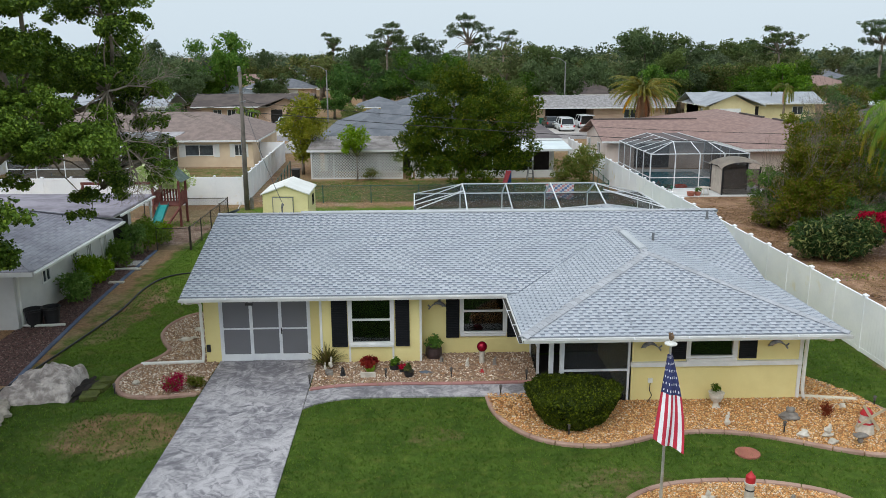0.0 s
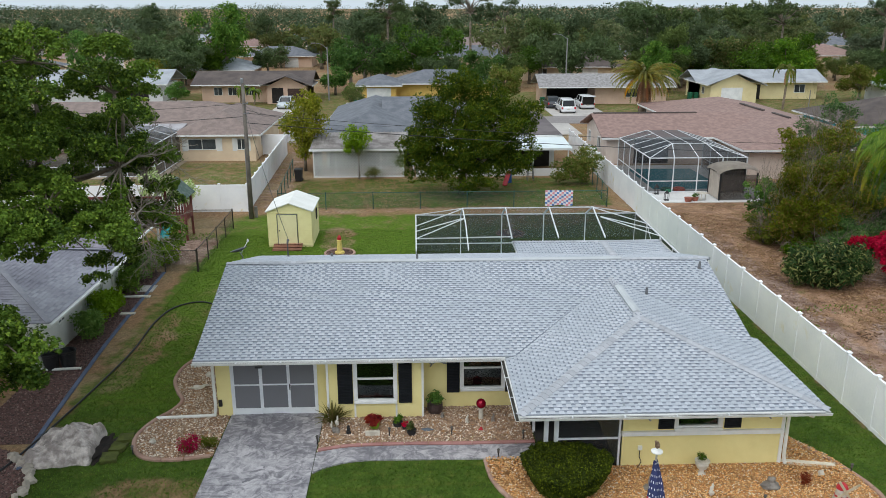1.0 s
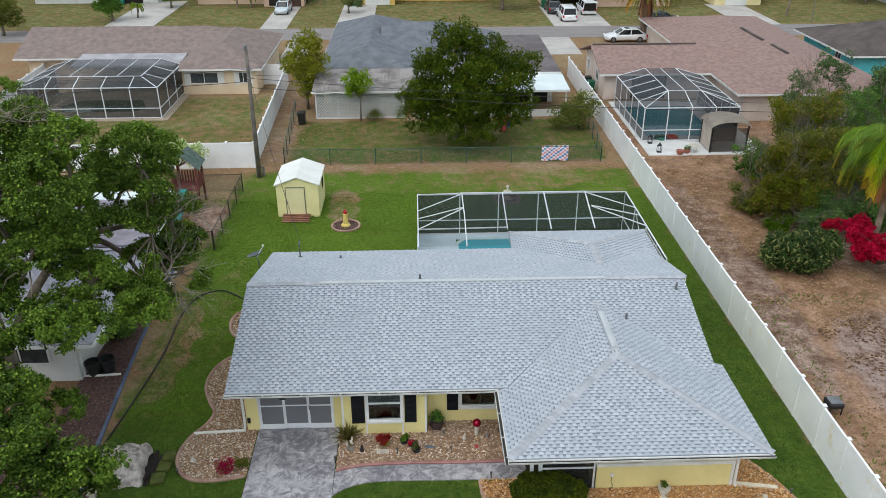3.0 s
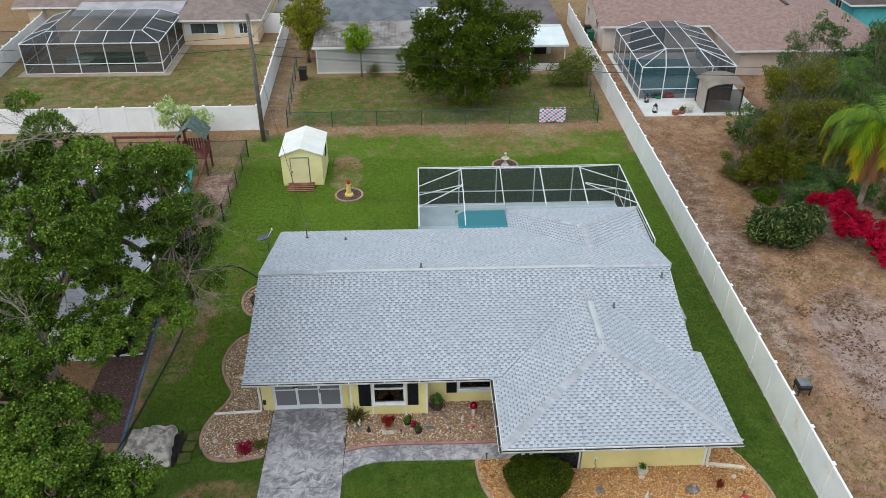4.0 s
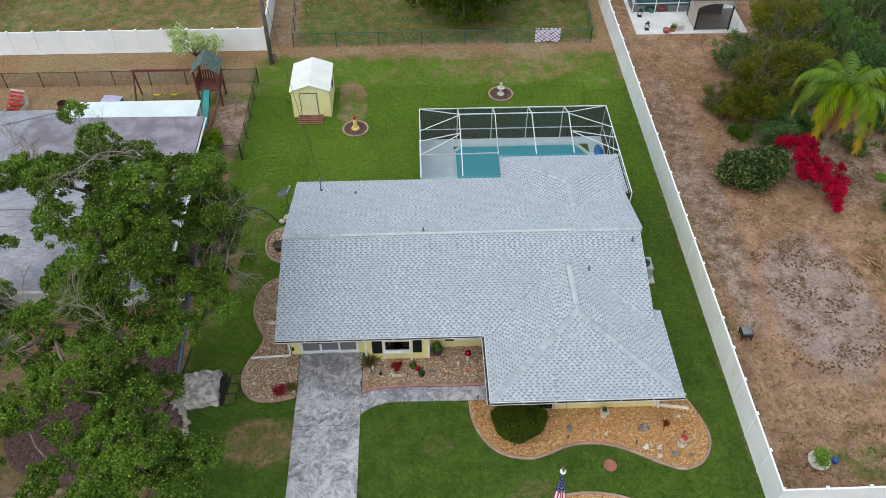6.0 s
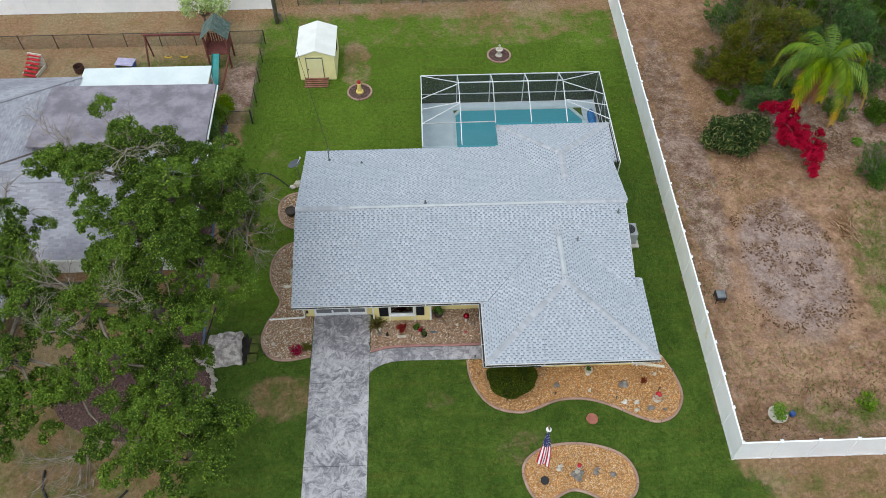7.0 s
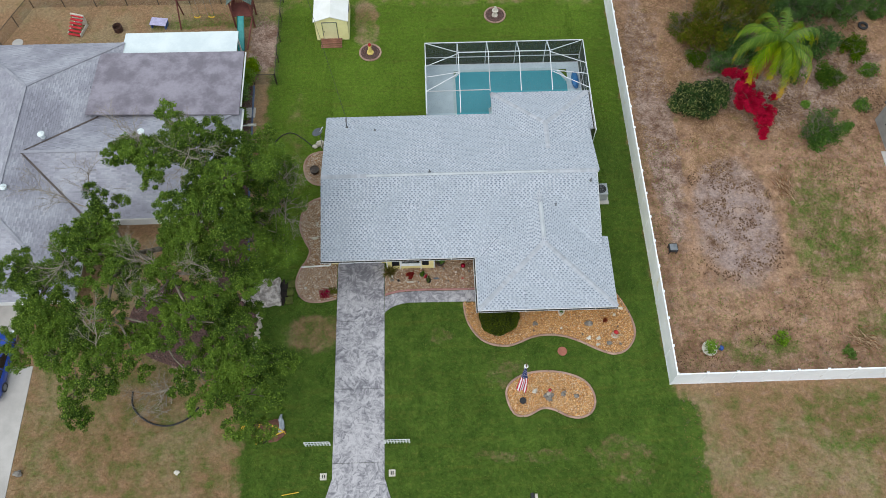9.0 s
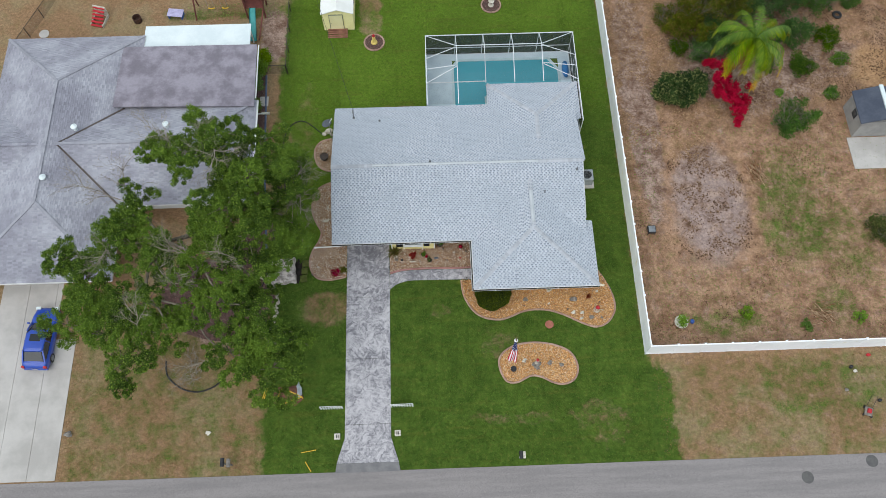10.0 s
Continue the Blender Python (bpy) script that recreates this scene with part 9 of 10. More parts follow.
for x, y in ((-13.72, 27.5), (-13.2, 27.75)):
    tub = thing("plant_tub", x, y, 0.02, "large black plastic tub against the white wall", "tub", "black tubs")
    bm = bmesh.new()
    lathe(bm, [(0.24, 0), (0.31, 0.58), (0.34, 0.6), (0.34, 0.66), (0.3, 0.66), (0.28, 0.52)], 18)
    part("tub", bm, BLACK, tub)
for x, y in ((-13.0, 33.1), (-13.0, 35.3)):
    tagged(part("splash_block", boxes((x - 0.1, x + 0.55, y - 0.12, y + 0.12, 0.01, 0.09)), WHITE_CAST, bevel=0.02), "white concrete splash block by the wall", "splash block")
tagged(part("access_cover", boxes((-13.3, -12.6, 36.0, 36.9, 0.01, 0.05)), CONCRETE), "pale concrete cover in the gravel strip", "cover")

# satellite dish and odds at the house's back corner
sd = thing("satellite_dish", -7.25, 32.1, 0, "grey satellite dish on a pole beside the roof edge", "satellite dish")
bm = bmesh.new()
tube(bm, [(0, 0, 0), (0, 0, 3.0), (-0.1, 0, 3.15)], 0.03, 8)
part("pole", bm, STEEL, sd)
bm = bmesh.new()
lathe(bm, [(0.02, 0), (0.15, 0.015), (0.28, 0.05), (0.38, 0.1), (0.385, 0.1), (0.28, 0.035), (0.15, 0.0), (0.02, -0.02)], 20)
turned(bm, pose(-0.12, 0, 3.22, -14, -14, 20))
part("dish", bm, surface("dish_grey", lin(92, 96, 102), lin(78, 82, 88), 4, 20, 0.5), sd, smooth=True)
bm = bmesh.new()
tube(bm, [(-0.05, 0.05, 3.15), (0.22, 0.15, 3.6)], 0.02, 6)
lump(bm, (0.23, 0.16, 3.64), (0.05, 0.05, 0.08), 0.1, 2, 1)
part("feed_arm", bm, PVC, sd)
figure(-7.7, 33.4, "pale grey heap of covered garden things", WHITE_CAST, [(0, 0, 0.2, 0.4, 0.3, 0.25), (-0.4, -0.3, 0.12, 0.25, 0.22, 0.15), (0.3, -0.4, 0.15, 0.14, 0.14, 0.2)], name="covered_heap")
ac = thing("air_conditioner", 12.1, 28.4, 0, "grey outdoor air conditioner on a concrete pad", "air conditioner")
part("pad", boxes((-0.6, 0.6, -0.7, 0.6, 0, 0.1)), CONCRETE, ac)
part("cabinet", boxes((-0.45, 0.45, -0.45, 0.45, 0.1, 0.95)), surface("ac_grey", lin(168, 172, 176), lin(150, 154, 160), 3, 30, 0.5), ac, bevel=0.02)
bm = bmesh.new()
lathe(bm, [(0.34, 0.951), (0.34, 0.957)], 24)
part("fan_opening", bm, BLACK, ac)
for r in (0.1, 0.18, 0.26, 0.34):
    bm = bmesh.new()
    tube(bm, [(r * math.cos(a), r * math.sin(a), 0.975) for a in np.linspace(0, math.tau, 21)], 0.006, 4)
    part("grille_ring", bm, STEEL, ac)
bm = boxes(*[(-0.46, -0.451, -0.42, 0.42, z, z + 0.03) for z in np.arange(0.18, 0.9, 0.06)])
part("side_fins", bm, STEEL, ac)

# back lawn ornaments
gl = thing("lighthouse_ornament", -4.1, 42.0, 0.03, "yellow garden lighthouse with a red cap", "ornament")
bm = bmesh.new()
lathe(bm, [(0.28, 0), (0.26, 0.1), (0.17, 0.14), (0.11, 0.72), (0.15, 0.75), (0.1, 0.78)], 14)
part("tower", bm, surface("pale_yellow_paint", lin(228, 206, 120), lin(212, 188, 104), 3, 20, 0.7), gl)
bm = bmesh.new()
lathe(bm, [(0.12, 0.78), (0.11, 0.92), (0.02, 1.05)], 12)
part("cap", bm, RED_PAINT, gl)
ft = thing("garden_fountain", 5.85, 45.6, 0.03, "small pale tiered garden fountain", "fountain")
bm = bmesh.new()
lathe(bm, [(0.26, 0), (0.2, 0.1), (0.1, 0.14), (0.08, 0.4), (0.26, 0.5), (0.26, 0.53), (0.06, 0.5), (0.05, 0.75), (0.1, 0.86), (0.02, 0.95)], 16)
part("body", bm, WHITE_CAST, ft)

# quilt over the chain-link fence
vs, fs, ms = [], [], []
for j in range(17):
    for i in range(25):
        u, w = i / 24, j / 16
        over = w < 0.12
        vs.append((8.95 + 1.9 * u, 52.1 - 0.045 - 0.04 * math.sin(u * 17) * w + (0.09 * (0.12 - w) / 0.12 if over else 0), 1.2 - 1.05 * w - 0.05 * math.sin(u * 9) * w))
for j in range(16):
    for i in range(24):
        a = j * 25 + i
        fs.append((a, a + 1, a + 26, a + 25))
        ms.append((0, 1, 2, 1)[(i // 2 + j // 2) % 4])
tagged(arrays("quilt", vs, fs, [surface("quilt_pink", lin(222, 150, 160), lin(210, 138, 150), 4, 60, 0.9), surface("quilt_white", lin(228, 226, 230), lin(214, 212, 218), 4, 60, 0.9), surface("quilt_blue", lin(98, 132, 190), lin(88, 120, 178), 4, 60, 0.9)], smooth=True, slots=ms), "pink, white and blue checked quilt hung over the fence", "quilt")
ts = thing("toy_slide", 7.3, 59.6, 0, "red plastic toy slide in the back yard", "toy slide")
bm = bmesh.new()
slab(bm, [(-0.5, -0.5, 0.1), (-0.2, -0.75, 0.1), (0.25, 0.35, 0.95), (-0.1, 0.5, 0.95)], 0.08)
part("chute", bm, RED_PAINT, ts)
part("ladder", boxes((0.0, 0.3, 0.45, 0.55, 0, 0.95)), surface("blue_plastic", lin(40, 84, 160), lin(50, 96, 170), 3, 20, 0.4), ts)
pal = thing("wooden_pallet", 3.2, 57.0, 0, "weathered wooden pallet leaning in the grass", "pallet", turn=12)
for i in range(6):
    bm = bmesh.new()
    beam(bm, (-0.5, -0.35 + 0.17 * i, 0.1 + 0.06 * i), (0.5, -0.35 + 0.17 * i, 0.1 + 0.06 * i), 0.1, 0.03)
    part("slat", bm, WOOD_POLE, pal)
ld = thing("step_ladder", 9.2, 61.0, 0, "leaning aluminium step ladder by the porch", "ladder")
for p, q in (((-0.25, -0.3, 0), (-0.1, 0, 1.7)), ((0.25, -0.3, 0), (0.1, 0, 1.7)), ((-0.25, 0.4, 0), (-0.1, 0, 1.7)), ((0.25, 0.4, 0), (0.1, 0, 1.7))):
    bm = bmesh.new()
    beam(bm, p, q, 0.05)
    part("rail", bm, STEEL, ld)
for k in range(1, 6):
    bm = bmesh.new()
    beam(bm, (-0.25 + 0.028 * k, -0.3 + 0.055 * k, 0.3 * k), (0.25 - 0.028 * k, -0.3 + 0.055 * k, 0.3 * k), 0.06, 0.03)
    part("step", bm, STEEL, ld)

# utility pole, wires, service drop
up = thing("utility_pole", -10.5, 49.95, 0, "weathered wooden utility pole with a grey cap", "utility pole")
bm = bmesh.new()
tube(bm, [(0, 0, -0.1), (0.02, 0, 4.0), (0.04, 0, 8.65)], [0.15, 0.13, 0.1], 12)
part("pole", bm, WOOD_POLE, up, smooth=True)
bm = bmesh.new()
tube(bm, [(-0.14, -0.05, 0), (-0.1, -0.05, 4.6)], 0.03, 6)
part("conduit", bm, STEEL, up, "grey riser conduit")
bm = bmesh.new()
lathe(bm, [(0.105, 8.62), (0.105, 8.9), (0.06, 8.95)], 10)
part("top_cap", bm, STEEL, up)
for z in (6.8, 7.4):
    bm = bmesh.new()
    beam(bm, (0.0, -0.12, z), (0.3, -0.12, z), 0.05)
    lathe(bm, [(0.03, 0), (0.05, 0.05), (0.02, 0.1)], 8, (0.28, -0.12, z))
    part("bracket", bm, STEEL, up)
pb = thing("utility_box", -10.25, 50.2, 0, "small grey green cable pedestal beside the pole", "utility box")
part("box", boxes((-0.1, 0.1, -0.1, 0.1, 0, 0.75)), GREY_CAST, pb, bevel=0.02)
for a, b, sag, r in (((-10.4, 49.9, 6.8), (60.0, 51.5, 4.6), 1.2, 0.014), ((-10.4, 49.9, 6.2), (60.0, 52.0, 3.4), 1.0, 0.022), ((-10.4, 49.9, 7.4), (-60, 50.5, 7.4), 0.9, 0.014), ((-10.4, 49.9, 6.6), (-60, 50.5, 6.6), 0.9, 0.02), ((-10.45, 49.85, 7.2), (-5.45, 33.2, 3.38), 0.35, 0.014), ((-10.45, 50.0, 7.3), (-12.5, 76.0, 3.4), 0.5, 0.012), ((-10.45, 50.0, 7.0), (-1.0, 68.0, 3.4), 0.5, 0.012)):
    a, b = Vector(a), Vector(b)
    bm = bmesh.new()
    tube(bm, [a + (b - a) * t - Vector((0, 0, 4 * sag * t * (1 - t))) for t in np.linspace(0, 1, 25)], r, 5)
    tagged(part("overhead_wire", bm, BLACK), "thin dark overhead utility wire", "wire", "overhead wires")

# playset
GREEN_BOARD = surface("green_board", lin(72, 92, 84), lin(104, 116, 110), 4, 20, 0.85, grain=0.3)
ps = thing("playset", -14.0, 45.6, 0, "red wooden playset with teal slide and green roof", "playset")
for x in (-0.65, 0.65):
    for y in (-0.6, 0.6):
        part("leg", boxes((x - 0.05, x + 0.05, y - 0.05, y + 0.05, 0, 2.35)), RED_WOOD, ps)
part("deck", boxes((-0.68, 0.68, -0.62, 0.62, 1.05, 1.13)), RED_WOOD, ps)
for i in range(9):
    x = -0.6 + 0.15 * i
    part("baluster", boxes((x - 0.045, x + 0.045, 0.6, 0.63, 1.13, 1.75)), RED_WOOD, ps)
for i in range(9):
    y = -0.6 + 0.15 * i
    for x in (-0.68, 0.66):
        part("baluster", boxes((x, x + 0.025, y - 0.045, y + 0.045, 1.13, 1.75)), RED_WOOD, ps)
for a in (-1, 1):
    for i in range(6):
        t = i / 6
        bm = bmesh.new()
        slab(bm, [(a * 0.85 * (1 - t), -0.8, 2.3 + 0.8 * t), (a * 0.85 * (1 - t), 0.8, 2.3 + 0.8 * t), (a * 0.85 * (1 - t - 0.16), 0.8, 2.3 + 0.8 * (t + 0.16)), (a * 0.85 * (1 - t - 0.16), -0.8, 2.3 + 0.8 * (t + 0.16))], 0.03)
        part("roof_board", bm, GREEN_BOARD, ps, "faded green roof board")
bm = bmesh.new()
prof = [(-0.22, 0.14), (-0.2, 0.0), (0.2, 0.0), (0.22, 0.14)]
line = [(-0.1, -0.65, 1.15), (-0.1, -1.3, 0.85), (-0.1, -2.2, 0.35), (-0.1, -2.8, 0.12)]
rows = [[bm.verts.new((x + px_, y, z + h)) for px_, h in prof] for x, y, z in line]
low = [[bm.verts.new((x + px_ * 1.1, y, z + h - 0.03)) for px_, h in prof] for x, y, z in line]
for r in (rows, low):
    for a, b in zip(r, r[1:]):
        for k in range(3):
            bm.faces.new((a[k], a[k + 1], b[k + 1], b[k]))
part("slide", bm, TEAL_PL, ps, "teal plastic slide")
bm = bmesh.new()
beam(bm, (-0.65, 0, 2.15), (-4.4, 0, 2.15), 0.09, 0.13)
part("swing_beam", bm, RED_WOOD, ps)
for y in (-0.7, 0.7):
    bm = bmesh.new()
    beam(bm, (-4.3, 0, 2.1), (-4.45, y, 0), 0.08)
    part("brace", bm, RED_WOOD, ps)
for x in (-2.3, -3.3):
    sw = bmesh.new()
    tube(sw, smooth_loop([(x - 0.22, 0, 0.52), (x - 0.1, 0, 0.43), (x + 0.1, 0, 0.43), (x + 0.22, 0, 0.52)], 0.05, False), 0.045, 6)
    seat = part("swing_seat", sw, YELLOW, ps, "yellow swing seat")
    for dx in (-0.22, 0.22):
        bm = bmesh.new()
        tube(bm, [(x + dx, 0, 0.5), (x + dx, 0, 2.1)], 0.01, 4)
        part("chain", bm, STEEL, seat)
bm = bmesh.new()
beam(bm, (0.3, -2.75, 0.1), (0.65, -0.6, 1.0), 0.08)
part("side_brace", bm, RED_WOOD, ps)
ps.scale = (1.14, 1.14, 1.14)
cl = thing("toy_climber", -27.2, 45.0, 0, "red plastic toy climbing ramp", "toy", turn=-15)
for i in range(6):
    bm = bmesh.new()
    beam(bm, (-0.5, -0.6 + 0.24 * i, 0.15 + 0.16 * i), (0.5, -0.6 + 0.24 * i, 0.15 + 0.16 * i), 0.18, 0.06)
    part("slat", bm, RED_PAINT, cl)
part("frame", boxes((-0.55, -0.48, -0.6, 0.7, 0, 0.25), (0.48, 0.55, -0.6, 0.7, 0, 0.25), (-0.55, 0.55, 0.62, 0.7, 0.0, 1.1)), WHITE_CAST, cl)
bm = bmesh.new()
lathe(bm, [(0.34, 0), (0.36, 0.5), (0.33, 0.5), (0.31, 0.1)], 16, (-24.0, 44.9, 0))
tagged(part("fire_barrel", bm, surface("rusty_steel", lin(86, 58, 48), lin(64, 48, 42), 5, 20, 0.8)), "rusty round fire ring in the yard", "fire pit")
tb = thing("kids_table", -20.8, 45.3, 0, "low lilac and white play table", "table", turn=-8)
for i in range(6):
    part("slat", boxes((-0.65, 0.65, -0.4 + 0.135 * i, -0.28 + 0.135 * i, 0.42, 0.46)), surface("lilac_slat", lin(190, 184, 214), lin(170, 164, 196), 3, 20, 0.6), tb)
for x in (-0.55, 0.55):
    part("leg", boxes((x - 0.04, x + 0.04, -0.35, 0.35, 0, 0.42)), surface("blue_leg", lin(80, 110, 170), lin(70, 98, 158), 3, 20, 0.6), tb)
bm = bmesh.new()
lathe(bm, [(0.42, 0), (0.42, 0.04)], 20, (-31.7, 43.8, 0))
tagged(part("access_cover", bm, CONCRETE), "pale round concrete cover in the lawn", "cover")

# vacant lot
gr = thing("grill", 16.5, 23.9, 0, "small rusty black charcoal grill on the bare lot", "grill")
bm = bmesh.new()
box(bm, -0.3, 0.3, -0.3, 0.3, 0.3, 0.55)
part("firebox", bm, BLACK, gr, bevel=0.05)
part("grate", boxes((-0.24, 0.24, -0.24, 0.24, 0.551, 0.565)), STEEL, gr)
for x in (-0.24, 0.24):
    for y in (-0.24, 0.24):
        part("leg", boxes((x - 0.02, x + 0.02, y - 0.02, y + 0.02, 0, 0.32)), BLACK, gr)
flower_pot(17.65, 16.7, "white tub of bushy green leaves", WHITE_CAST, 0.45, 0.3, L_LIME, 0.16, 24, 1.0, 15)
bm = bmesh.new()
bmesh.ops.create_uvsphere(bm, u_segments=16, v_segments=10, radius=0.17, matrix=Matrix.Translation((18.45, 16.75, 0.17)))
tagged(part("ball", bm, surface("blue_ball", lin(40, 72, 140), lin(50, 84, 150), 3, 10, 0.4), smooth=True), "blue ball on the bare ground", "ball")
rng = np.random.default_rng(99)
DRY_FROND = surface("dry_frond", lin(196, 168, 134), lin(150, 120, 94), 3, 20, 0.9)
for px, py, turn, lab in ((25.3, 28.6, 12, "long heap of dry palm fronds and twigs"), (27.8, 17.0, 60, "low heap of pale cut palm fronds")):
    bp = thing("brush_pile", px, py, 0, lab, "brush pile", turn=turn)
    for name, n, wide, mat in (("stick", 46, 0.24, DRY_FROND), ("dry_leaf", 40, 0.3, L_DEAD)):
        for k in range(n):
            bm = bmesh.new()
            a = Vector((rng.normal() * wide, rng.normal() * 0.35, 0.04 + abs(rng.normal()) * 0.10))
            b = a + Vector((rng.normal() * 0.28, rng.choice((-1, 1)) * rng.uniform(0.3, 0.8), rng.uniform(-0.03, 0.10)))
            tube(bm, [a, (a + b) / 2 + Vector((rng.normal() * 0.05, 0, 0.05)), b], [0.016, 0.02, 0.005], 4)
            part(name, bm, mat, bp)
sh = thing("garden_shed", 35.2, 33.0, 0, "small grey shed with a dark roof on the lot", "shed")
part("body", boxes((33.5, 37.0, 31.6, 34.4, 0, 2.0)), surface("grey_siding", lin(156, 154, 150), lin(140, 138, 136), 1, 20, 0.7), sh, world=True)
bm = bmesh.new()
slab(bm, [(33.3, 31.5, 2.05), (35.25, 31.5, 2.7), (35.25, 34.5, 2.7), (33.3, 34.5, 2.05)], 0.06)
slab(bm, [(37.2, 31.5, 2.05), (37.2, 34.5, 2.05), (35.25, 34.5, 2.7), (35.25, 31.5, 2.7)], 0.06)
part("roof", bm, surface("navy_shed_roof", lin(66, 72, 86), lin(78, 84, 97), 1.0, 14, 0.8, 0.2), sh, "dark navy shed roof", world=True)
part("roof_stripe", boxes((35.1, 35.4, 31.45, 34.55, 2.66, 2.76)), R_WHITE, sh, "pale ridge strip", world=True)
part("window", boxes((33.44, 33.499, 32.6, 33.2, 1.0, 1.6)), FAR_PANE, sh, world=True)
tagged(part("patio_slab", boxes((33.1, 37.0, 28.7, 31.5, -0.05, 0.05)), CONCRETE), "pale concrete slab before the grey shed", "patio", kind="structure")
bm = bmesh.new()
for k in range(1):
    tube(bm, [(35.1 + 0.3 * math.cos(a), 43.5 + 0.3 * math.sin(a), 0.12) for a in np.linspace(0, math.tau, 25)], 0.11, 8)
tagged(part("tyre", bm, BLACK, smooth=True), "old black tyre lying on the ground", "tyre")
mw = thing("lawn_mower", 29.4, 9.95, 0, "grey push lawn mower with a red engine on the verge", "lawn mower", turn=70)
part("deck", boxes((-0.3, 0.3, -0.25, 0.25, 0.1, 0.26)), GREY_CAST, mw, bevel=0.03)
part("engine", boxes((-0.15, 0.15, -0.13, 0.13, 0.262, 0.45)), RED_PAINT, mw, bevel=0.03)
for x in (-0.28, 0.28):
    for y in (-0.27, 0.27):
        bm = bmesh.new()
        tube(bm, [(x, y - 0.03, 0.1), (x, y + 0.03, 0.1)], 0.1, 12)
        part("wheel", bm, BLACK, mw)
bm = bmesh.new()
tube(bm, [(0.28, -0.2, 0.25), (0.95, -0.2, 0.9), (0.95, 0.2, 0.9), (0.28, 0.2, 0.25)], 0.015, 6)
part("handle", bm, BLACK, mw)
for x, y, lab, mat in ((28.3, 11.5, "grey garden tool bag on the verge", GREY_CAST), (30.4, 10.7, "black bucket on the verge", BLACK), (29.2, 12.8, "small white bag on the verge", WHITE_CAST), (30.4, 13.9, "small red can on the verge", RED_PAINT), (29.0, 13.1, "small dark heap on the verge", BLACK)):
    figure(x, y, lab, mat, [(0, 0, 0.12, 0.2, 0.15, 0.14)], name="garden_bag")

# pool patio behind the privacy fence
for x, y in ((17.8, 53.65), (17.65, 55.6)):
    ln = thing("lantern", x, y, 0.05, "tall black patio lantern", "lantern", "patio lanterns")
    part("base", boxes((-0.15, 0.15, -0.15, 0.15, 0, 0.06)), BLACK, ln)
    for dx in (-0.13, 0.13):
        for dy in (-0.13, 0.13):
            part("bar", boxes((dx - 0.015, dx + 0.015, dy - 0.015, dy + 0.015, 0.06, 0.5)), BLACK, ln)
    bm = bmesh.new()
    lathe(bm, [(0.2, 0.5), (0.06, 0.66), (0.02, 0.74)], 4)
    part("roof", bm, BLACK, ln)
flower_pot(19.2, 53.2, "terracotta pot with a bare plant", TERRA, 0.26, 0.32)
flower_pot(19.75, 53.4, "terracotta pot with a low plant", TERRA, 0.22, 0.28, L_GREEN, 0.12, 8, 1.2, 17)
tbl = thing("patio_table", 20.3, 53.6, 0.05, "small round white patio table", "table")
bm = bmesh.new()
lathe(bm, [(0.4, 0.5), (0.4, 0.54)], 20)
part("tabletop", bm, WHITE_CAST, tbl)
for a in range(3):
    bm = bmesh.new()
    beam(bm, (0.3 * math.cos(a * 2.1), 0.3 * math.sin(a * 2.1), 0), (0.2 * math.cos(a * 2.1), 0.2 * math.sin(a * 2.1), 0.5), 0.04)
    part("leg", bm, WHITE_CAST, tbl)
for x, y, mat, lab in ((18.7, 56.5, GREEN_PL, "green inflatable ring on the pool deck"), (19.6, 56.6, surface("orange_vinyl", lin(226, 96, 62), lin(210, 84, 54), 3, 10, 0.4), "orange inflatable ring on the pool deck")):
    bm = bmesh.new()
    tube(bm, [(x + 0.36 * math.cos(a), y + 0.36 * math.sin(a), 0.17) for a in np.linspace(0, math.tau, 25)], 0.13, 8)
    tagged(part("swim_ring", bm, mat, smooth=True), lab, "swim ring")
gzb = thing("gazebo", 22.75, 54.55, 0, "beige canopy gazebo with dark posts and curtains", "gazebo")
CANVAS = surface("beige_canvas", lin(186, 176, 164), lin(168, 158, 148), 1.2, 20, 0.85, 0.2)
for x in (-1.3, 1.3):
    for y in (-1.1, 1.1):
        part("post", boxes((x - 0.05, x + 0.05, y - 0.05, y + 0.05, 0, 2.0)), BLACK, gzb)
bm = bmesh.new()
rows = []
for sy, k in ((-1.3, 0.0), (-1.25, 0.06), (-0.6, 0.2), (0.6, 0.2), (1.25, 0.06), (1.3, 0.0)):
    rows.append([bm.verts.new((1.5 * math.sin(a), sy, 1.72 + k + 0.62 * math.cos(a * 0.92))) for a in np.linspace(-1.5, 1.5, 15)])
for a, b in zip(rows, rows[1:]):
    for k in range(14):
        bm.faces.new((a[k], a[k + 1], b[k + 1], b[k]))
bmesh.ops.solidify(bm, geom=list(bm.faces), thickness=0.03)
part("canopy", bm, CANVAS, gzb, "arched beige canvas canopy", smooth=True)
for y in (-1.12, 1.12):
    part("mesh_wall", boxes((-1.25, 1.25, y - 0.01, y + 0.01, 0.1, 1.85)), gauze("dark_gazebo_mesh", lin(78, 72, 68), 0.5), gzb, "dark insect mesh wall")
for x in (-1.32,):
    bm = bmesh.new()
    rows = [[bm.verts.new((x + 0.05 * math.sin(k * 1.9), -1.1 + 2.2 * k / 14, z)) for k in range(15)] for z in (0.1, 1.9)]
    for k in range(14):
        bm.faces.new((rows[0][k], rows[0][k + 1], rows[1][k + 1], rows[1][k]))
    part("curtain", bm, CANVAS, gzb)


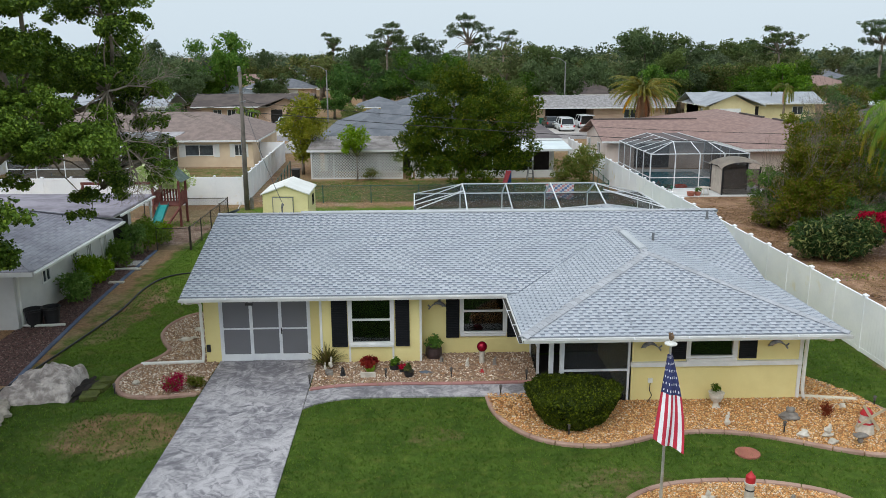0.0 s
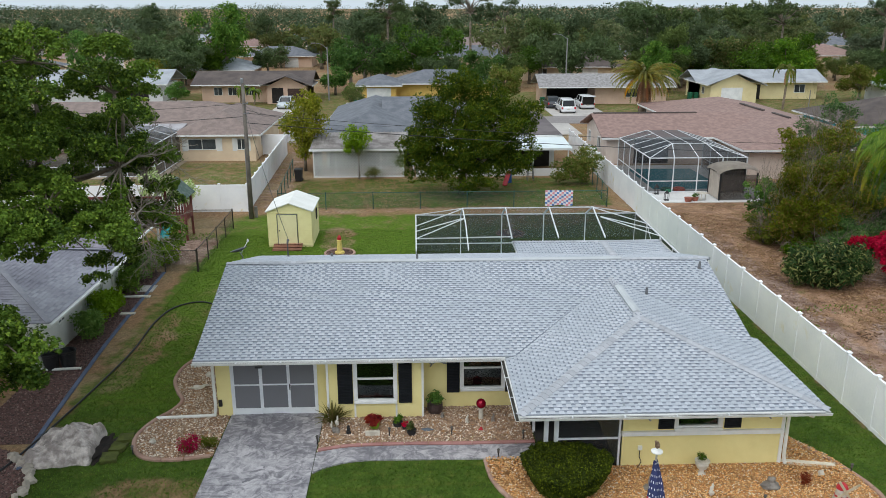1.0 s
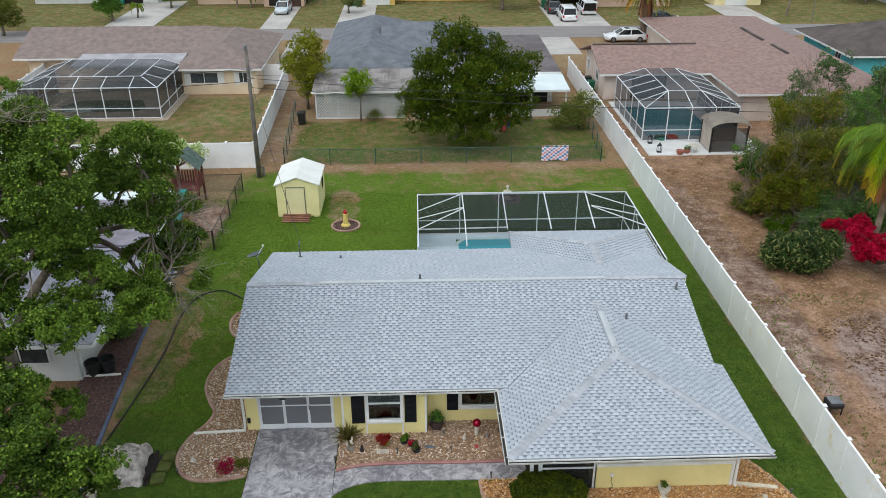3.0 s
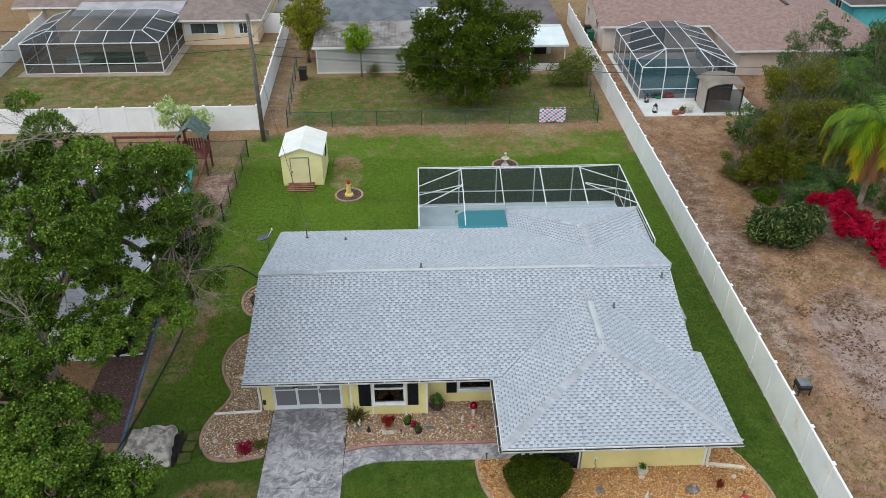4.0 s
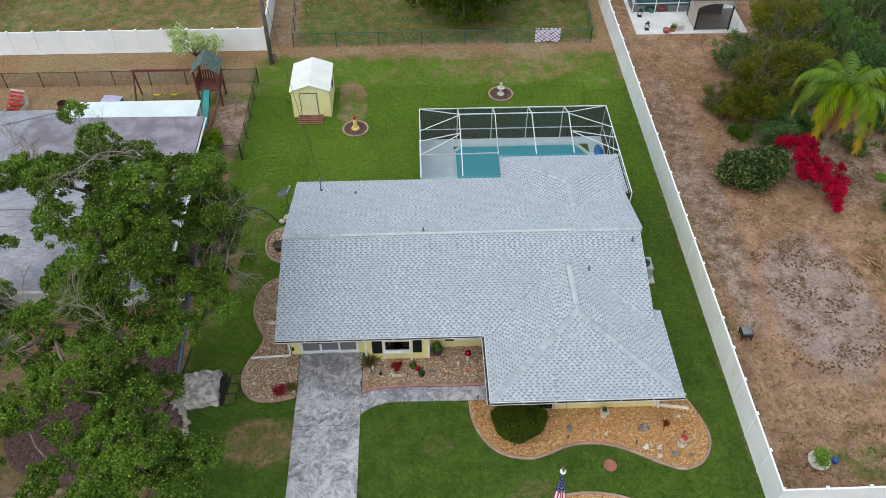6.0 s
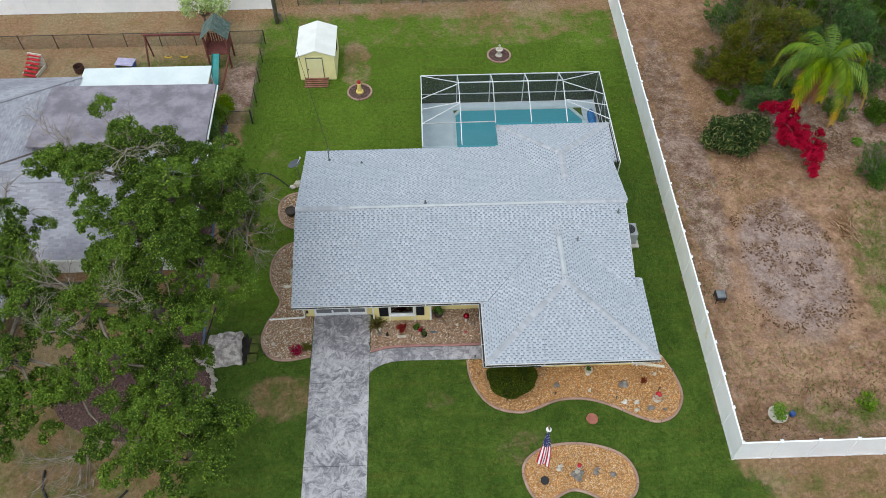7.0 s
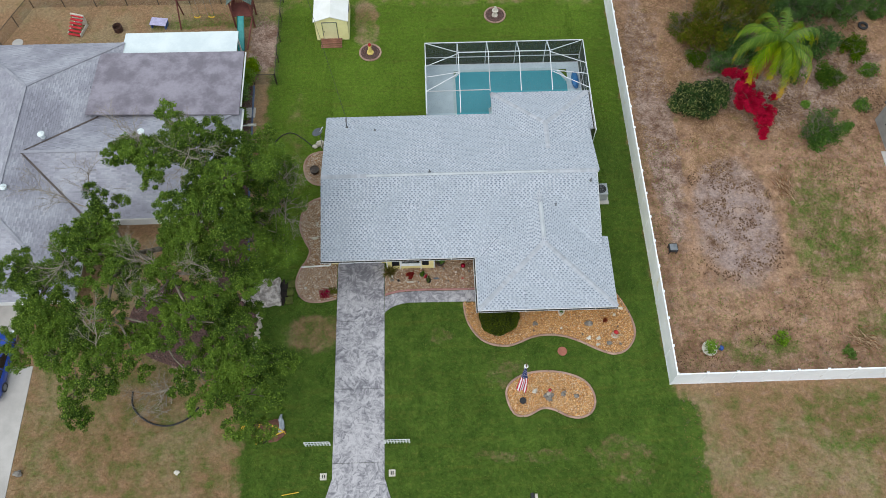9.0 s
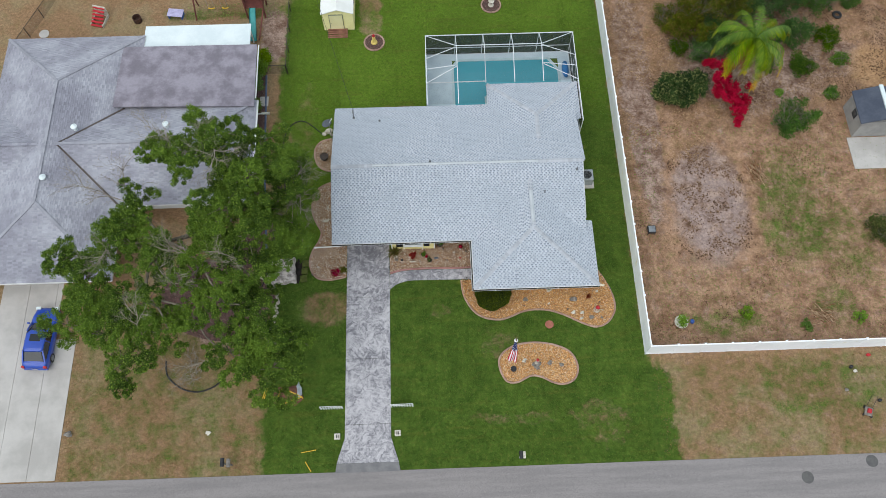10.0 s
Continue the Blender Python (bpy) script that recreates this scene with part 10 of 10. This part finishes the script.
def wheelie_bin(x, y, label, mat):
    t = thing("wheelie_bin", x, y, 0, label, "bin")
    bm = bmesh.new()
    lo = [bm.verts.new((a * 0.24, b * 0.26, 0.05)) for a, b in ((-1, -1), (1, -1), (1, 1), (-1, 1))]
    hi = [bm.verts.new((a * 0.3, b * 0.34, 0.95)) for a, b in ((-1, -1), (1, -1), (1, 1), (-1, 1))]
    bm.faces.new(lo[::-1]), bm.faces.new(hi)
    for i in range(4):
        bm.faces.new((lo[i], lo[(i + 1) % 4], hi[(i + 1) % 4], hi[i]))
    part("body", bm, mat, t)
    part("lid", boxes((-0.32, 0.32, -0.37, 0.37, 0.955, 1.02)), mat, t, bevel=0.02)
    bm = bmesh.new()
    tube(bm, [(-0.3, 0.3, 0.1), (0.3, 0.3, 0.1)], 0.1, 10)
    part("axle", bm, BLACK, t)


for x, y, m2, lab in ((16.0, 69.8, GREEN_PL, "green wheeled bin beside the wall"), (16.0, 71.2, BLACK, "black wheeled bin beside the wall"), (-12.8, 74.5, GREEN_PL, "green wheeled bin behind the white fence"), (-8.2, 113.2, GREEN_PL, "green wheeled bin by a far garage"), (-7.4, 112.6, TEAL_PL, "teal wheeled bin by a far garage"), (17.8, 111.0, GREEN_PL, "green wheeled bin in the carport"),
                      (40.2, 116.2, GREEN_PL, "green wheeled bin beside the cream house"), (41.0, 116.0, GREEN_PL, "green wheeled bin beside the cream house"), (-42.0, 116.0, GREEN_PL, "green wheeled bin before a far house"), (-40.6, 116.0, TEAL_PL, "teal wheeled bin before a far house"), (-9.0, 61.4, BLACK, "black bin at the lattice porch")):
    wheelie_bin(x, y, lab, m2)


# ---- cars ----
def car(x, y, turn, label, paint, long=4.4, wide=1.8, tall=1.45, van=False, open_back=False):
    """A parked car along its own x axis: body, cabin glass, wheels, lamps."""
    t = thing("car", x, y, 0, label, "car", turn=turn)
    L, W = long / 2, wide / 2
    hood = 0.95 if van else 0.88
    stations = [(-L, 0.62, 0.80), (-L + 0.08, hood - 0.04, 0.90), (-L + 0.35, hood + 0.06, 0.97), (-L + 1.1, hood + 0.04, 1.0), (0.0, hood + 0.02, 1.0), (L - 1.35, hood + 0.02, 1.0), (L - 0.7, hood - 0.07, 0.97), (L - 0.25, hood - 0.2, 0.88), (L - 0.04, 0.58, 0.72)]
    bm = bmesh.new()
    rows = []
    for sx, top, k in stations:
        w = W * k
        half = [(w * 0.93, 0.24), (w, 0.42), (w, top * 0.72), (w * 0.96, top - 0.06), (w * 0.84, top), (w * 0.4, top + 0.025)]
        rows.append([bm.verts.new((sx, yy, zz)) for yy, zz in half] + [bm.verts.new((sx, -yy, zz)) for yy, zz in half[::-1]])
    for a, b in zip(rows, rows[1:]):
        for k in range(12):
            bm.faces.new((a[k], a[(k + 1) % 12], b[(k + 1) % 12], b[k]))
    bm.faces.new(rows[0]), bm.faces.new(rows[-1][::-1])
    part("body", bm, paint, t, smooth=True)
    f0, f1 = (L - 0.95, L - 1.75) if van else (L - 1.2, L - 2.0)
    b0, b1 = (-L + 0.08, -L + 0.3) if van else (-L + 0.3, -L + 1.05)
    z0, z1 = hood - 0.02, tall

    def ring(width, x_front, x_back, z):
        """A rounded outline of the cabin at one height."""
        c = 0.16
        return [bm.verts.new(p) for p in ((x_back, -width + c, z), (x_back + c, -width, z), (x_front - c * 1.6, -width, z), (x_front, -width + c * 1.6, z), (x_front, width - c * 1.6, z), (x_front - c * 1.6, width, z), (x_back + c, width, z), (x_back, width - c, z))]

    def shell(levels):
        got = [ring(*lv) for lv in levels]
        for a, b in zip(got, got[1:]):
            for k in range(8):
                bm.faces.new((a[k], a[(k + 1) % 8], b[(k + 1) % 8], b[k]))
        bm.faces.new(got[0][::-1]), bm.faces.new(got[-1])

    bm = bmesh.new()
    shell([(W * 0.90, f0, b0, z0), (W * 0.80, f0 + (f1 - f0) * 0.8, b0 + (b1 - b0) * 0.8, z1 - 0.10), (W * 0.76, f1, b1, z1 - 0.05)])
    part("window_glass", bm, CAR_GLASS, t, "dark tinted glass")
    bm = bmesh.new()
    shell([(W * 0.78, f1 + 0.10, b1 - 0.10, z1 - 0.085), (W * 0.75, f1 + 0.02, b1 - 0.02, z1 - 0.03), (W * 0.62, f1 - 0.12, b1 + 0.15, z1)])
    part("roof", bm, paint, t, smooth=True)
    if not van:
        part("sunroof", boxes((f1 - 0.75, f1 - 0.25, -W * 0.42, W * 0.42, z1 - 0.01, z1 + 0.006)), CAR_GLASS, t, "dark glass sunroof")
    for sx, s, k in ((b1, b0, 1.0), (f1, f0, 1.0), ((f1 + b1) / 2, (f0 + b0) / 2, 1.02)):
        for sg in (-1, 1):
            bm = bmesh.new()
            beam(bm, (s, sg * W * 0.86 * k, z0), (sx, sg * W * 0.74 * k, z1 - 0.06), 0.09)
            part("pillar", bm, paint, t)
    for wx in (-L + 0.85, L - 0.85):
        for sg in (-1, 1):
            bm = bmesh.new()
            tube(bm, [(wx, sg * (W - 0.2), 0.32), (wx, sg * (W + 0.01), 0.32)], 0.32, 18)
            w = part("wheel", bm, BLACK, t, "black tyre")
            bm = bmesh.new()
            tube(bm, [(wx, sg * W, 0.32), (wx, sg * (W + 0.02), 0.32)], 0.2, 14)
            part("rim", bm, STEEL, w)
    for sg in (-1, 1):
        part("headlight", boxes((L - 0.2, L + 0.005, sg * W * 0.72 - 0.16, sg * W * 0.72 + 0.16, 0.58, 0.7)), R_WHITE, t, "clear headlight")
        part("tail_light", boxes((-L - 0.01, -L + 0.12, sg * W * 0.82 - 0.1, sg * W * 0.82 + 0.1, 0.6, 0.85)), RED_PAINT, t, "red tail light")
        part("mirror", boxes((f0 - 0.15, f0 - 0.05, sg * (W + 0.08) - 0.08, sg * (W + 0.08) + 0.08, z0, z0 + 0.12)), paint, t)
    part("bumper", boxes((-L - 0.04, -L + 0.1, -W * 0.9, W * 0.9, 0.3, 0.5)), paint, t, bevel=0.03)
    part("plate_mark", boxes((-L - 0.05, -L - 0.041, -0.18, 0.18, 0.56, 0.66)), WHITE_CAST, t)
    if open_back:
        part("open_hatch", boxes((-L - 0.9, -L + 0.2, -W * 0.85, W * 0.85, tall + 0.02, tall + 0.08)), paint, t, "raised tailgate")
        # dark sheet painting the shade inside the boot
        part("boot_opening", boxes((-L - 0.045, -L - 0.006, -W * 0.78, W * 0.78, 0.66, tall - 0.1)), FAR_DARK, t)
    return t


CAR_GLASS = surface("car_glass", lin(24, 28, 32), lin(30, 34, 38), 1, 4, 0.06, 0.0, spec=0.6)


def car_paint(name, col):
    m, nt, b = material(name)
    col = blend(nt, ramp(nt, wobble(nt, 2.0, 3.0), 0.3, 0.7), col, tuple(c * 0.9 for c in col[:3]) + (1,))
    nt.links.new(col, b.inputs["Base Color"])
    b.inputs["Roughness"].default_value, b.inputs["Coat Weight"].default_value = 0.35, 0.6
    return m


car(-27.25, 17.0, 87, "bright blue compact car on the concrete drive", car_paint("blue_paint", lin(16, 66, 168)), 4.45, 1.82, 1.48)
P_WHITE = car_paint("white_car_paint", lin(226, 228, 230))
car(19.6, 103.2, 90, "white minivan parked on a far drive", P_WHITE, 4.9, 1.95, 1.75, True)
car(22.9, 107.2, 90, "white van with its tailgate raised on a far drive", P_WHITE, 4.7, 1.95, 1.75, True, True)
car(18.6, 108.0, 90, "dark car parked in front of the carport", car_paint("dark_paint", lin(42, 46, 54)), 4.6, 1.85, 1.5)
car(30.9, 100.2, 0, "dark green sedan parked along the back street", car_paint("dark_green_paint", lin(34, 46, 48)), 4.8, 1.85, 1.42)
car(-17.2, 109.0, -92, "silver car parked on a far drive", car_paint("silver_paint", lin(196, 204, 208)), 4.5, 1.8, 1.5)
car(24.0, 90.2, 180, "white sedan parked behind the pink-roofed house", P_WHITE, 4.7, 1.85, 1.45)

# street lamps far off
for x, y, h in ((-12.3, 117.5, 7.5), (23.0, 122.0, 8.5)):
    sl = thing("street_lamp", x, y, 0, "grey concrete street lamp pole", "street lamp")
    bm = bmesh.new()
    tube(bm, [(0, 0, 0), (0, 0, h)], [0.12, 0.08], 8)
    part("pole", bm, GREY_CONC, sl)
    bm = bmesh.new()
    tube(bm, smooth_loop([(0, 0, h - 0.2), (-0.8, 0, h + 0.4), (-1.8, 0, h + 0.6)], 0.2, False), 0.04, 6)
    part("arm", bm, STEEL, sl)
    bm = bmesh.new()
    lump(bm, (-2.0, 0, h + 0.55), (0.3, 0.14, 0.1), 0.05, 1, 2)
    part("lamp_head", bm, GREY_CAST, sl)
for x, y, h in ((49.5, 99.0, 3.0),):
    bm = bmesh.new()
    tube(bm, [(x, y, 0), (x, y, h)], 0.05, 6)
    tagged(part("sign_pole", bm, STEEL), "thin grey pole at the far kerb", "pole")


# ---- single shingle tabs on the wing's front slope, and grass ----
KP = (AP[2] - HZ) / (AP[1] - 18.9)
SLOPE = math.sqrt(1 + KP * KP)
tab_mesh = {}
for w in (0.115, 0.15):
    for tooth in (0, 1):
        t, c = (0.022, 0.132) if tooth else (0.013, 0.132)
        me = bpy.data.meshes.new("shingle")
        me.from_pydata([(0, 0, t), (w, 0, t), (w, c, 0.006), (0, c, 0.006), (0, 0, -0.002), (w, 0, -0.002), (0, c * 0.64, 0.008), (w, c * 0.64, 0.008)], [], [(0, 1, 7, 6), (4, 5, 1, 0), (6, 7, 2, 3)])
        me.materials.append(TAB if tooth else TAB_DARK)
        me.materials.append(SHINGLE_EDGE_SHADE)
        # dark butt edge; on low tabs the upper band too, as painted shade
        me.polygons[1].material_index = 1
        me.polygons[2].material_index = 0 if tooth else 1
        tab_mesh[w, tooth] = me
rng = random.Random(14)
tilt = math.degrees(math.atan(KP))
s = 0.0
while 18.9 + s / SLOPE < 20.2:
    y = 18.9 + s / SLOPE
    x, tooth = PATCH_X[0] - rng.uniform(0, 0.03), round(s / 0.132) % 2
    while x < PATCH_X[1]:
        w = 0.15 if tooth else 0.115
        ob = new("shingle", tab_mesh[w, tooth])
        ob.parent = roof
        ob.matrix_basis = pose(x, y, HZ + (y - 18.9) * KP + 0.004, tilt, 0, 0)
        x += w
        tooth = 1 - tooth
    s += 0.132


def tufts(name, areas, mat, label, seed, blades=3, tall=(0.03, 0.07), keep_out=()):
    """Grass blades over rectangles (x0, x1, y0, y1, how many), joined."""
    rg = np.random.default_rng(seed)
    vs = []
    for x0, x1, y0, y1, n in areas:
        x, y = rg.uniform(x0, x1, n), rg.uniform(y0, y1, n)
        ok = np.ones(n, bool)
        for poly in keep_out:
            ok &= ~inside(poly, x, y)
        x, y = x[ok], y[ok]
        x, y = np.repeat(x, blades) + rg.normal(0, 0.02, len(x) * blades), np.repeat(y, blades) + rg.normal(0, 0.02, len(y) * blades)
        k = len(x)
        a, h = rg.uniform(0, math.tau, k), rg.uniform(*tall, k)
        lean = rg.normal(0, 0.03, (k, 2))
        dx, dy = np.cos(a) * 0.011, np.sin(a) * 0.011
        vs.append(np.stack((np.stack((x - dx, y - dy, np.zeros(k)), -1), np.stack((x + dx, y + dy, np.zeros(k)), -1), np.stack((x + lean[:, 0], y + lean[:, 1], h), -1)), 1).reshape(-1, 3))
    v = np.concatenate(vs)
    tagged(arrays(name, v, np.arange(len(v)).reshape(-1, 3), mat), label, "grass", kind="stuff")


BEDS = [[(-6.15, 7.2), (-2.95, 7.2), (-2.95, 24), (-6.15, 24)], [(2.9, 21.6), (-3.1, 21.6), (-3.1, 20.0), (-2.2, 20.45), (3.0, 20.5)],
        [(p.x, p.y) for p in smooth_loop(front_rim, 0.5, False)] + [(11.1, 22.4), (3.9, 21.6)], [(4.5, 14.15), (5.9, 15.6), (7.3, 15.7), (8.7, 15.4), (10.1, 13.9), (9.1, 12.5), (7.5, 13.1), (6.7, 13.2), (5.0, 12.9)],
        [(p.x, p.y) for p in smooth_loop(rim_l, 0.5, False)] + [(-6.1, 28.9), (-6.1, 21)], [(-6.6, 29.8), (-8.6, 30.3), (-8.8, 31.6), (-8.3, 32.8), (-6.6, 32.8)], [(-6.9, 22), (12, 22), (12.1, 40.7), (0, 40.7), (0, 33.9), (-6.9, 33.9)], [(-12, 20.4), (-9.8, 20.4), (-9.8, 23), (-12, 23)]]
GRASS = leaves("grass_blades", lin(66, 98, 26), lin(88, 120, 36), lin(110, 134, 50), 0.9, 0.45)
DRYGRASS = leaves("dry_grass_blades", lin(150, 128, 84), lin(176, 150, 106), lin(116, 118, 58), 0.9, 0.4)
tufts("lawn_grass", [(-11.4, 14.7, 7.4, 22.0, 42000), (-11.4, -6.8, 22.0, 46, 12000), (11.4, 14.7, 22, 46, 9000), (-7, 12, 41, 47, 8000)], GRASS, "short mown green lawn grass", 5, keep_out=BEDS)
tufts("dry_grass", [(15.1, 38, 15, 50, 14000), (-25, -11.7, 7.4, 17, 7000), (15.2, 34, 7.4, 14.3, 6000), (-9, 13, 52.2, 62, 5000), (-32, -12, 52, 63, 4000)], DRYGRASS, "sparse dry straw-coloured grass", 6, tall=(0.03, 0.09))
tufts("weed_patches", [(26.5, 31, 22, 31, 2500), (16, 34, 15, 22, 900), (-20, -12, 44.8, 46.5, 900)], L_LIME, "scattered green weeds on bare ground", 8, tall=(0.05, 0.12))


def litter(name, x0, x1, y0, y1, count, size, mat, label, seed, patch=0.35, bar=0.0):
    """Flat fallen leaves and crumbs in drifts over a rectangle, joined."""
    rg = np.random.default_rng(seed)
    x, y = rg.uniform(x0, x1, count), rg.uniform(y0, y1, count)
    drift = np.array([noise.noise(Vector((a * patch, b * patch, seed * 1.7))) + 0.5 * noise.noise(Vector((a * patch * 3.1, b * patch * 3.1, seed))) for a, b in zip(x, y)])
    ok = drift > bar
    c = np.stack((x[ok], y[ok], np.full(ok.sum(), 0.012)), -1)
    n = len(c)
    nm = rg.normal(size=(n, 3)) * 0.25 + np.array((0, 0, 1.0))
    nm /= np.linalg.norm(nm, axis=1, keepdims=True)
    t = np.cross(nm, rg.normal(size=(n, 3)))
    t /= np.linalg.norm(t, axis=1, keepdims=True)
    w = np.cross(nm, t)
    ln = rg.uniform(size[0], size[1], (n, 1))
    v = np.stack((c - t * ln / 2, c + w * ln * 0.3, c + t * ln / 2, c - w * ln * 0.3), 1).reshape(-1, 3)
    v[:, 2] = np.maximum(v[:, 2], 0.004)
    tagged(arrays(name, v, np.arange(n * 4).reshape(-1, 4), mat), label, "litter", kind="stuff")


L_LITTER = leaves("leaf_litter", lin(112, 84, 60), lin(138, 106, 76), lin(178, 148, 112), 0.4, 0.05, vary=0.0)
L_LITTER_DARK = leaves("dark_leaf_litter", lin(84, 62, 46), lin(104, 78, 58), lin(130, 102, 76), 0.4, 0.05, vary=0.0)
litter("leaf_litter", 15.2, 22.0, 30.0, 54.0, 16000, (0.06, 0.17), L_LITTER, "brown fallen leaves along the white fence", 31, bar=-0.1)
litter("leaf_litter", 22.0, 40.0, 33.5, 50.0, 16000, (0.06, 0.18), L_LITTER, "brown leaf litter under the shrubs", 32, bar=-0.15)
litter("soil_crumbs", 15.2, 40.0, 14.8, 34.0, 14000, (0.05, 0.15), L_LITTER_DARK, "dark crumbs and dead tufts on the sandy lot", 33, bar=0.3)
litter("leaf_litter", 23.0, 40.0, 35.0, 52.0, 15000, (0.07, 0.2), L_LITTER_DARK, "dark red-brown leaf litter round the palm", 37, bar=-0.05)
litter("soil_crumbs", 18.6, 24.2, 21.5, 31.0, 2600, (0.08, 0.22), L_LITTER_DARK, "dark tufts over the pale sand", 34, patch=0.9, bar=0.1)
litter("leaf_litter", -8.8, 13.6, 52.6, 62.0, 5500, (0.06, 0.18), L_LITTER, "brown leaf litter under the mango tree", 35, bar=0.0)
tufts("weed_patches", [(15.6, 39, 15.2, 33, 5200)], L_LIME, "small green weeds scattered over the lot", 36, blades=6, tall=(0.05, 0.14), keep_out=[[(17.5, 21), (25.0, 21), (25.0, 32), (17.5, 32)]])
